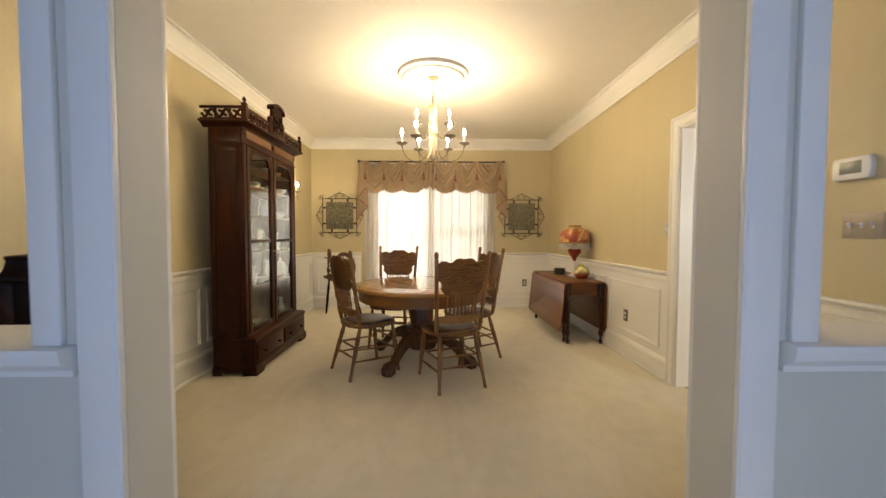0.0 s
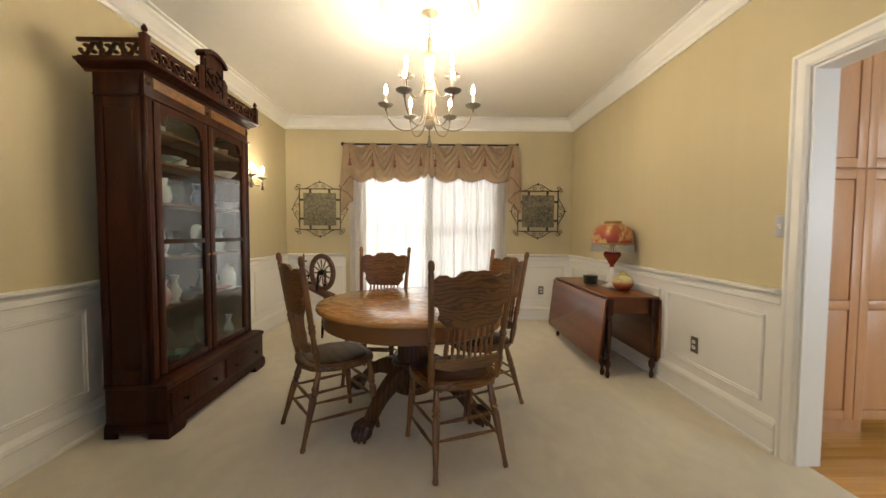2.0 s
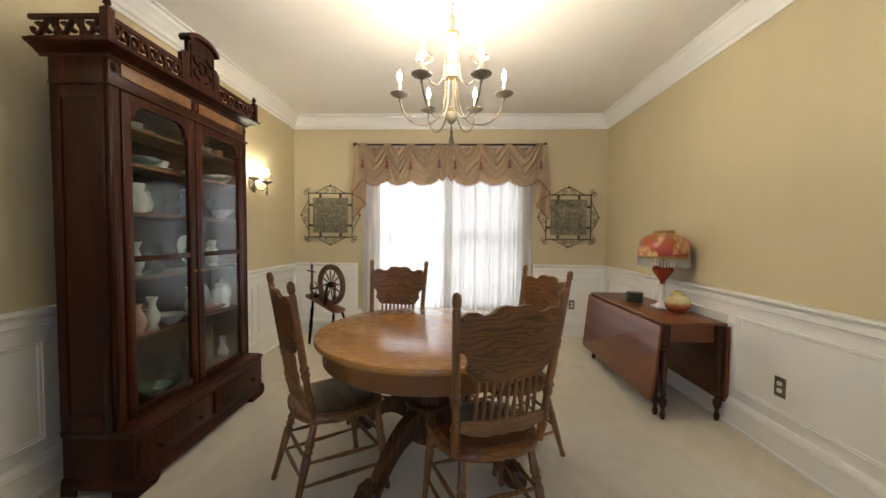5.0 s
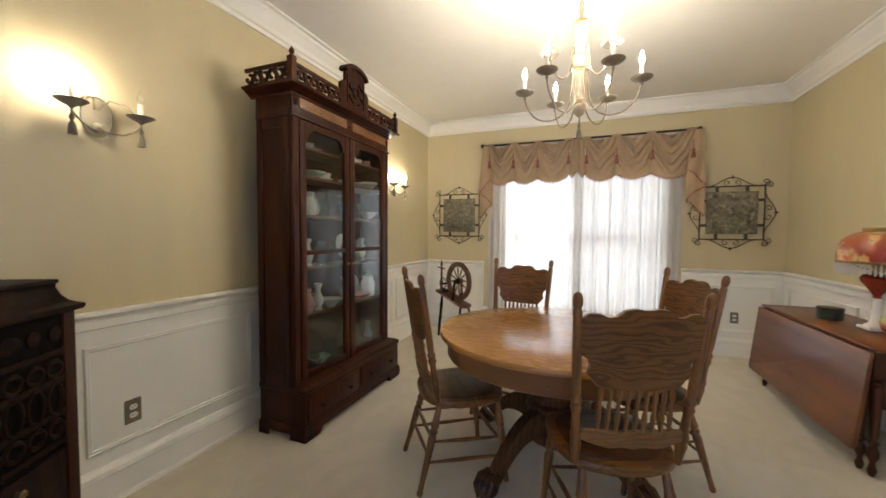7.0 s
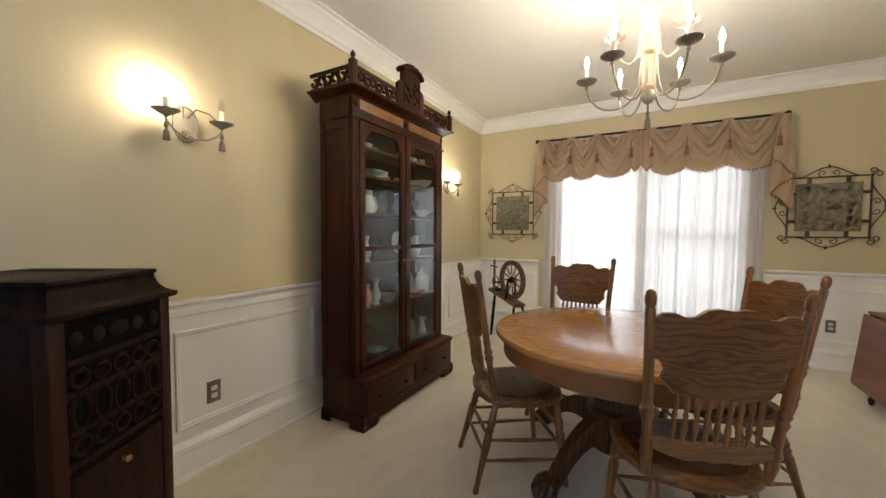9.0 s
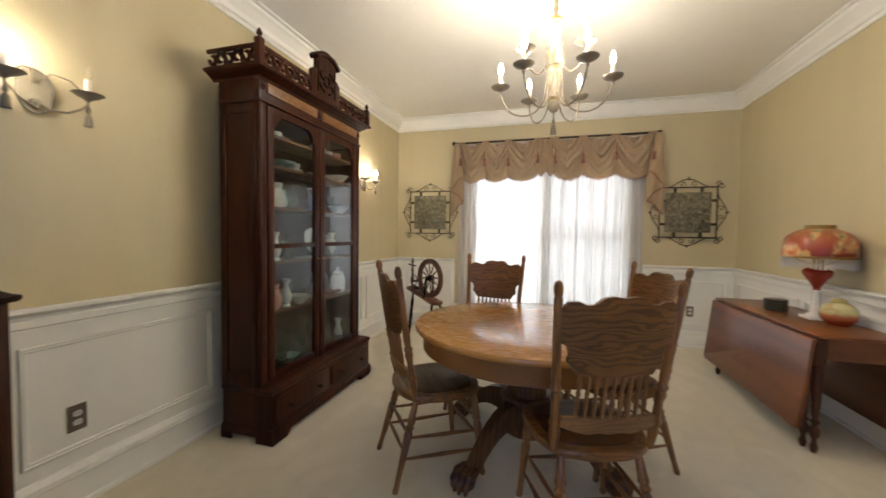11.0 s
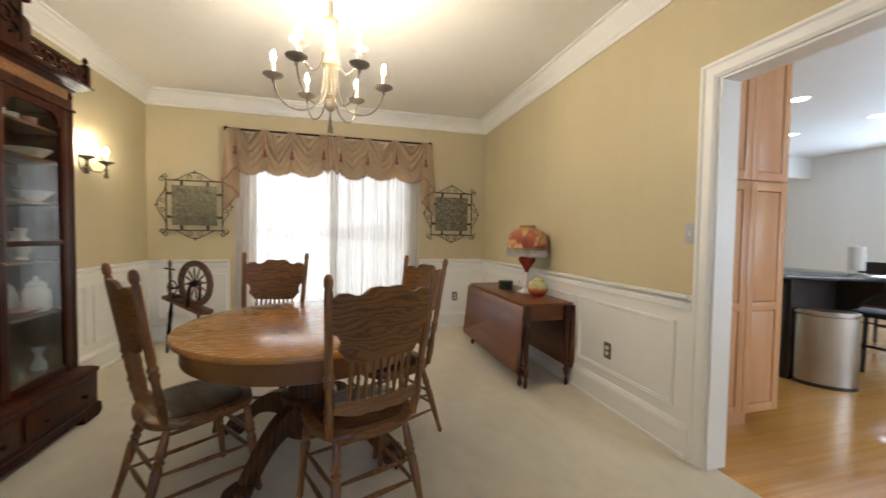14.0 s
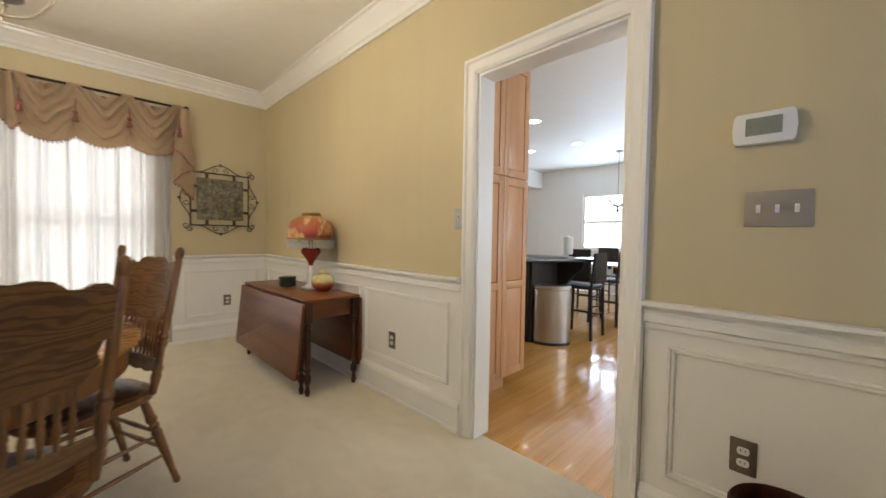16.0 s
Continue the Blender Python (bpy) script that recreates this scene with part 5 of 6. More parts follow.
# ---- chandelier ----
def chandelier(x, y):
    t = thing("chandelier", pose(x, y, 0), "cream metal candle chandelier with nine lit bulbs", "chandelier")
    bm = B()
    lathe(bm, [(0.012, CEIL - 0.062), (0.02, CEIL - 0.055), (0.03, CEIL - 0.045), (0.058, CEIL - 0.036), (0.062, CEIL - 0.031)], 24)
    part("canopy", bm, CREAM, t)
    z = CEIL - 0.06
    i = 0
    while z > 2.56:
        bm = B()
        pts = []
        for k in range(12):
            a = 2 * math.pi * k / 12
            u, w = 0.011 * math.cos(a), 0.019 * math.sin(a)
            pts.append((u, 0, z - 0.015 + w) if i % 2 else (0, u, z - 0.015 + w))
        tube(bm, pts, 0.0032, 6, True)
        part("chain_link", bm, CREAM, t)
        z -= 0.029
        i += 1
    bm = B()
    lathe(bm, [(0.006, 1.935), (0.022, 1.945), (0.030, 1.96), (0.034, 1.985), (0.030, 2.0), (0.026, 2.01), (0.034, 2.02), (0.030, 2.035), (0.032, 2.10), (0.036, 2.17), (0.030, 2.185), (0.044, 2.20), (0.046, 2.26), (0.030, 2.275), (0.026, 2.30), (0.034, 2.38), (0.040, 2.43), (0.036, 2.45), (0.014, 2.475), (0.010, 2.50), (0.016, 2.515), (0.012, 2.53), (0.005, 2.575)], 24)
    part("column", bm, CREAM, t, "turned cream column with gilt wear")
    for z, q in ((2.010, 0.0285), (2.185, 0.0325), (2.272, 0.0335), (2.452, 0.0365)):
        bm = B()
        lathe(bm, [(q - 0.004, z - 0.007), (q + 0.003, z - 0.005), (q + 0.005, z), (q + 0.003, z + 0.005), (q - 0.004, z + 0.007)], 24)
        part("collar", bm, BRASS, t, "worn gilt collar")
    for k in range(12):
        a = 2 * math.pi * k / 12
        bm = B()
        tube(bm, [(0.0315 * math.cos(a), 0.0315 * math.sin(a), 2.042), (0.034 * math.cos(a), 0.034 * math.sin(a), 2.10), (0.0375 * math.cos(a), 0.0375 * math.sin(a), 2.168)], 0.0028, 6)
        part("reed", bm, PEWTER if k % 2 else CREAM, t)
    bm = B()
    lathe(bm, [(0.016, 1.815), (0.013, 1.85), (0.006, 1.875), (0.010, 1.885), (0.005, 1.90), (0.004, 1.94)], 12)
    part("tassel", bm, TASSEL, t, "grey thread tassel")

    def arm(r, zc, bend):
        bm = B()
        tube(bm, smooth_path([(q, 0, h) for q, h in bend] + [(r, 0, zc - 0.02)], 5), 0.0048, 7)
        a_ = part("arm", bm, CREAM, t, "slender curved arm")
        bm = B()
        lathe(bm, [(0.006, zc - 0.03), (0.010, zc - 0.024), (0.006, zc - 0.016), (0.012, zc - 0.010), (0.022, zc - 0.004), (0.042, zc + 0.002), (0.054, zc + 0.012), (0.055, zc + 0.016), (0.050, zc + 0.015), (0.018, zc + 0.006)], 20, Matrix.Translation((r, 0, 0)))
        part("bobeche", bm, PEWTER, a_, "dark pewter drip cup")
        bm = B()
        lathe(bm, [(0.0095, zc + 0.006), (0.0095, zc + 0.085), (0.008, zc + 0.088)], 14, Matrix.Translation((r, 0, 0)))
        part("candle", bm, CANDLE, a_, "ivory candle sleeve")
        bm = B()
        lathe(bm, [(0.006, zc + 0.088), (0.010, zc + 0.100), (0.0115, zc + 0.112), (0.0085, zc + 0.128), (0.004, zc + 0.145), (0.001, zc + 0.152)], 10, Matrix.Translation((r, 0, 0)))
        part("bulb", bm, FLAME, a_, "lit flame bulb")
        return a_

    def ring(a0, angles):
        for g in angles[1:]:
            a = again(a0, ROT_Z(g))
            for c in a0.children:
                again(c, c.matrix_basis.copy(), a)
        a0.matrix_basis = ROT_Z(angles[0])

    ring(arm(0.305, 2.095, ((0.036, 2.19), (0.041, 2.10), (0.056, 2.01), (0.10, 1.95), (0.165, 1.93), (0.235, 1.95), (0.285, 2.01))), [0, 60, 120, 180, 240, 300])
    ring(arm(0.178, 2.258, ((0.046, 2.315), (0.051, 2.25), (0.063, 2.18), (0.10, 2.14), (0.14, 2.155), (0.170, 2.20))), [90, 210, 330])
    return t


chandelier(0.226, 4.04)


# ---- sconces ----
def sconce(y, z, lit):
    t = thing("wall_sconce", pose(XL, y, z), "silvered oval wall sconce with two candle arms", "sconce", "wall sconces")
    bm = B()
    o = [(0.055 * math.cos(a), 0.085 * math.sin(a)) for a in [2 * math.pi * i / 28 for i in range(28)]]
    m = Matrix(((0, 0, 1, 0), (1, 0, 0, 0), (0, 1, 0, 0), (0, 0, 0, 1)))
    slab(bm, o, 0.0, 0.012, m, 0.004)
    lathe(bm, [(0.022, 0), (0.02, 0.01), (0.010, 0.016), (0.014, 0.026), (0.001, 0.032)], 14, Matrix.Translation((0.012, 0, -0.05)) @ ROT_Y(90))
    part("backplate", bm, SILVER, t, "oval silvered backplate")
    bm = B()
    tube(bm, [(0.010, u * 1.02, w * 1.02) for u, w in o], 0.0055, 6, True)
    part("rim", bm, PEWTER, t, "dark raised rim of the plate")
    bm = B()
    for q in (-1, 1):
        tube(bm, [(0.018, q * (0.010 + 0.016 * f * math.cos(4.5 * f)), -0.052 + 0.018 * f * math.sin(4.5 * f)) for f in [k / 10 for k in range(11)]], 0.006, 6)
    part("scroll_boss", bm, BRASS, t, "small scrolled boss")
    for s, on in zip((-1, 1), lit):
        bm = B()
        tube(bm, [(0.03, 0, -0.05), (0.06, s * 0.02, -0.075), (0.09, s * 0.06, -0.075), (0.10, s * 0.10, -0.05), (0.10, s * 0.124, -0.022), (0.10, s * 0.126, 0.01)], 0.0045, 7)
        tube(bm, [(0.012, s * 0.01, 0.03), (0.05, s * 0.03, 0.075), (0.085, s * 0.075, 0.06), (0.10, s * 0.112, 0.02)], 0.004, 7)
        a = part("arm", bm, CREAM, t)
        mm = Matrix.Translation((0.10, s * 0.126, 0))
        bm = B()
        lathe(bm, [(0.005, -0.012), (0.012, -0.002), (0.035, 0.010), (0.056, 0.024), (0.052, 0.024), (0.02, 0.012)], 20, mm)
        part("bobeche", bm, PEWTER, a, "dark pewter drip cup")
        bm = B()
        lathe(bm, [(0.011, 0.010), (0.011, 0.082), (0.009, 0.085)], 14, mm)
        part("candle", bm, CANDLE, a, "ivory candle sleeve")
        bm = B()
        lathe(bm, [(0.007, 0.085), (0.014, 0.098), (0.015, 0.112), (0.010, 0.130), (0.003, 0.148), (0.001, 0.15)], 10, mm)
        part("bulb", bm, SCONCEFLAME if on else DEADBULB, a, "lit flame bulb" if on else "unlit clear flame bulb")
        bm = B()
        lathe(bm, [(0.016, -0.115), (0.012, -0.075), (0.005, -0.06), (0.010, -0.05), (0.009, -0.04), (0.004, -0.03), (0.004, -0.012)], 12, mm)
        part("tassel", bm, TASSEL, a, "grey thread tassel")
    return t


sconce(2.812, 1.79, (True, False))
sconce(5.52, 1.80, (True, True))


# ---- iron wall plaques ----
def spiral(cx, cz, r0, a0, turns, s=1, n=16):
    out = []
    for i in range(n):
        f = i / (n - 1)
        a = a0 + s * turns * 2 * math.pi * f
        r = r0 * (1 - 0.75 * f)
        out.append((cx + r * math.cos(a), 0, cz + r * math.sin(a)))
    return out


def plaque(x, z, label):
    t = thing("wall_plaque", pose(x, YF - 0.022, z), label, "wall decor", "iron wall plaques")
    q = 0.222
    bm = B()
    box(bm, -q, q, -0.006, 0.006, -q, q, 0.003)
    n = 49
    vs, fs = [], []
    for i in range(n):
        for j in range(n):
            u, w = -q + 2 * q * i / (n - 1), -q + 2 * q * j / (n - 1)
            h = noise.noise(Vector((u * 28 + x * 9, w * 28, z))) * 0.018 + noise.noise(Vector((u * 70, w * 70 + x, 3))) * 0.011
            e = min(1, (q - max(abs(u), abs(w))) / 0.02)
            vs.append((u, -0.008 - max(-0.002, h) * e, w))
    for i in range(n - 1):
        for j in range(n - 1):
            fs.append((i * n + j, (i + 1) * n + j, (i + 1) * n + j + 1, i * n + j + 1))
    merged(bm, vs, fs)
    part("embossed_tile", bm, TILE, t, "grey-green square tile with embossed floral relief")
    s = 0.278
    for k in range(4):
        m = ROT_Y(90 * k)
        bm = B()
        P = lambda pts: [m @ Vector(p) for p in pts]
        tube(bm, P([(-s - 0.008, 0, s), (s + 0.008, 0, s)]), 0.007, 6)
        part("frame_bar", bm, IRON, t)
        bm = B()
        for sx in (-1, 1):
            arc = [(sx * s * 0.74 * (1 - f), 0, s + 0.004 + 0.088 * (0.5 - 0.5 * math.cos(math.pi * f)) ** 0.9) for f in [i / 12 for i in range(13)]]
            tube(bm, P(arc), 0.005, 6)
            tube(bm, P(spiral(sx * 0.044, s + 0.036, 0.033, -math.pi / 2, 1.05, sx)), 0.004, 6)
            tube(bm, P(spiral(sx * (s + 0.004), s + 0.038, 0.038, -math.pi / 2, 0.95, sx)), 0.0045, 6)
        lathe(bm, [(0.001, -0.02), (0.012, 0), (0.001, 0.025)], 8, m @ Matrix.Translation((0, 0, s + 0.095)))
        part("scrollwork", bm, IRON, t, "forged iron scrolls")
        for sx in (-0.13, 0.13):
            bm = B()
            b2 = B()
            box(b2, sx - 0.014, sx + 0.014, -0.008, 0.008, q - 0.004, s + 0.004, 0.002)
            join(bm, b2, m)
            part("clip", bm, IRON, t)
    return t


plaque(-1.325, 1.525, "square embossed plaque in a scrolled iron frame by the window")
plaque(1.688, 1.515, "square embossed plaque in a scrolled iron frame near the corner")


# ---- window dressing ----
bm = B()
ry, rz_ = YF - 0.095, 2.40
tube(bm, [(-0.955, ry, rz_), (1.335, ry, rz_)], 0.012, 10)
rod = new("curtain_rod", finish("curtain_rod", bm, RODMETAL))
tagged(rod, "dark wooden curtain rod with ball finials", "curtain rod")
for s, x in ((-1, -0.955), (1, 1.335)):
    bm = B()
    lathe(bm, [(0.012, 0), (0.018, 0.004), (0.012, 0.010), (0.024, 0.022), (0.027, 0.036), (0.020, 0.050), (0.002, 0.058)], 14, Matrix.Translation((x, ry, rz_)) @ ROT_Y(90 * s))
    part("finial", bm, RODMETAL, rod)
    bm = B()
    tube(bm, [(x - s * 0.05, ry, rz_ - 0.01), (x - s * 0.05, YF - 0.001, rz_ - 0.03)], 0.008, 8)
    part("bracket", bm, RODMETAL, rod)


def cloth(fn, nu, nv):
    bm = B()
    vs = [fn(i / nu, j / nv) for j in range(nv + 1) for i in range(nu + 1)]
    fs = [(j * (nu + 1) + i, j * (nu + 1) + i + 1, (j + 1) * (nu + 1) + i + 1, (j + 1) * (nu + 1) + i) for j in range(nv) for i in range(nu)]
    merged(bm, vs, fs)
    return bm


def valance():
    t = thing("valance", pose(0, 0, 0), "taupe swagged valance with rust trim and cascading tails", "valance")
    tabs = (-0.881, -0.580, -0.290, 0.060, 0.253, 0.567, 0.916, 1.290)
    swags = [(tabs[k], tabs[k + 1]) for k in (0, 1, 2, 4, 5, 6)]

    def thick(ob):
        mod = ob.modifiers.new("thick", "SOLIDIFY")
        mod.thickness = 0.003

    def trim(hem, owner):
        bm = B()
        tube(bm, hem, 0.0035, 6)
        gap = 0.0
        for p, q in zip(hem, hem[1:]):
            gap += (q - p).length
            if gap > 0.021:
                gap = 0.0
                lathe(bm, [(0.001, -0.024), (0.0075, -0.014), (0.006, -0.007), (0.002, 0.002)], 6, Matrix.Translation(q))
        part("beaded_trim", bm, VALRED, owner, "rust beaded trim")

    for k, (a, b) in enumerate(swags):
        ph = 1.7 * k
        skew = 0.05 * math.sin(2.3 * k + 1)
        deep = 0.090 + 0.018 * math.sin(3.1 * k)

        def swag(u, v, a=a, b=b, ph=ph, skew=skew, deep=deep):
            m = u + skew * math.sin(math.pi * u)
            w = abs(2 * m - 1)
            c = 1 - math.sqrt(w * w + 0.012)
            s = math.sin(math.pi * u)
            top = rz_ - 0.012 - 0.055 * max(0.0, c) ** 1.3
            bot = 1.985 - deep * s ** 0.75
            z = top + (bot - top) * v
            drape = v * 3.9 - 2.5 * max(0.0, c) ** 0.9 * (1 - 0.35 * v) + 0.25 * math.sin(ph) + 0.16 * math.sin(5 * m + ph) + 0.10 * math.sin(11 * m - 7 * v + 2 * ph)
            fr = drape - math.floor(drape)
            ridge = (fr / 0.88) ** 1.7 if fr < 0.88 else (1 - fr) / 0.12
            fade = max(0.0, 1 - max(0.0, (v - 0.48) / 0.47)) ** 0.8
            out = 0.026 + 0.030 * s * (0.35 + v) + 0.072 * ridge * fade * (0.30 + 0.70 * s) * (0.8 + 0.4 * math.sin(2.1 * ph + 4 * drape))
            out += 0.012 * math.sin(9 * m + ph) * v * s - 0.022 * max(0.0, w - 0.7) / 0.3 * v
            return Vector((a + (b - a) * (1.05 * u - 0.025) + 0.010 * math.sin(8 * v + ph) * (1 - s), ry - out, z))

        sw = part("swag", cloth(swag, 48, 80), VAL, t, "draped taupe swag")
        thick(sw)
        trim([swag(i / 40, 1.0) for i in range(41)], sw)

    def join_fold(u, v):
        x = tabs[3] + (tabs[4] - tabs[3]) * (0.5 + (u - 0.5) * (0.62 + 0.5 * v))
        return Vector((x, ry - 0.028 - 0.02 * math.sin(u * 15.0 + 0.8 * v) - 0.012 * v, rz_ - 0.01 - 0.40 * v + 0.03 * math.cos(u * 12) * v))

    jf = part("swag", cloth(join_fold, 30, 16), VAL, t, "gathered fold where the two halves meet")
    thick(jf)
    trim([join_fold(i / 30, 1.0) for i in range(31)], jf)
    for k, x in enumerate(tabs):
        def tab(u, v, x=x):
            ang = math.pi * 1.15 * min(1, v * 2.2)
            drop = max(0.0, v - 0.45) / 0.55
            half = 0.046 - 0.030 * drop
            return Vector((x + (u - 0.5) * 2 * half, ry - 0.024 * math.sin(ang) - 0.058 * drop - 0.006 * math.cos(u * 12.5) * drop, rz_ + 0.020 * math.cos(ang) - 0.115 * drop))

        thick(part("tab", cloth(tab, 10, 16), VAL, t, "fabric hanging tab"))
        bm = B()
        zz = 2.165 - 0.012 * (k % 3)
        at = Matrix.Translation((x + 0.006, ry - 0.088, zz))
        lathe(bm, [(0.020, -0.068), (0.024, -0.060), (0.017, -0.022), (0.009, -0.006), (0.019, 0.004), (0.017, 0.020), (0.006, 0.028), (0.003, 0.12)], 12, at)
        part("tassel", bm, VALRED, t, "rust tassel")
    # side cascades: one strip folded back and forth, its hem falling in steps
    for s, xe in ((-1, -0.925), (1, 1.335)):
        legs = 3

        def tail(u, v, s=s, xe=xe):
            g = u * legs
            k = min(legs - 1, int(g))
            f = g - k
            f = f if k % 2 == 0 else 1 - f
            drop = (0.40 + 0.48 * u) * v
            half = 0.045 + 0.045 * min(1.0, drop / 0.45)
            return Vector((xe + s * (2 * f - 1) * half, ry - 0.080 + 0.020 * g + 0.016 * math.sin(f * 7.0 + 3 * v), rz_ - 0.02 - drop + 0.012 * math.sin(7 * f + 5 * v) * v))

        tl = part("tail", cloth(tail, 40, 30), VAL, t, "zigzag cascading side tail")
        thick(tl)
        trim([tail(i / 40, 1.0) + Vector((0, -0.003, 0)) for i in range(41)], tl)
    return t


valance()


def sheer(x0, x1, n, seed, label, material=None):
    r = random.Random(seed)
    ph = [r.uniform(0, 6.28) for _ in range(6)]

    def fn(u, v):
        z = 2.385 - 2.345 * v
        spread = 0.75 + 0.25 * min(1, v * 3)
        f = math.sin(u * n * 6.283 + ph[0] + 0.5 * math.sin(v * 3 + ph[1])) * 0.55 + 0.45 * math.sin(u * n * 2.6 * 6.283 + ph[2] + v * 1.2)
        x = x0 + (x1 - x0) * u + 0.012 * math.cos(u * n * 6.283 + ph[3])
        return Vector((x, YF - 0.060 + 0.042 * f * spread * (0.45 + 0.55 * abs(math.sin(2.3 * u + ph[4]))), z))

    bm = cloth(fn, 140, 26)
    c = new("sheer_curtain", finish("sheer_curtain", bm, material or SHEER, True, 180))
    return tagged(c, label, "curtain", "sheer curtains")


sheer(-0.905, 0.175, 5, 3, "floor-length cream sheer curtain panel, thinly gathered")
sheer(0.115, 1.245, 7, 8, "floor-length cream sheer curtain panel with deeper folds", SHEERD)


# ---- spinning wheel ----
def spinning_wheel():
    t = thing("spinning_wheel", Matrix.Translation((-1.13, 5.85, 0)) @ ROT_Z(math.degrees(math.atan2(-0.566, 0.825))), "antique wooden spinning wheel with turned spokes and flyer", "spinning wheel")
    # local x along the bench, wheel at +x
    hub = Vector((0.05, 0, 0.73))
    bm = B()
    slab(bm, [(-0.36, -0.05), (0.20, -0.075), (0.22, 0.0), (0.20, 0.075), (-0.36, 0.05)], -0.018, 0.018, Matrix.Translation((0, 0, 0.50)) @ ROT_Y(12), 0.005)
    part("bench", bm, WHEELW, t, "sloping wooden bench")
    for a, b in (((0.16, -0.05, 0.46), (0.24, -0.16, 0)), ((0.16, 0.05, 0.46), (0.24, 0.16, 0)), ((-0.28, 0, 0.55), (-0.36, 0, 0))):
        bm = B()
        turned(bm, b, a, [(0, 0.012), (0.1, 0.014), (0.3, 0.02), (0.33, 0.013), (0.36, 0.021), (0.6, 0.016), (0.75, 0.022), (0.8, 0.014), (1, 0.014)], 10)
        part("leg", bm, MAHOG, t)
    R = 0.205
    bm = B()
    prof = [(R - 0.034, -0.016), (R - 0.028, -0.02), (R + 0.016, -0.018), (R + 0.020, -0.008), (R + 0.012, 0), (R + 0.020, 0.008), (R + 0.016, 0.018), (R - 0.028, 0.02), (R - 0.034, 0.016)]
    vs, fs = [], []
    N, K = 48, len(prof)
    for i in range(N):
        a = 2 * math.pi * i / N
        for r, d in prof:
            vs.append(hub + Vector((r * math.cos(a), d, r * math.sin(a))))
    for i in range(N):
        j = (i + 1) % N
        for k in range(K):
            l = (k + 1) % K
            fs.append((i * K + k, i * K + l, j * K + l, j * K + k))
    merged(bm, vs, fs)
    part("wheel_rim", bm, WHEELW, t, "grooved wooden wheel rim")
    bm = B()
    lathe(bm, [(0.012, -0.05), (0.022, -0.035), (0.034, -0.016), (0.034, 0.016), (0.022, 0.035), (0.012, 0.05)], 16, Matrix.Translation(hub) @ ROT_X(90))
    part("hub", bm, MAHOG, t)
    for i in range(12):
        a = 2 * math.pi * i / 12 + 0.1
        d = Vector((math.cos(a), 0, math.sin(a)))
        bm = B()
        turned(bm, hub + d * 0.03, hub + d * 0.176, [(0, 0.005), (0.2, 0.006), (0.45, 0.010), (0.5, 0.006), (0.55, 0.010), (0.8, 0.006), (1, 0.005)], 8)
        part("spoke", bm, WHEELW, t)
    for s in (-1, 1):
        bm = B()
        turned(bm, (0.02, s * 0.06, 0.50), tuple(hub + Vector((0, s * 0.05, 0.02))), [(0, 0.013), (0.3, 0.018), (0.35, 0.012), (0.7, 0.016), (0.9, 0.012), (1, 0.015)], 10)
        part("upright", bm, MAHOG, t)
    for x, y, h in ((-0.22, -0.06, 0.17), (-0.22, 0.06, 0.17), (-0.30, 0.0, 0.40)):
        bm = B()
        turned(bm, (x, y, 0.55), (x, y, 0.55 + h), [(0, 0.012), (0.15, 0.020), (0.2, 0.011), (0.35, 0.022), (0.42, 0.011), (0.6, 0.016), (0.8, 0.010), (0.9, 0.017), (1, 0.004)], 10)
        part("maiden", bm, WHEELW, t)
    bm = B()
    tube(bm, [(-0.22, -0.07, 0.67), (-0.22, 0.07, 0.67)], 0.012, 10)
    part("bobbin", bm, MAHOG, t)
    bm = B()
    lathe(bm, [(0.02, 0), (0.06, 0.006), (0.06, 0.016), (0.02, 0.022)], 16, Matrix.Translation((-0.25, 0, 0.575)) @ ROT_Y(12))
    part("tension_disc", bm, MAHOG, t)
    bm = B()
    tube(bm, [(-0.22 + 0.065 * math.cos(a), -0.035 + 0.0, 0.68 + 0.065 * math.sin(a)) for a in [2 * math.pi * i / 16 for i in range(16)]], 0.006, 6, True)
    part("flyer", bm, MAHOG, t, "dark round flyer")
    bm = B()
    tube(bm, [(-0.38, 0, 0.86), (-0.24, 0, 0.85)], 0.008, 8)
    part("distaff_arm", bm, MAHOG, t)
    return t


spinning_wheel()


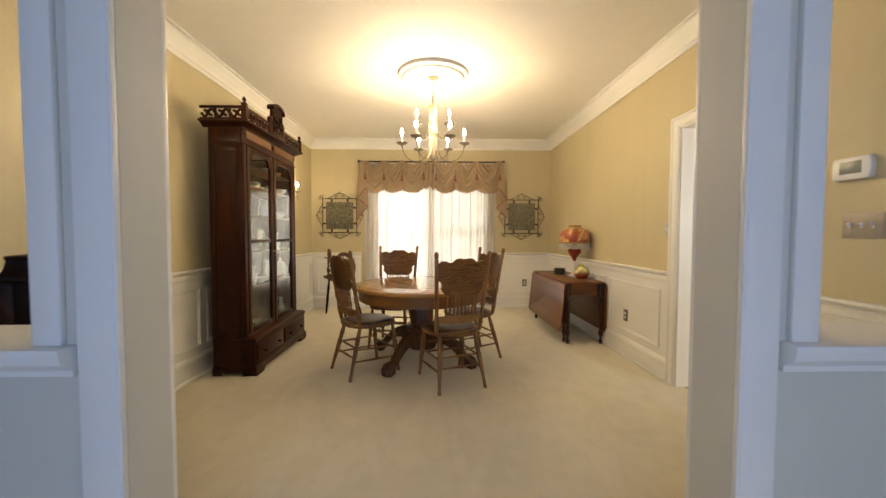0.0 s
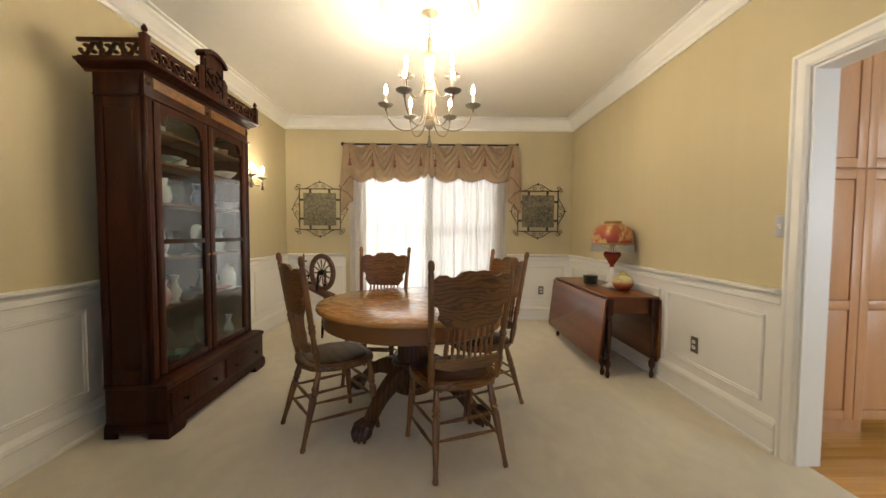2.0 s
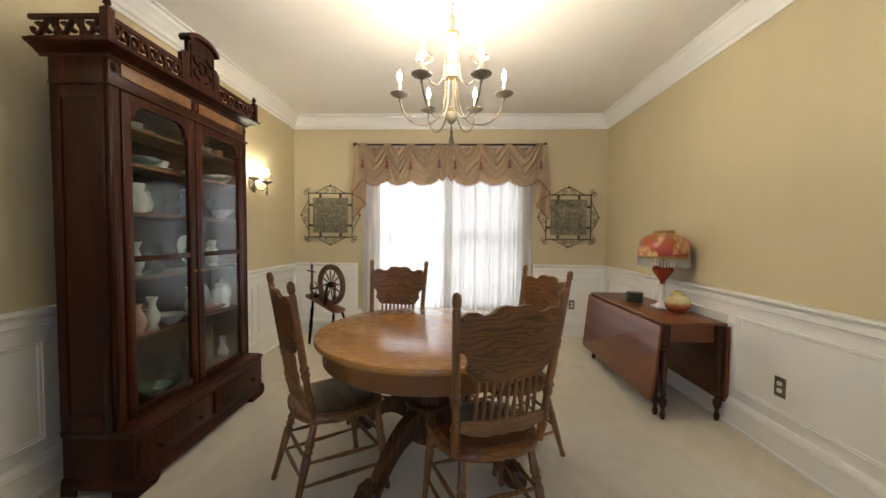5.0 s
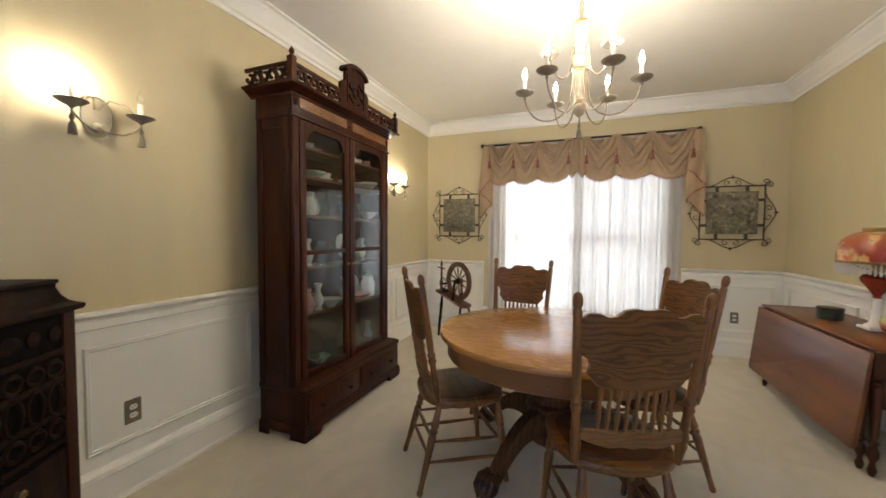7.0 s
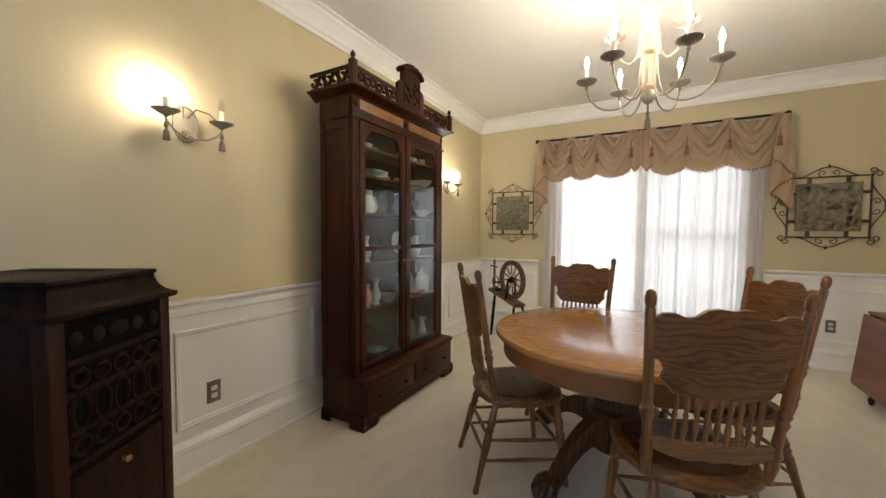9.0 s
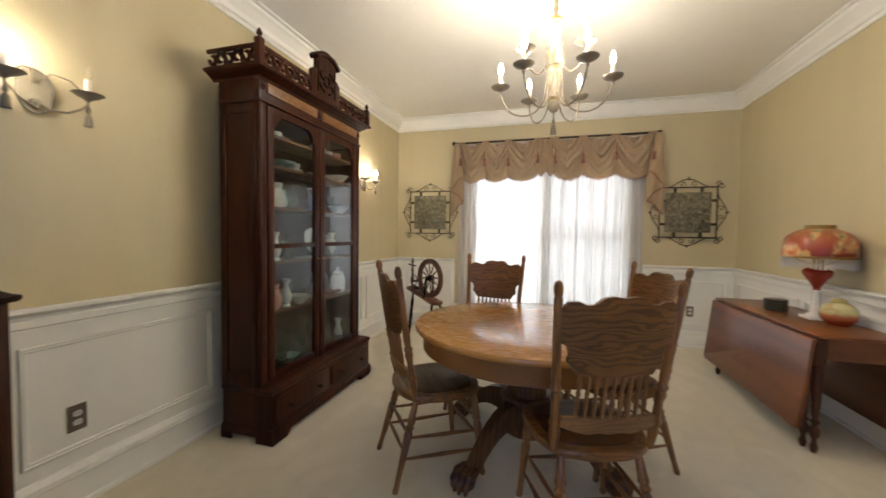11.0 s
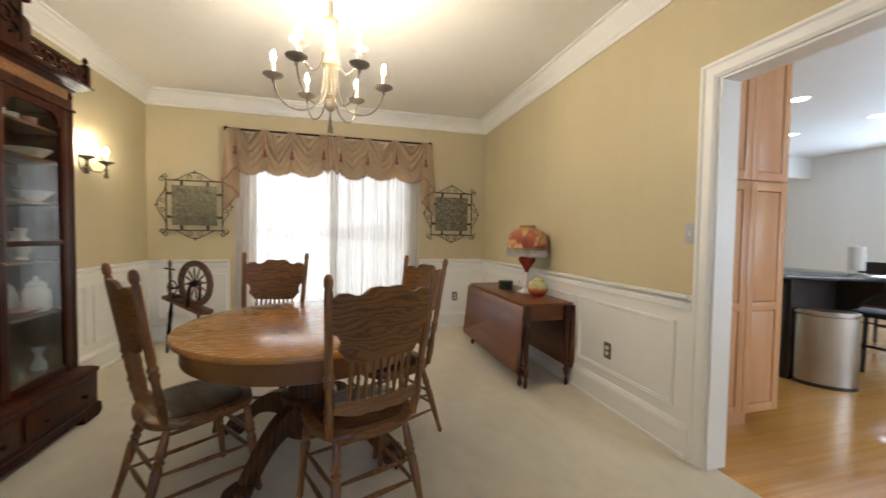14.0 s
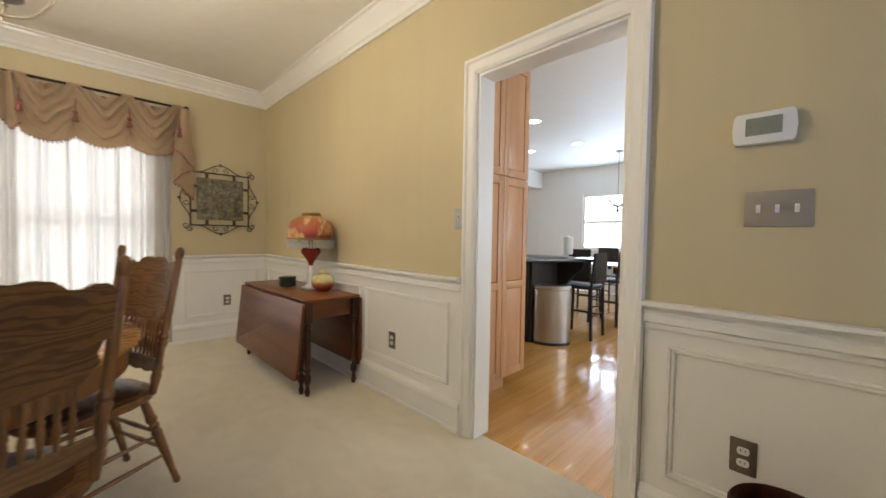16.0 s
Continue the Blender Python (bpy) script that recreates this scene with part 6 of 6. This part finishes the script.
# ---- phonograph cabinet ----
def phonograph():
    x0, x1, y0, y1 = -0.47, 0.0, 0.0, 0.43
    t = thing("phonograph_cabinet", pose(-1.085, 2.135, 0, 0, 0, 30.5), "dark mahogany phonograph cabinet with pierced speaker grille", "cabinet")
    bm = B()
    box(bm, x0, x1 - 0.012, y0 + 0.012, y1 - 0.012, 0.07, 1.02, 0.003)
    part("body", bm, MAHOG, t)
    for a, b in ((y0, y0 + 0.045), (y1 - 0.045, y1)):
        for c, d in ((x1 - 0.045, x1), (x0, x0 + 0.045)):
            bm = B()
            box(bm, c, d, a, b, 0.0, 1.02, 0.004)
            part("corner_post", bm, POSTW, t, "reddish brown corner post")
    bm = B()
    prof = [(0, 1.015), (0.014, 1.018), (0.019, 1.026), (0.018, 1.036), (0.004, 1.042), (-0.010, 1.052), (-0.022, 1.070), (-0.030, 1.096), (-0.030, 1.106), (-0.024, 1.112), (-0.026, 1.121), (-0.04, 1.123), (-0.12, 1.1235)]
    extrude_profile(bm, prof, [((x0, y0, 0), (-0.5, -1, 0)), ((x1, y0, 0), (1, -1, 0)), ((x1, y1, 0), (1, 1, 0)), ((x0, y1, 0), (-0.5, 1, 0))], True)
    box(bm, x0 + 0.02, x1 - 0.03, y0 + 0.03, y1 - 0.03, 1.02, 1.1215)
    part("lid", bm, MAHOG, t, "coved hinged lid")
    # grille: board with round and oval openings over dark cloth
    bm = B()
    box(bm, x1 - 0.012, x1 - 0.006, y0 + 0.045, y1 - 0.045, 0.58, 1.015)
    part("speaker_cloth", bm, CLOTH, t, "black speaker cloth")
    gy0, gy1, gz0, gz1 = y0 + 0.05, y1 - 0.05, 0.60, 0.90
    for i in range(5):
        for z, h in ((0.655, 0.021), (0.75, 0.044), (0.845, 0.021)):
            cy = gy0 + (gy1 - gy0) * (i + 0.5) / 5
            bm = B()
            tube(bm, [(x1 - 0.004, cy + 0.026 * math.cos(a), z + h * 1.15 * math.sin(a)) for a in [2 * math.pi * k / 18 for k in range(18)]], 0.0078, 6, True)
            part("grille_ring", bm, MAHOG, t)
    for i in range(6):
        for z in (0.605, 0.697, 0.805, 0.895):
            bm = B()
            slab(bm, [(-0.014, 0.0), (0.0, -0.016), (0.014, 0.0), (0.0, 0.016)], -0.009, -0.0025, Matrix.Translation((x1, gy0 + (gy1 - gy0) * i / 5, z)) @ Matrix(((0, 0, 1, 0), (1, 0, 0, 0), (0, 1, 0, 0), (0, 0, 0, 1))))
            part("grille_lozenge", bm, MAHOG, t)
    bm = B()
    for z in (0.605, 0.697, 0.805, 0.895):
        box(bm, x1 - 0.008, x1 - 0.001, gy0, gy1, z - 0.008, z + 0.008)
    part("grille_bar", bm, MAHOG, t)
    for i in range(5):
        bm = B()
        cy = gy0 + (gy1 - gy0) * (i + 0.5) / 5
        w = 0.036 if i == 2 else 0.022
        slab(bm, [(w * math.cos(a), 0.024 * math.sin(a)) for a in [2 * math.pi * q / 22 for q in range(22)]], 0, 0.004, Matrix.Translation((x1 - 0.006, cy + (i - 2) * 0.004, 0.955)) @ ROT_Y(90) @ ROT_Z(90), 0.0015)
        part("medallion", bm, MAHOG, t)
    bm = B()
    box(bm, x1 - 0.012, x1 - 0.002, y0 + 0.05, y1 - 0.05, 0.10, 0.575, 0.003)
    d = part("door", bm, MAHOG, t)
    bm = B()
    lathe(bm, [(0.008, 0), (0.006, 0.008), (0.012, 0.016), (0.008, 0.022), (0.001, 0.023)], 12, Matrix.Translation((x1 - 0.002, (y0 + y1) / 2, 0.535)) @ ROT_Y(90))
    part("knob", bm, BRASS, d, "small brass knob")
    return t


phonograph()


# ---- wall plates and controls ----
def on_wall(side, y, z):
    """Local x along the wall, y out of it, z up."""
    if side == "W":
        return Matrix.Translation((XL + 0.006, y, z)) @ ROT_Z(-90)
    if side == "E":
        return Matrix.Translation((XR - 0.006, y, z)) @ ROT_Z(90)
    return Matrix.Translation((y, YF - 0.006, z)) @ ROT_Z(180)


PLATEM = plain("pewter_switch_plate", (0.36, 0.32, 0.265), 0.55, 0.5, var=0.08)
# white plastic plate in shade; the shade is put into this grey colour
SHADEDPL = plain("grey_switch_plate", (0.42, 0.43, 0.45), 0.45, 0.2, var=0.05)


def outlet(m, face, label, w=0.072, h=0.117):
    t = thing("wall_outlet", m, label, "outlet", "wall outlets")
    bm = B()
    box(bm, -w / 2, w / 2, 0, 0.006, -h / 2, h / 2, 0.004)
    part("plate", bm, face, t)
    for s in (-1, 1):
        bm = B()
        slab(bm, [(0.017 * math.cos(a) if abs(math.cos(a)) < 0.99 else 0.017 * math.cos(a), max(-0.012, min(0.012, 0.017 * math.sin(a)))) for a in [2 * math.pi * i / 20 for i in range(20)]], 0.0062, 0.0095, Matrix.Translation((0, 0, s * 0.02)) @ Matrix(((1, 0, 0, 0), (0, 0, 1, 0), (0, 1, 0, 0), (0, 0, 0, 1))))
        r = part("receptacle", bm, PLASTIC, t, "white plastic socket")
        for k in (-1, 1):
            bm = B()
            box(bm, k * 0.006 - 0.0012, k * 0.006 + 0.0012, 0.0096, 0.0102, s * 0.02 - 0.002, s * 0.02 + 0.006)
            part("slot", bm, BLACK, r)
    return t


outlet(on_wall("W", 2.92, 0.395), NICKEL, "bronze duplex outlet on the wainscot beside the cabinet")
outlet(on_wall("E", 4.02, 0.41), NICKEL, "dark bronze duplex outlet near the drop-leaf table")
outlet(on_wall("E", 2.075, 0.428), NICKEL, "dark bronze duplex outlet in the wainscot panel")
outlet(on_wall("N", 1.752, 0.409), NICKEL, "bronze duplex outlet below the window wall rail")


def switch_plate(m, n, face, label):
    t = thing("light_switch", m, label, "switch")
    w = 0.072 + 0.046 * (n - 1)
    bm = B()
    box(bm, -w / 2, w / 2, -0.006, 0.001, -0.058, 0.058, 0.004)
    slab(bm, [(-w / 2 + 0.006, -0.052), (w / 2 - 0.006, -0.052), (w / 2 - 0.006, 0.052), (-w / 2 + 0.006, 0.052)], 0.001, 0.003, Matrix(((1, 0, 0, 0), (0, 0, 1, 0), (0, 1, 0, 0), (0, 0, 0, 1))), 0.0008)
    part("plate", bm, face, t)
    for k in range(n):
        x = (k - (n - 1) / 2) * 0.046
        bm = B()
        box(bm, x - 0.0055, x + 0.0055, 0.003, 0.006, -0.013, 0.013, 0.001)
        box(bm, x - 0.0045, x + 0.0045, 0.005, 0.018, 0.0, 0.011, 0.002)
        part("toggle", bm, PLASTIC, t, "white toggle")
        for z in (-0.034, 0.034):
            bm = B()
            lathe(bm, [(0.0035, 0), (0.003, 0.0015), (0.001, 0.002)], 8, Matrix.Translation((x, 0.003, z)) @ ROT_X(-90))
            part("screw", bm, face, t)
    return t


switch_plate(on_wall("E", 3.394, 1.258), 1, SHADEDPL, "white single toggle switch beside the doorway, its shade put into the plate colour")
switch_plate(on_wall("E", 2.018, 1.257), 3, PLATEM, "pewter plate with three pale toggles")
t = thing("thermostat", on_wall("E", 2.058, 1.517), "white wall thermostat with a grey display", "thermostat")
bm = B()
o = [(0.068, -0.05), (0.076, -0.04), (0.080, 0), (0.076, 0.04), (0.068, 0.05)]
slab(bm, o + [(-x, z) for x, z in reversed(o)], -0.006, 0.022, Matrix(((1, 0, 0, 0), (0, 0, 1, 0), (0, 1, 0, 0), (0, 0, 0, 1))), 0.004)
part("case", bm, PLASTIC, t)
bm = B()
box(bm, -0.045, 0.045, 0.022, 0.0235, -0.024, 0.032, 0.0008)
part("display", bm, GREYLCD, t, "blank grey display")

bm = B()
lathe(bm, [(0.09, 0), (0.10, 0.01), (0.125, 0.36), (0.135, 0.372), (0.137, 0.385), (0.130, 0.395), (0.120, 0.385), (0.115, 0.36), (0.09, 0.02), (0.001, 0.015)], 32)
basket = new("waste_basket", finish("waste_basket", bm, WALNUT))
basket.matrix_basis = pose(1.975, 1.955, 0)
tagged(basket, "round dark wooden waste basket by the wall", "waste basket")

# ---- kitchen ----
FZ = -0.010


def shaker(bm, x0, x1, z0, z1, y, w=0.055):
    """Raised-panel door front in the plane y, facing -y."""
    box(bm, x0, x0 + w, y, y + 0.02, z0, z1, 0.003)
    box(bm, x1 - w, x1, y, y + 0.02, z0, z1, 0.003)
    box(bm, x0 + w, x1 - w, y, y + 0.02, z0, z0 + w, 0.003)
    box(bm, x0 + w, x1 - w, y, y + 0.02, z1 - w, z1, 0.003)


def panel(bm, x0, x1, z0, z1, y):
    slab(bm, [(x0, z0), (x1, z0), (x1, z1), (x0, z1)], -(y + 0.016), -(y + 0.004), Matrix(((1, 0, 0, 0), (0, 0, -1, 0), (0, 1, 0, 0), (0, 0, 0, 1))), 0.009)


def pantry():
    t = thing("pantry_cabinet", pose(0, 0, 0), "tall maple pantry cabinet with raised-panel doors", "cabinet")
    x0, x1, y, zt = 2.455, 3.085, 3.52, 2.46
    bm = B()
    box(bm, XR + T + 0.004, x1 - 0.004, y + 0.022, 4.12, 0.105, zt)
    part("body", bm, MAPLE, t)
    bm = B()
    box(bm, XR + T + 0.004, x1 - 0.16, y + 0.085, 4.1, FZ, 0.105)
    part("toe_kick", bm, MAPLE, t)
    xm = (x0 + x1) / 2
    for a, b in ((x0, xm - 0.002), (xm + 0.002, x1)):
        for z0, z1, mid in ((0.11, 1.592, 0.80), (1.602, 2.44, None)):
            bm = B()
            shaker(bm, a, b, z0, z1, y)
            if mid:
                box(bm, a + 0.055, b - 0.055, y, y + 0.02, mid - 0.028, mid + 0.028, 0.003)
                panel(bm, a + 0.057, b - 0.057, z0 + 0.057, mid - 0.03, y)
                panel(bm, a + 0.057, b - 0.057, mid + 0.03, z1 - 0.057, y)
            else:
                panel(bm, a + 0.057, b - 0.057, z0 + 0.057, z1 - 0.057, y)
            part("door", bm, MAPLE, t, "maple raised-panel door")
    return t


pantry()


def island():
    t = thing("kitchen_island", pose(0, 0, 0), "dark espresso kitchen island with black granite top", "island")
    bm = B()
    box(bm, 4.12, 4.76, 4.10, 6.0, FZ, 0.885, 0.004)
    part("body", bm, ESPRESSO, t)
    bm = B()
    box(bm, 4.10, 4.122, 4.14, 5.94, 0.10, 0.84, 0.004)
    part("end_panel", bm, ESPRESSO, t)
    bm = B()
    slab(bm, [(4.02, 4.15), (4.74, 3.70), (5.15, 3.70), (5.15, 6.1), (4.02, 6.1)], 0.887, 0.922, bevel=0.006)
    part("countertop", bm, GRANITE, t, "polished black granite counter")
    for x in (4.69,):
        bm = B()
        slab(bm, [(4.10, 0.60), (4.10, 0.885), (3.78, 0.885), (3.80, 0.80), (3.90, 0.72), (3.98, 0.62)], x, x + 0.06, Matrix(((0, 0, 1, 0), (1, 0, 0, 0), (0, 1, 0, 0), (0, 0, 0, 1))))
        part("corbel", bm, ESPRESSO, t, "scrolled wooden corbel")
    return t


island()


def trash_can(x, y):
    t = thing("trash_can", pose(x, y, FZ), "brushed steel pedal bin with a black base", "trash can")
    o = [(0.205 * math.cos(a), 0.135 * max(-0.35, math.sin(a))) for a in [2 * math.pi * i / 36 for i in range(36)]]
    bm = B()
    slab(bm, o, 0.03, 0.60, bevel=0.004)
    part("body", bm, STEEL, t)
    bm = B()
    slab(bm, [(x * 1.03, y * 1.03) for x, y in o], 0, 0.03)
    box(bm, -0.05, 0.05, -0.12, -0.05, 0.004, 0.018, 0.004)
    part("base", bm, BLACK, t, "black plastic base and pedal")
    bm = B()
    slab(bm, [(x * 1.02, y * 1.02) for x, y in o], 0.605, 0.645, bevel=0.012)
    part("lid", bm, STEEL, t, "steel hinged lid")
    return t


tc = trash_can(4.34, 3.90)
tc.matrix_basis = pose(4.30, 3.955, FZ, 0, 0, 127)


def bar_stool(x, y, rz, sz=0.62, bh=1.0):
    t = thing("bar_stool", pose(x, y, FZ, 0, 0, rz), "dark espresso counter stool with a panel back", "stool", "kitchen stools")
    bm = B()
    box(bm, -0.2, 0.2, -0.2, 0.2, sz - 0.04, sz, 0.012)
    part("seat", bm, ESPRESSO, t)
    for sx in (-1, 1):
        for sy in (-1, 1):
            bm = B()
            top = bh if sy < 0 else sz - 0.03
            tube(bm, [(sx * 0.19, sy * 0.195, 0), (sx * 0.18, sy * 0.18, sz - 0.03)] + ([(sx * 0.18, -0.22, bh)] if sy < 0 else []), 0.018, 6)
            part("leg", bm, ESPRESSO, t)
    for z, f in ((0.2, 1), (0.28, -1)):
        for k in (0, 1):
            bm = B()
            a = (-0.185, f * 0.19, z) if k == 0 else (f * 0.185, -0.19, z + 0.05)
            b = (0.185, f * 0.19, z) if k == 0 else (f * 0.185, 0.19, z + 0.05)
            tube(bm, [a, b], 0.011, 6)
            part("rung", bm, ESPRESSO, t)
    bm = B()
    box(bm, -0.18, 0.18, -0.225, -0.205, sz + 0.03, bh, 0.01)
    part("backrest", bm, ESPRESSO, t)
    return t


bar_stool(4.88, 3.875, 2)
bar_stool(5.80, 3.90, -4)


def kitchen_table():
    t = thing("breakfast_table", pose(7.1, 4.7, FZ), "oak breakfast table by the kitchen window", "table")
    bm = B()
    box(bm, -0.5, 0.5, -0.75, 0.75, 0.71, 0.745, 0.008)
    part("tabletop", bm, PLANK, t)
    for sx in (-0.42, 0.42):
        for sy in (-0.66, 0.66):
            bm = B()
            turned(bm, (sx, sy, 0), (sx, sy, 0.71), [(0, 0.02), (0.2, 0.03), (0.5, 0.035), (0.8, 0.028), (1, 0.035)], 10)
            part("leg", bm, PLANK, t)
    return t


kitchen_table()
# white cloth with dark checks along its hem, hanging over the table's near edge
bm = B()
box(bm, -0.506, 0.40, -0.55, 0.55, 0.7455, 0.7485)
box(bm, -0.510, -0.506, -0.55, 0.55, 0.60, 0.7485)
runner = new("tablecloth", finish("tablecloth", bm, PLASTIC, False))
runner.matrix_basis = pose(7.1, 4.7, FZ)
tagged(runner, "white tablecloth with a dark checked hem", "tablecloth")
for k in range(9):
    bm = B()
    box(bm, -0.5125, -0.5101, -0.53 + 0.12 * k, -0.47 + 0.12 * k, 0.685, 0.735)
    part("check", bm, BLACK, runner)
bm = B()
box(bm, -0.19, 0.19, -0.19, 0.19, 0.0, 0.045, 0.015)
pad = new("seat_cushion", finish("seat_cushion", bm, fabric("red_cushion", (0.30, 0.05, 0.03), (0.42, 0.10, 0.06))))
pad.matrix_basis = pose(6.45, 4.55, FZ + 0.461, 0, 0, -90)
tagged(pad, "red cushion on a dark kitchen chair", "cushion")
bar_stool(6.45, 4.55, -90, 0.46, 1.0)
bar_stool(7.75, 4.75, 90, 0.46, 1.0)

bm = B()
lathe(bm, [(0.06, 0), (0.06, 0.008), (0.012, 0.012), (0.012, 0.03), (0.058, 0.031), (0.06, 0.25), (0.02, 0.252), (0.008, 0.27), (0.001, 0.28)], 20)
roll = new("paper_towel", finish("paper_towel", bm, PLASTIC))
roll.matrix_basis = pose(4.95, 4.10, 0.923)
tagged(roll, "white paper towel roll on the granite counter", "paper towel")


def hutch():
    t = thing("china_hutch", pose(0, 0, FZ), "dark wooden hutch with glazed upper doors", "hutch")
    bm = B()
    box(bm, 8.0, 8.55, 7.45, 8.2, 0, 0.9, 0.006)
    part("base_cabinet", bm, ESPRESSO, t)
    bm = B()
    box(bm, 8.5, 8.55, 7.45, 8.2, 0.9, 1.74)
    box(bm, 8.2, 8.5, 7.45, 7.5, 0.9, 1.74)
    box(bm, 8.2, 8.5, 8.15, 8.2, 0.9, 1.74)
    box(bm, 8.18, 8.57, 7.43, 8.22, 1.74, 1.80, 0.006)
    part("upper_case", bm, ESPRESSO, t)
    for z in (1.15, 1.45):
        bm = B()
        box(bm, 8.22, 8.5, 7.5, 8.15, z, z + 0.02)
        part("shelf", bm, ESPRESSO, t)
    bm = B()
    box(bm, 8.205, 8.209, 7.5, 8.15, 0.92, 1.73)
    g = part("pane", bm, PANE, t, smooth=False)
    g.visible_shadow = False
    return t


hutch()
for k, (y, z) in enumerate(((7.6, 1.17), (7.75, 1.17), (7.95, 1.47), (7.65, 1.47), (7.85, 0.9), (8.05, 1.17))):
    vessel("glass_jar", [(r * 0.8, h * 0.6) for r, h in JARP], 8.36, y, z + FZ + 0.0005, CRYSTAL if k % 2 else CHINA, "small jar on the hutch shelf", "jar", group="jars in the hutch")


def plant(x, y, z):
    t = thing("potted_plant", pose(x, y, z), "trailing greenery with pale blossoms on the hutch", "plant")
    bm = B()
    lathe(bm, [(0.06, 0), (0.08, 0.10), (0.085, 0.11), (0.07, 0.105), (0.05, 0.09)], 16)
    part("pot", bm, CHINA, t)
    r = random.Random(2)
    for nm, mt, n in (("leaves", LEAF, 90), ("blossoms", CHINA, 40)):
        bm = B()
        for i in range(n):
            p = Vector((r.gauss(0, 0.08), r.gauss(0, 0.16), 0.12 + abs(r.gauss(0, 0.11))))
            s = 0.035 if nm == "leaves" else 0.02
            mm = Matrix.Translation(p) @ Euler((r.uniform(0, 6), r.uniform(0, 6), r.uniform(0, 6))).to_matrix().to_4x4()
            slab(bm, [(-s, 0), (-s * 0.3, -s * 0.45), (s, 0), (-s * 0.3, s * 0.45)], -0.001, 0.001, mm)
        part(nm, bm, mt, t)
    return t


plant(8.36, 7.75, 1.80 + FZ)

# recessed lights and pendant
for x, y in ((5.0, 4.65), (6.49, 4.74), (6.46, 5.62), (5.0, 6.2), (5.0, 2.6)):
    t = thing("recessed_light", pose(x, y, KZ), "round recessed ceiling downlight, lit", "downlight", "kitchen downlights")
    bm = B()
    lathe(bm, [(0.072, -0.004), (0.095, -0.006), (0.10, -0.001), (0.075, 0.0)], 28)
    part("trim_ring", bm, PLASTIC, t)
    bm = B()
    lathe(bm, [(0.078, -0.0055), (0.06, -0.009), (0.001, -0.0105)], 28)
    part("lens", bm, LIGHTDISC, t, "glowing lens")
t = thing("pendant_light", pose(7.46, 4.42, 0), "dark iron pendant lamp over the breakfast table", "pendant")
bm = B()
tube(bm, [(0, 0, 1.70), (0, 0, KZ - 0.02)], 0.005, 8)
lathe(bm, [(0.06, KZ - 0.02), (0.06, KZ - 0.001)], 16)
lathe(bm, [(0.002, 1.63), (0.022, 1.65), (0.034, 1.675), (0.014, 1.70), (0.020, 1.73), (0.010, 1.76)], 14)
part("stem", bm, IRON, t)
for k in range(5):
    a = k * 2 * math.pi / 5 + 0.4
    bm = B()
    tube(bm, smooth_path([(0.012 * math.cos(a), 0.012 * math.sin(a), 1.74), (0.16 * math.cos(a), 0.16 * math.sin(a), 1.80), (0.25 * math.cos(a), 0.25 * math.sin(a), 1.835), (0.32 * math.cos(a), 0.32 * math.sin(a), 1.84)], 5), 0.011, 6)
    part("arm", bm, IRON, t)

# oak strip floor: single boards by the doorway, the rest joined
bm = B()
box(bm, 0, 1, 0, 1, -0.012, 0)
board_mesh = finish("floorboard", bm, PLANK, False)
r = random.Random(7)
W = 0.083
rest = B()
count = 0
y = KY0
while y < KY1:
    x = XR + 0.072 - r.uniform(0, 0.8)
    while x < KX:
        l = r.choice((0.6, 0.8, 1.0, 1.25))
        a, b = max(x, XR + 0.072), min(x + l, KX)
        if b - a > 0.02:
            if 1.9 < y < 4.4 and a < 5.6 and count < 290:
                o = new("floorboard", board_mesh)
                o.parent = floor_kitchen
                o.matrix_basis = Matrix.Translation((a + 0.0004, y + 0.0004, FZ)) @ Matrix.Diagonal((b - a - 0.0008, W - 0.0008, 1, 1))
                count += 1
            else:
                box(rest, a + 0.0004, b - 0.0004, y + 0.0004, y + W - 0.0004, FZ - 0.012, FZ)
        x += l
    y += W
o = part("floorboards", rest, PLANK, floor_kitchen, smooth=False)
tagged(o, kind="stuff")
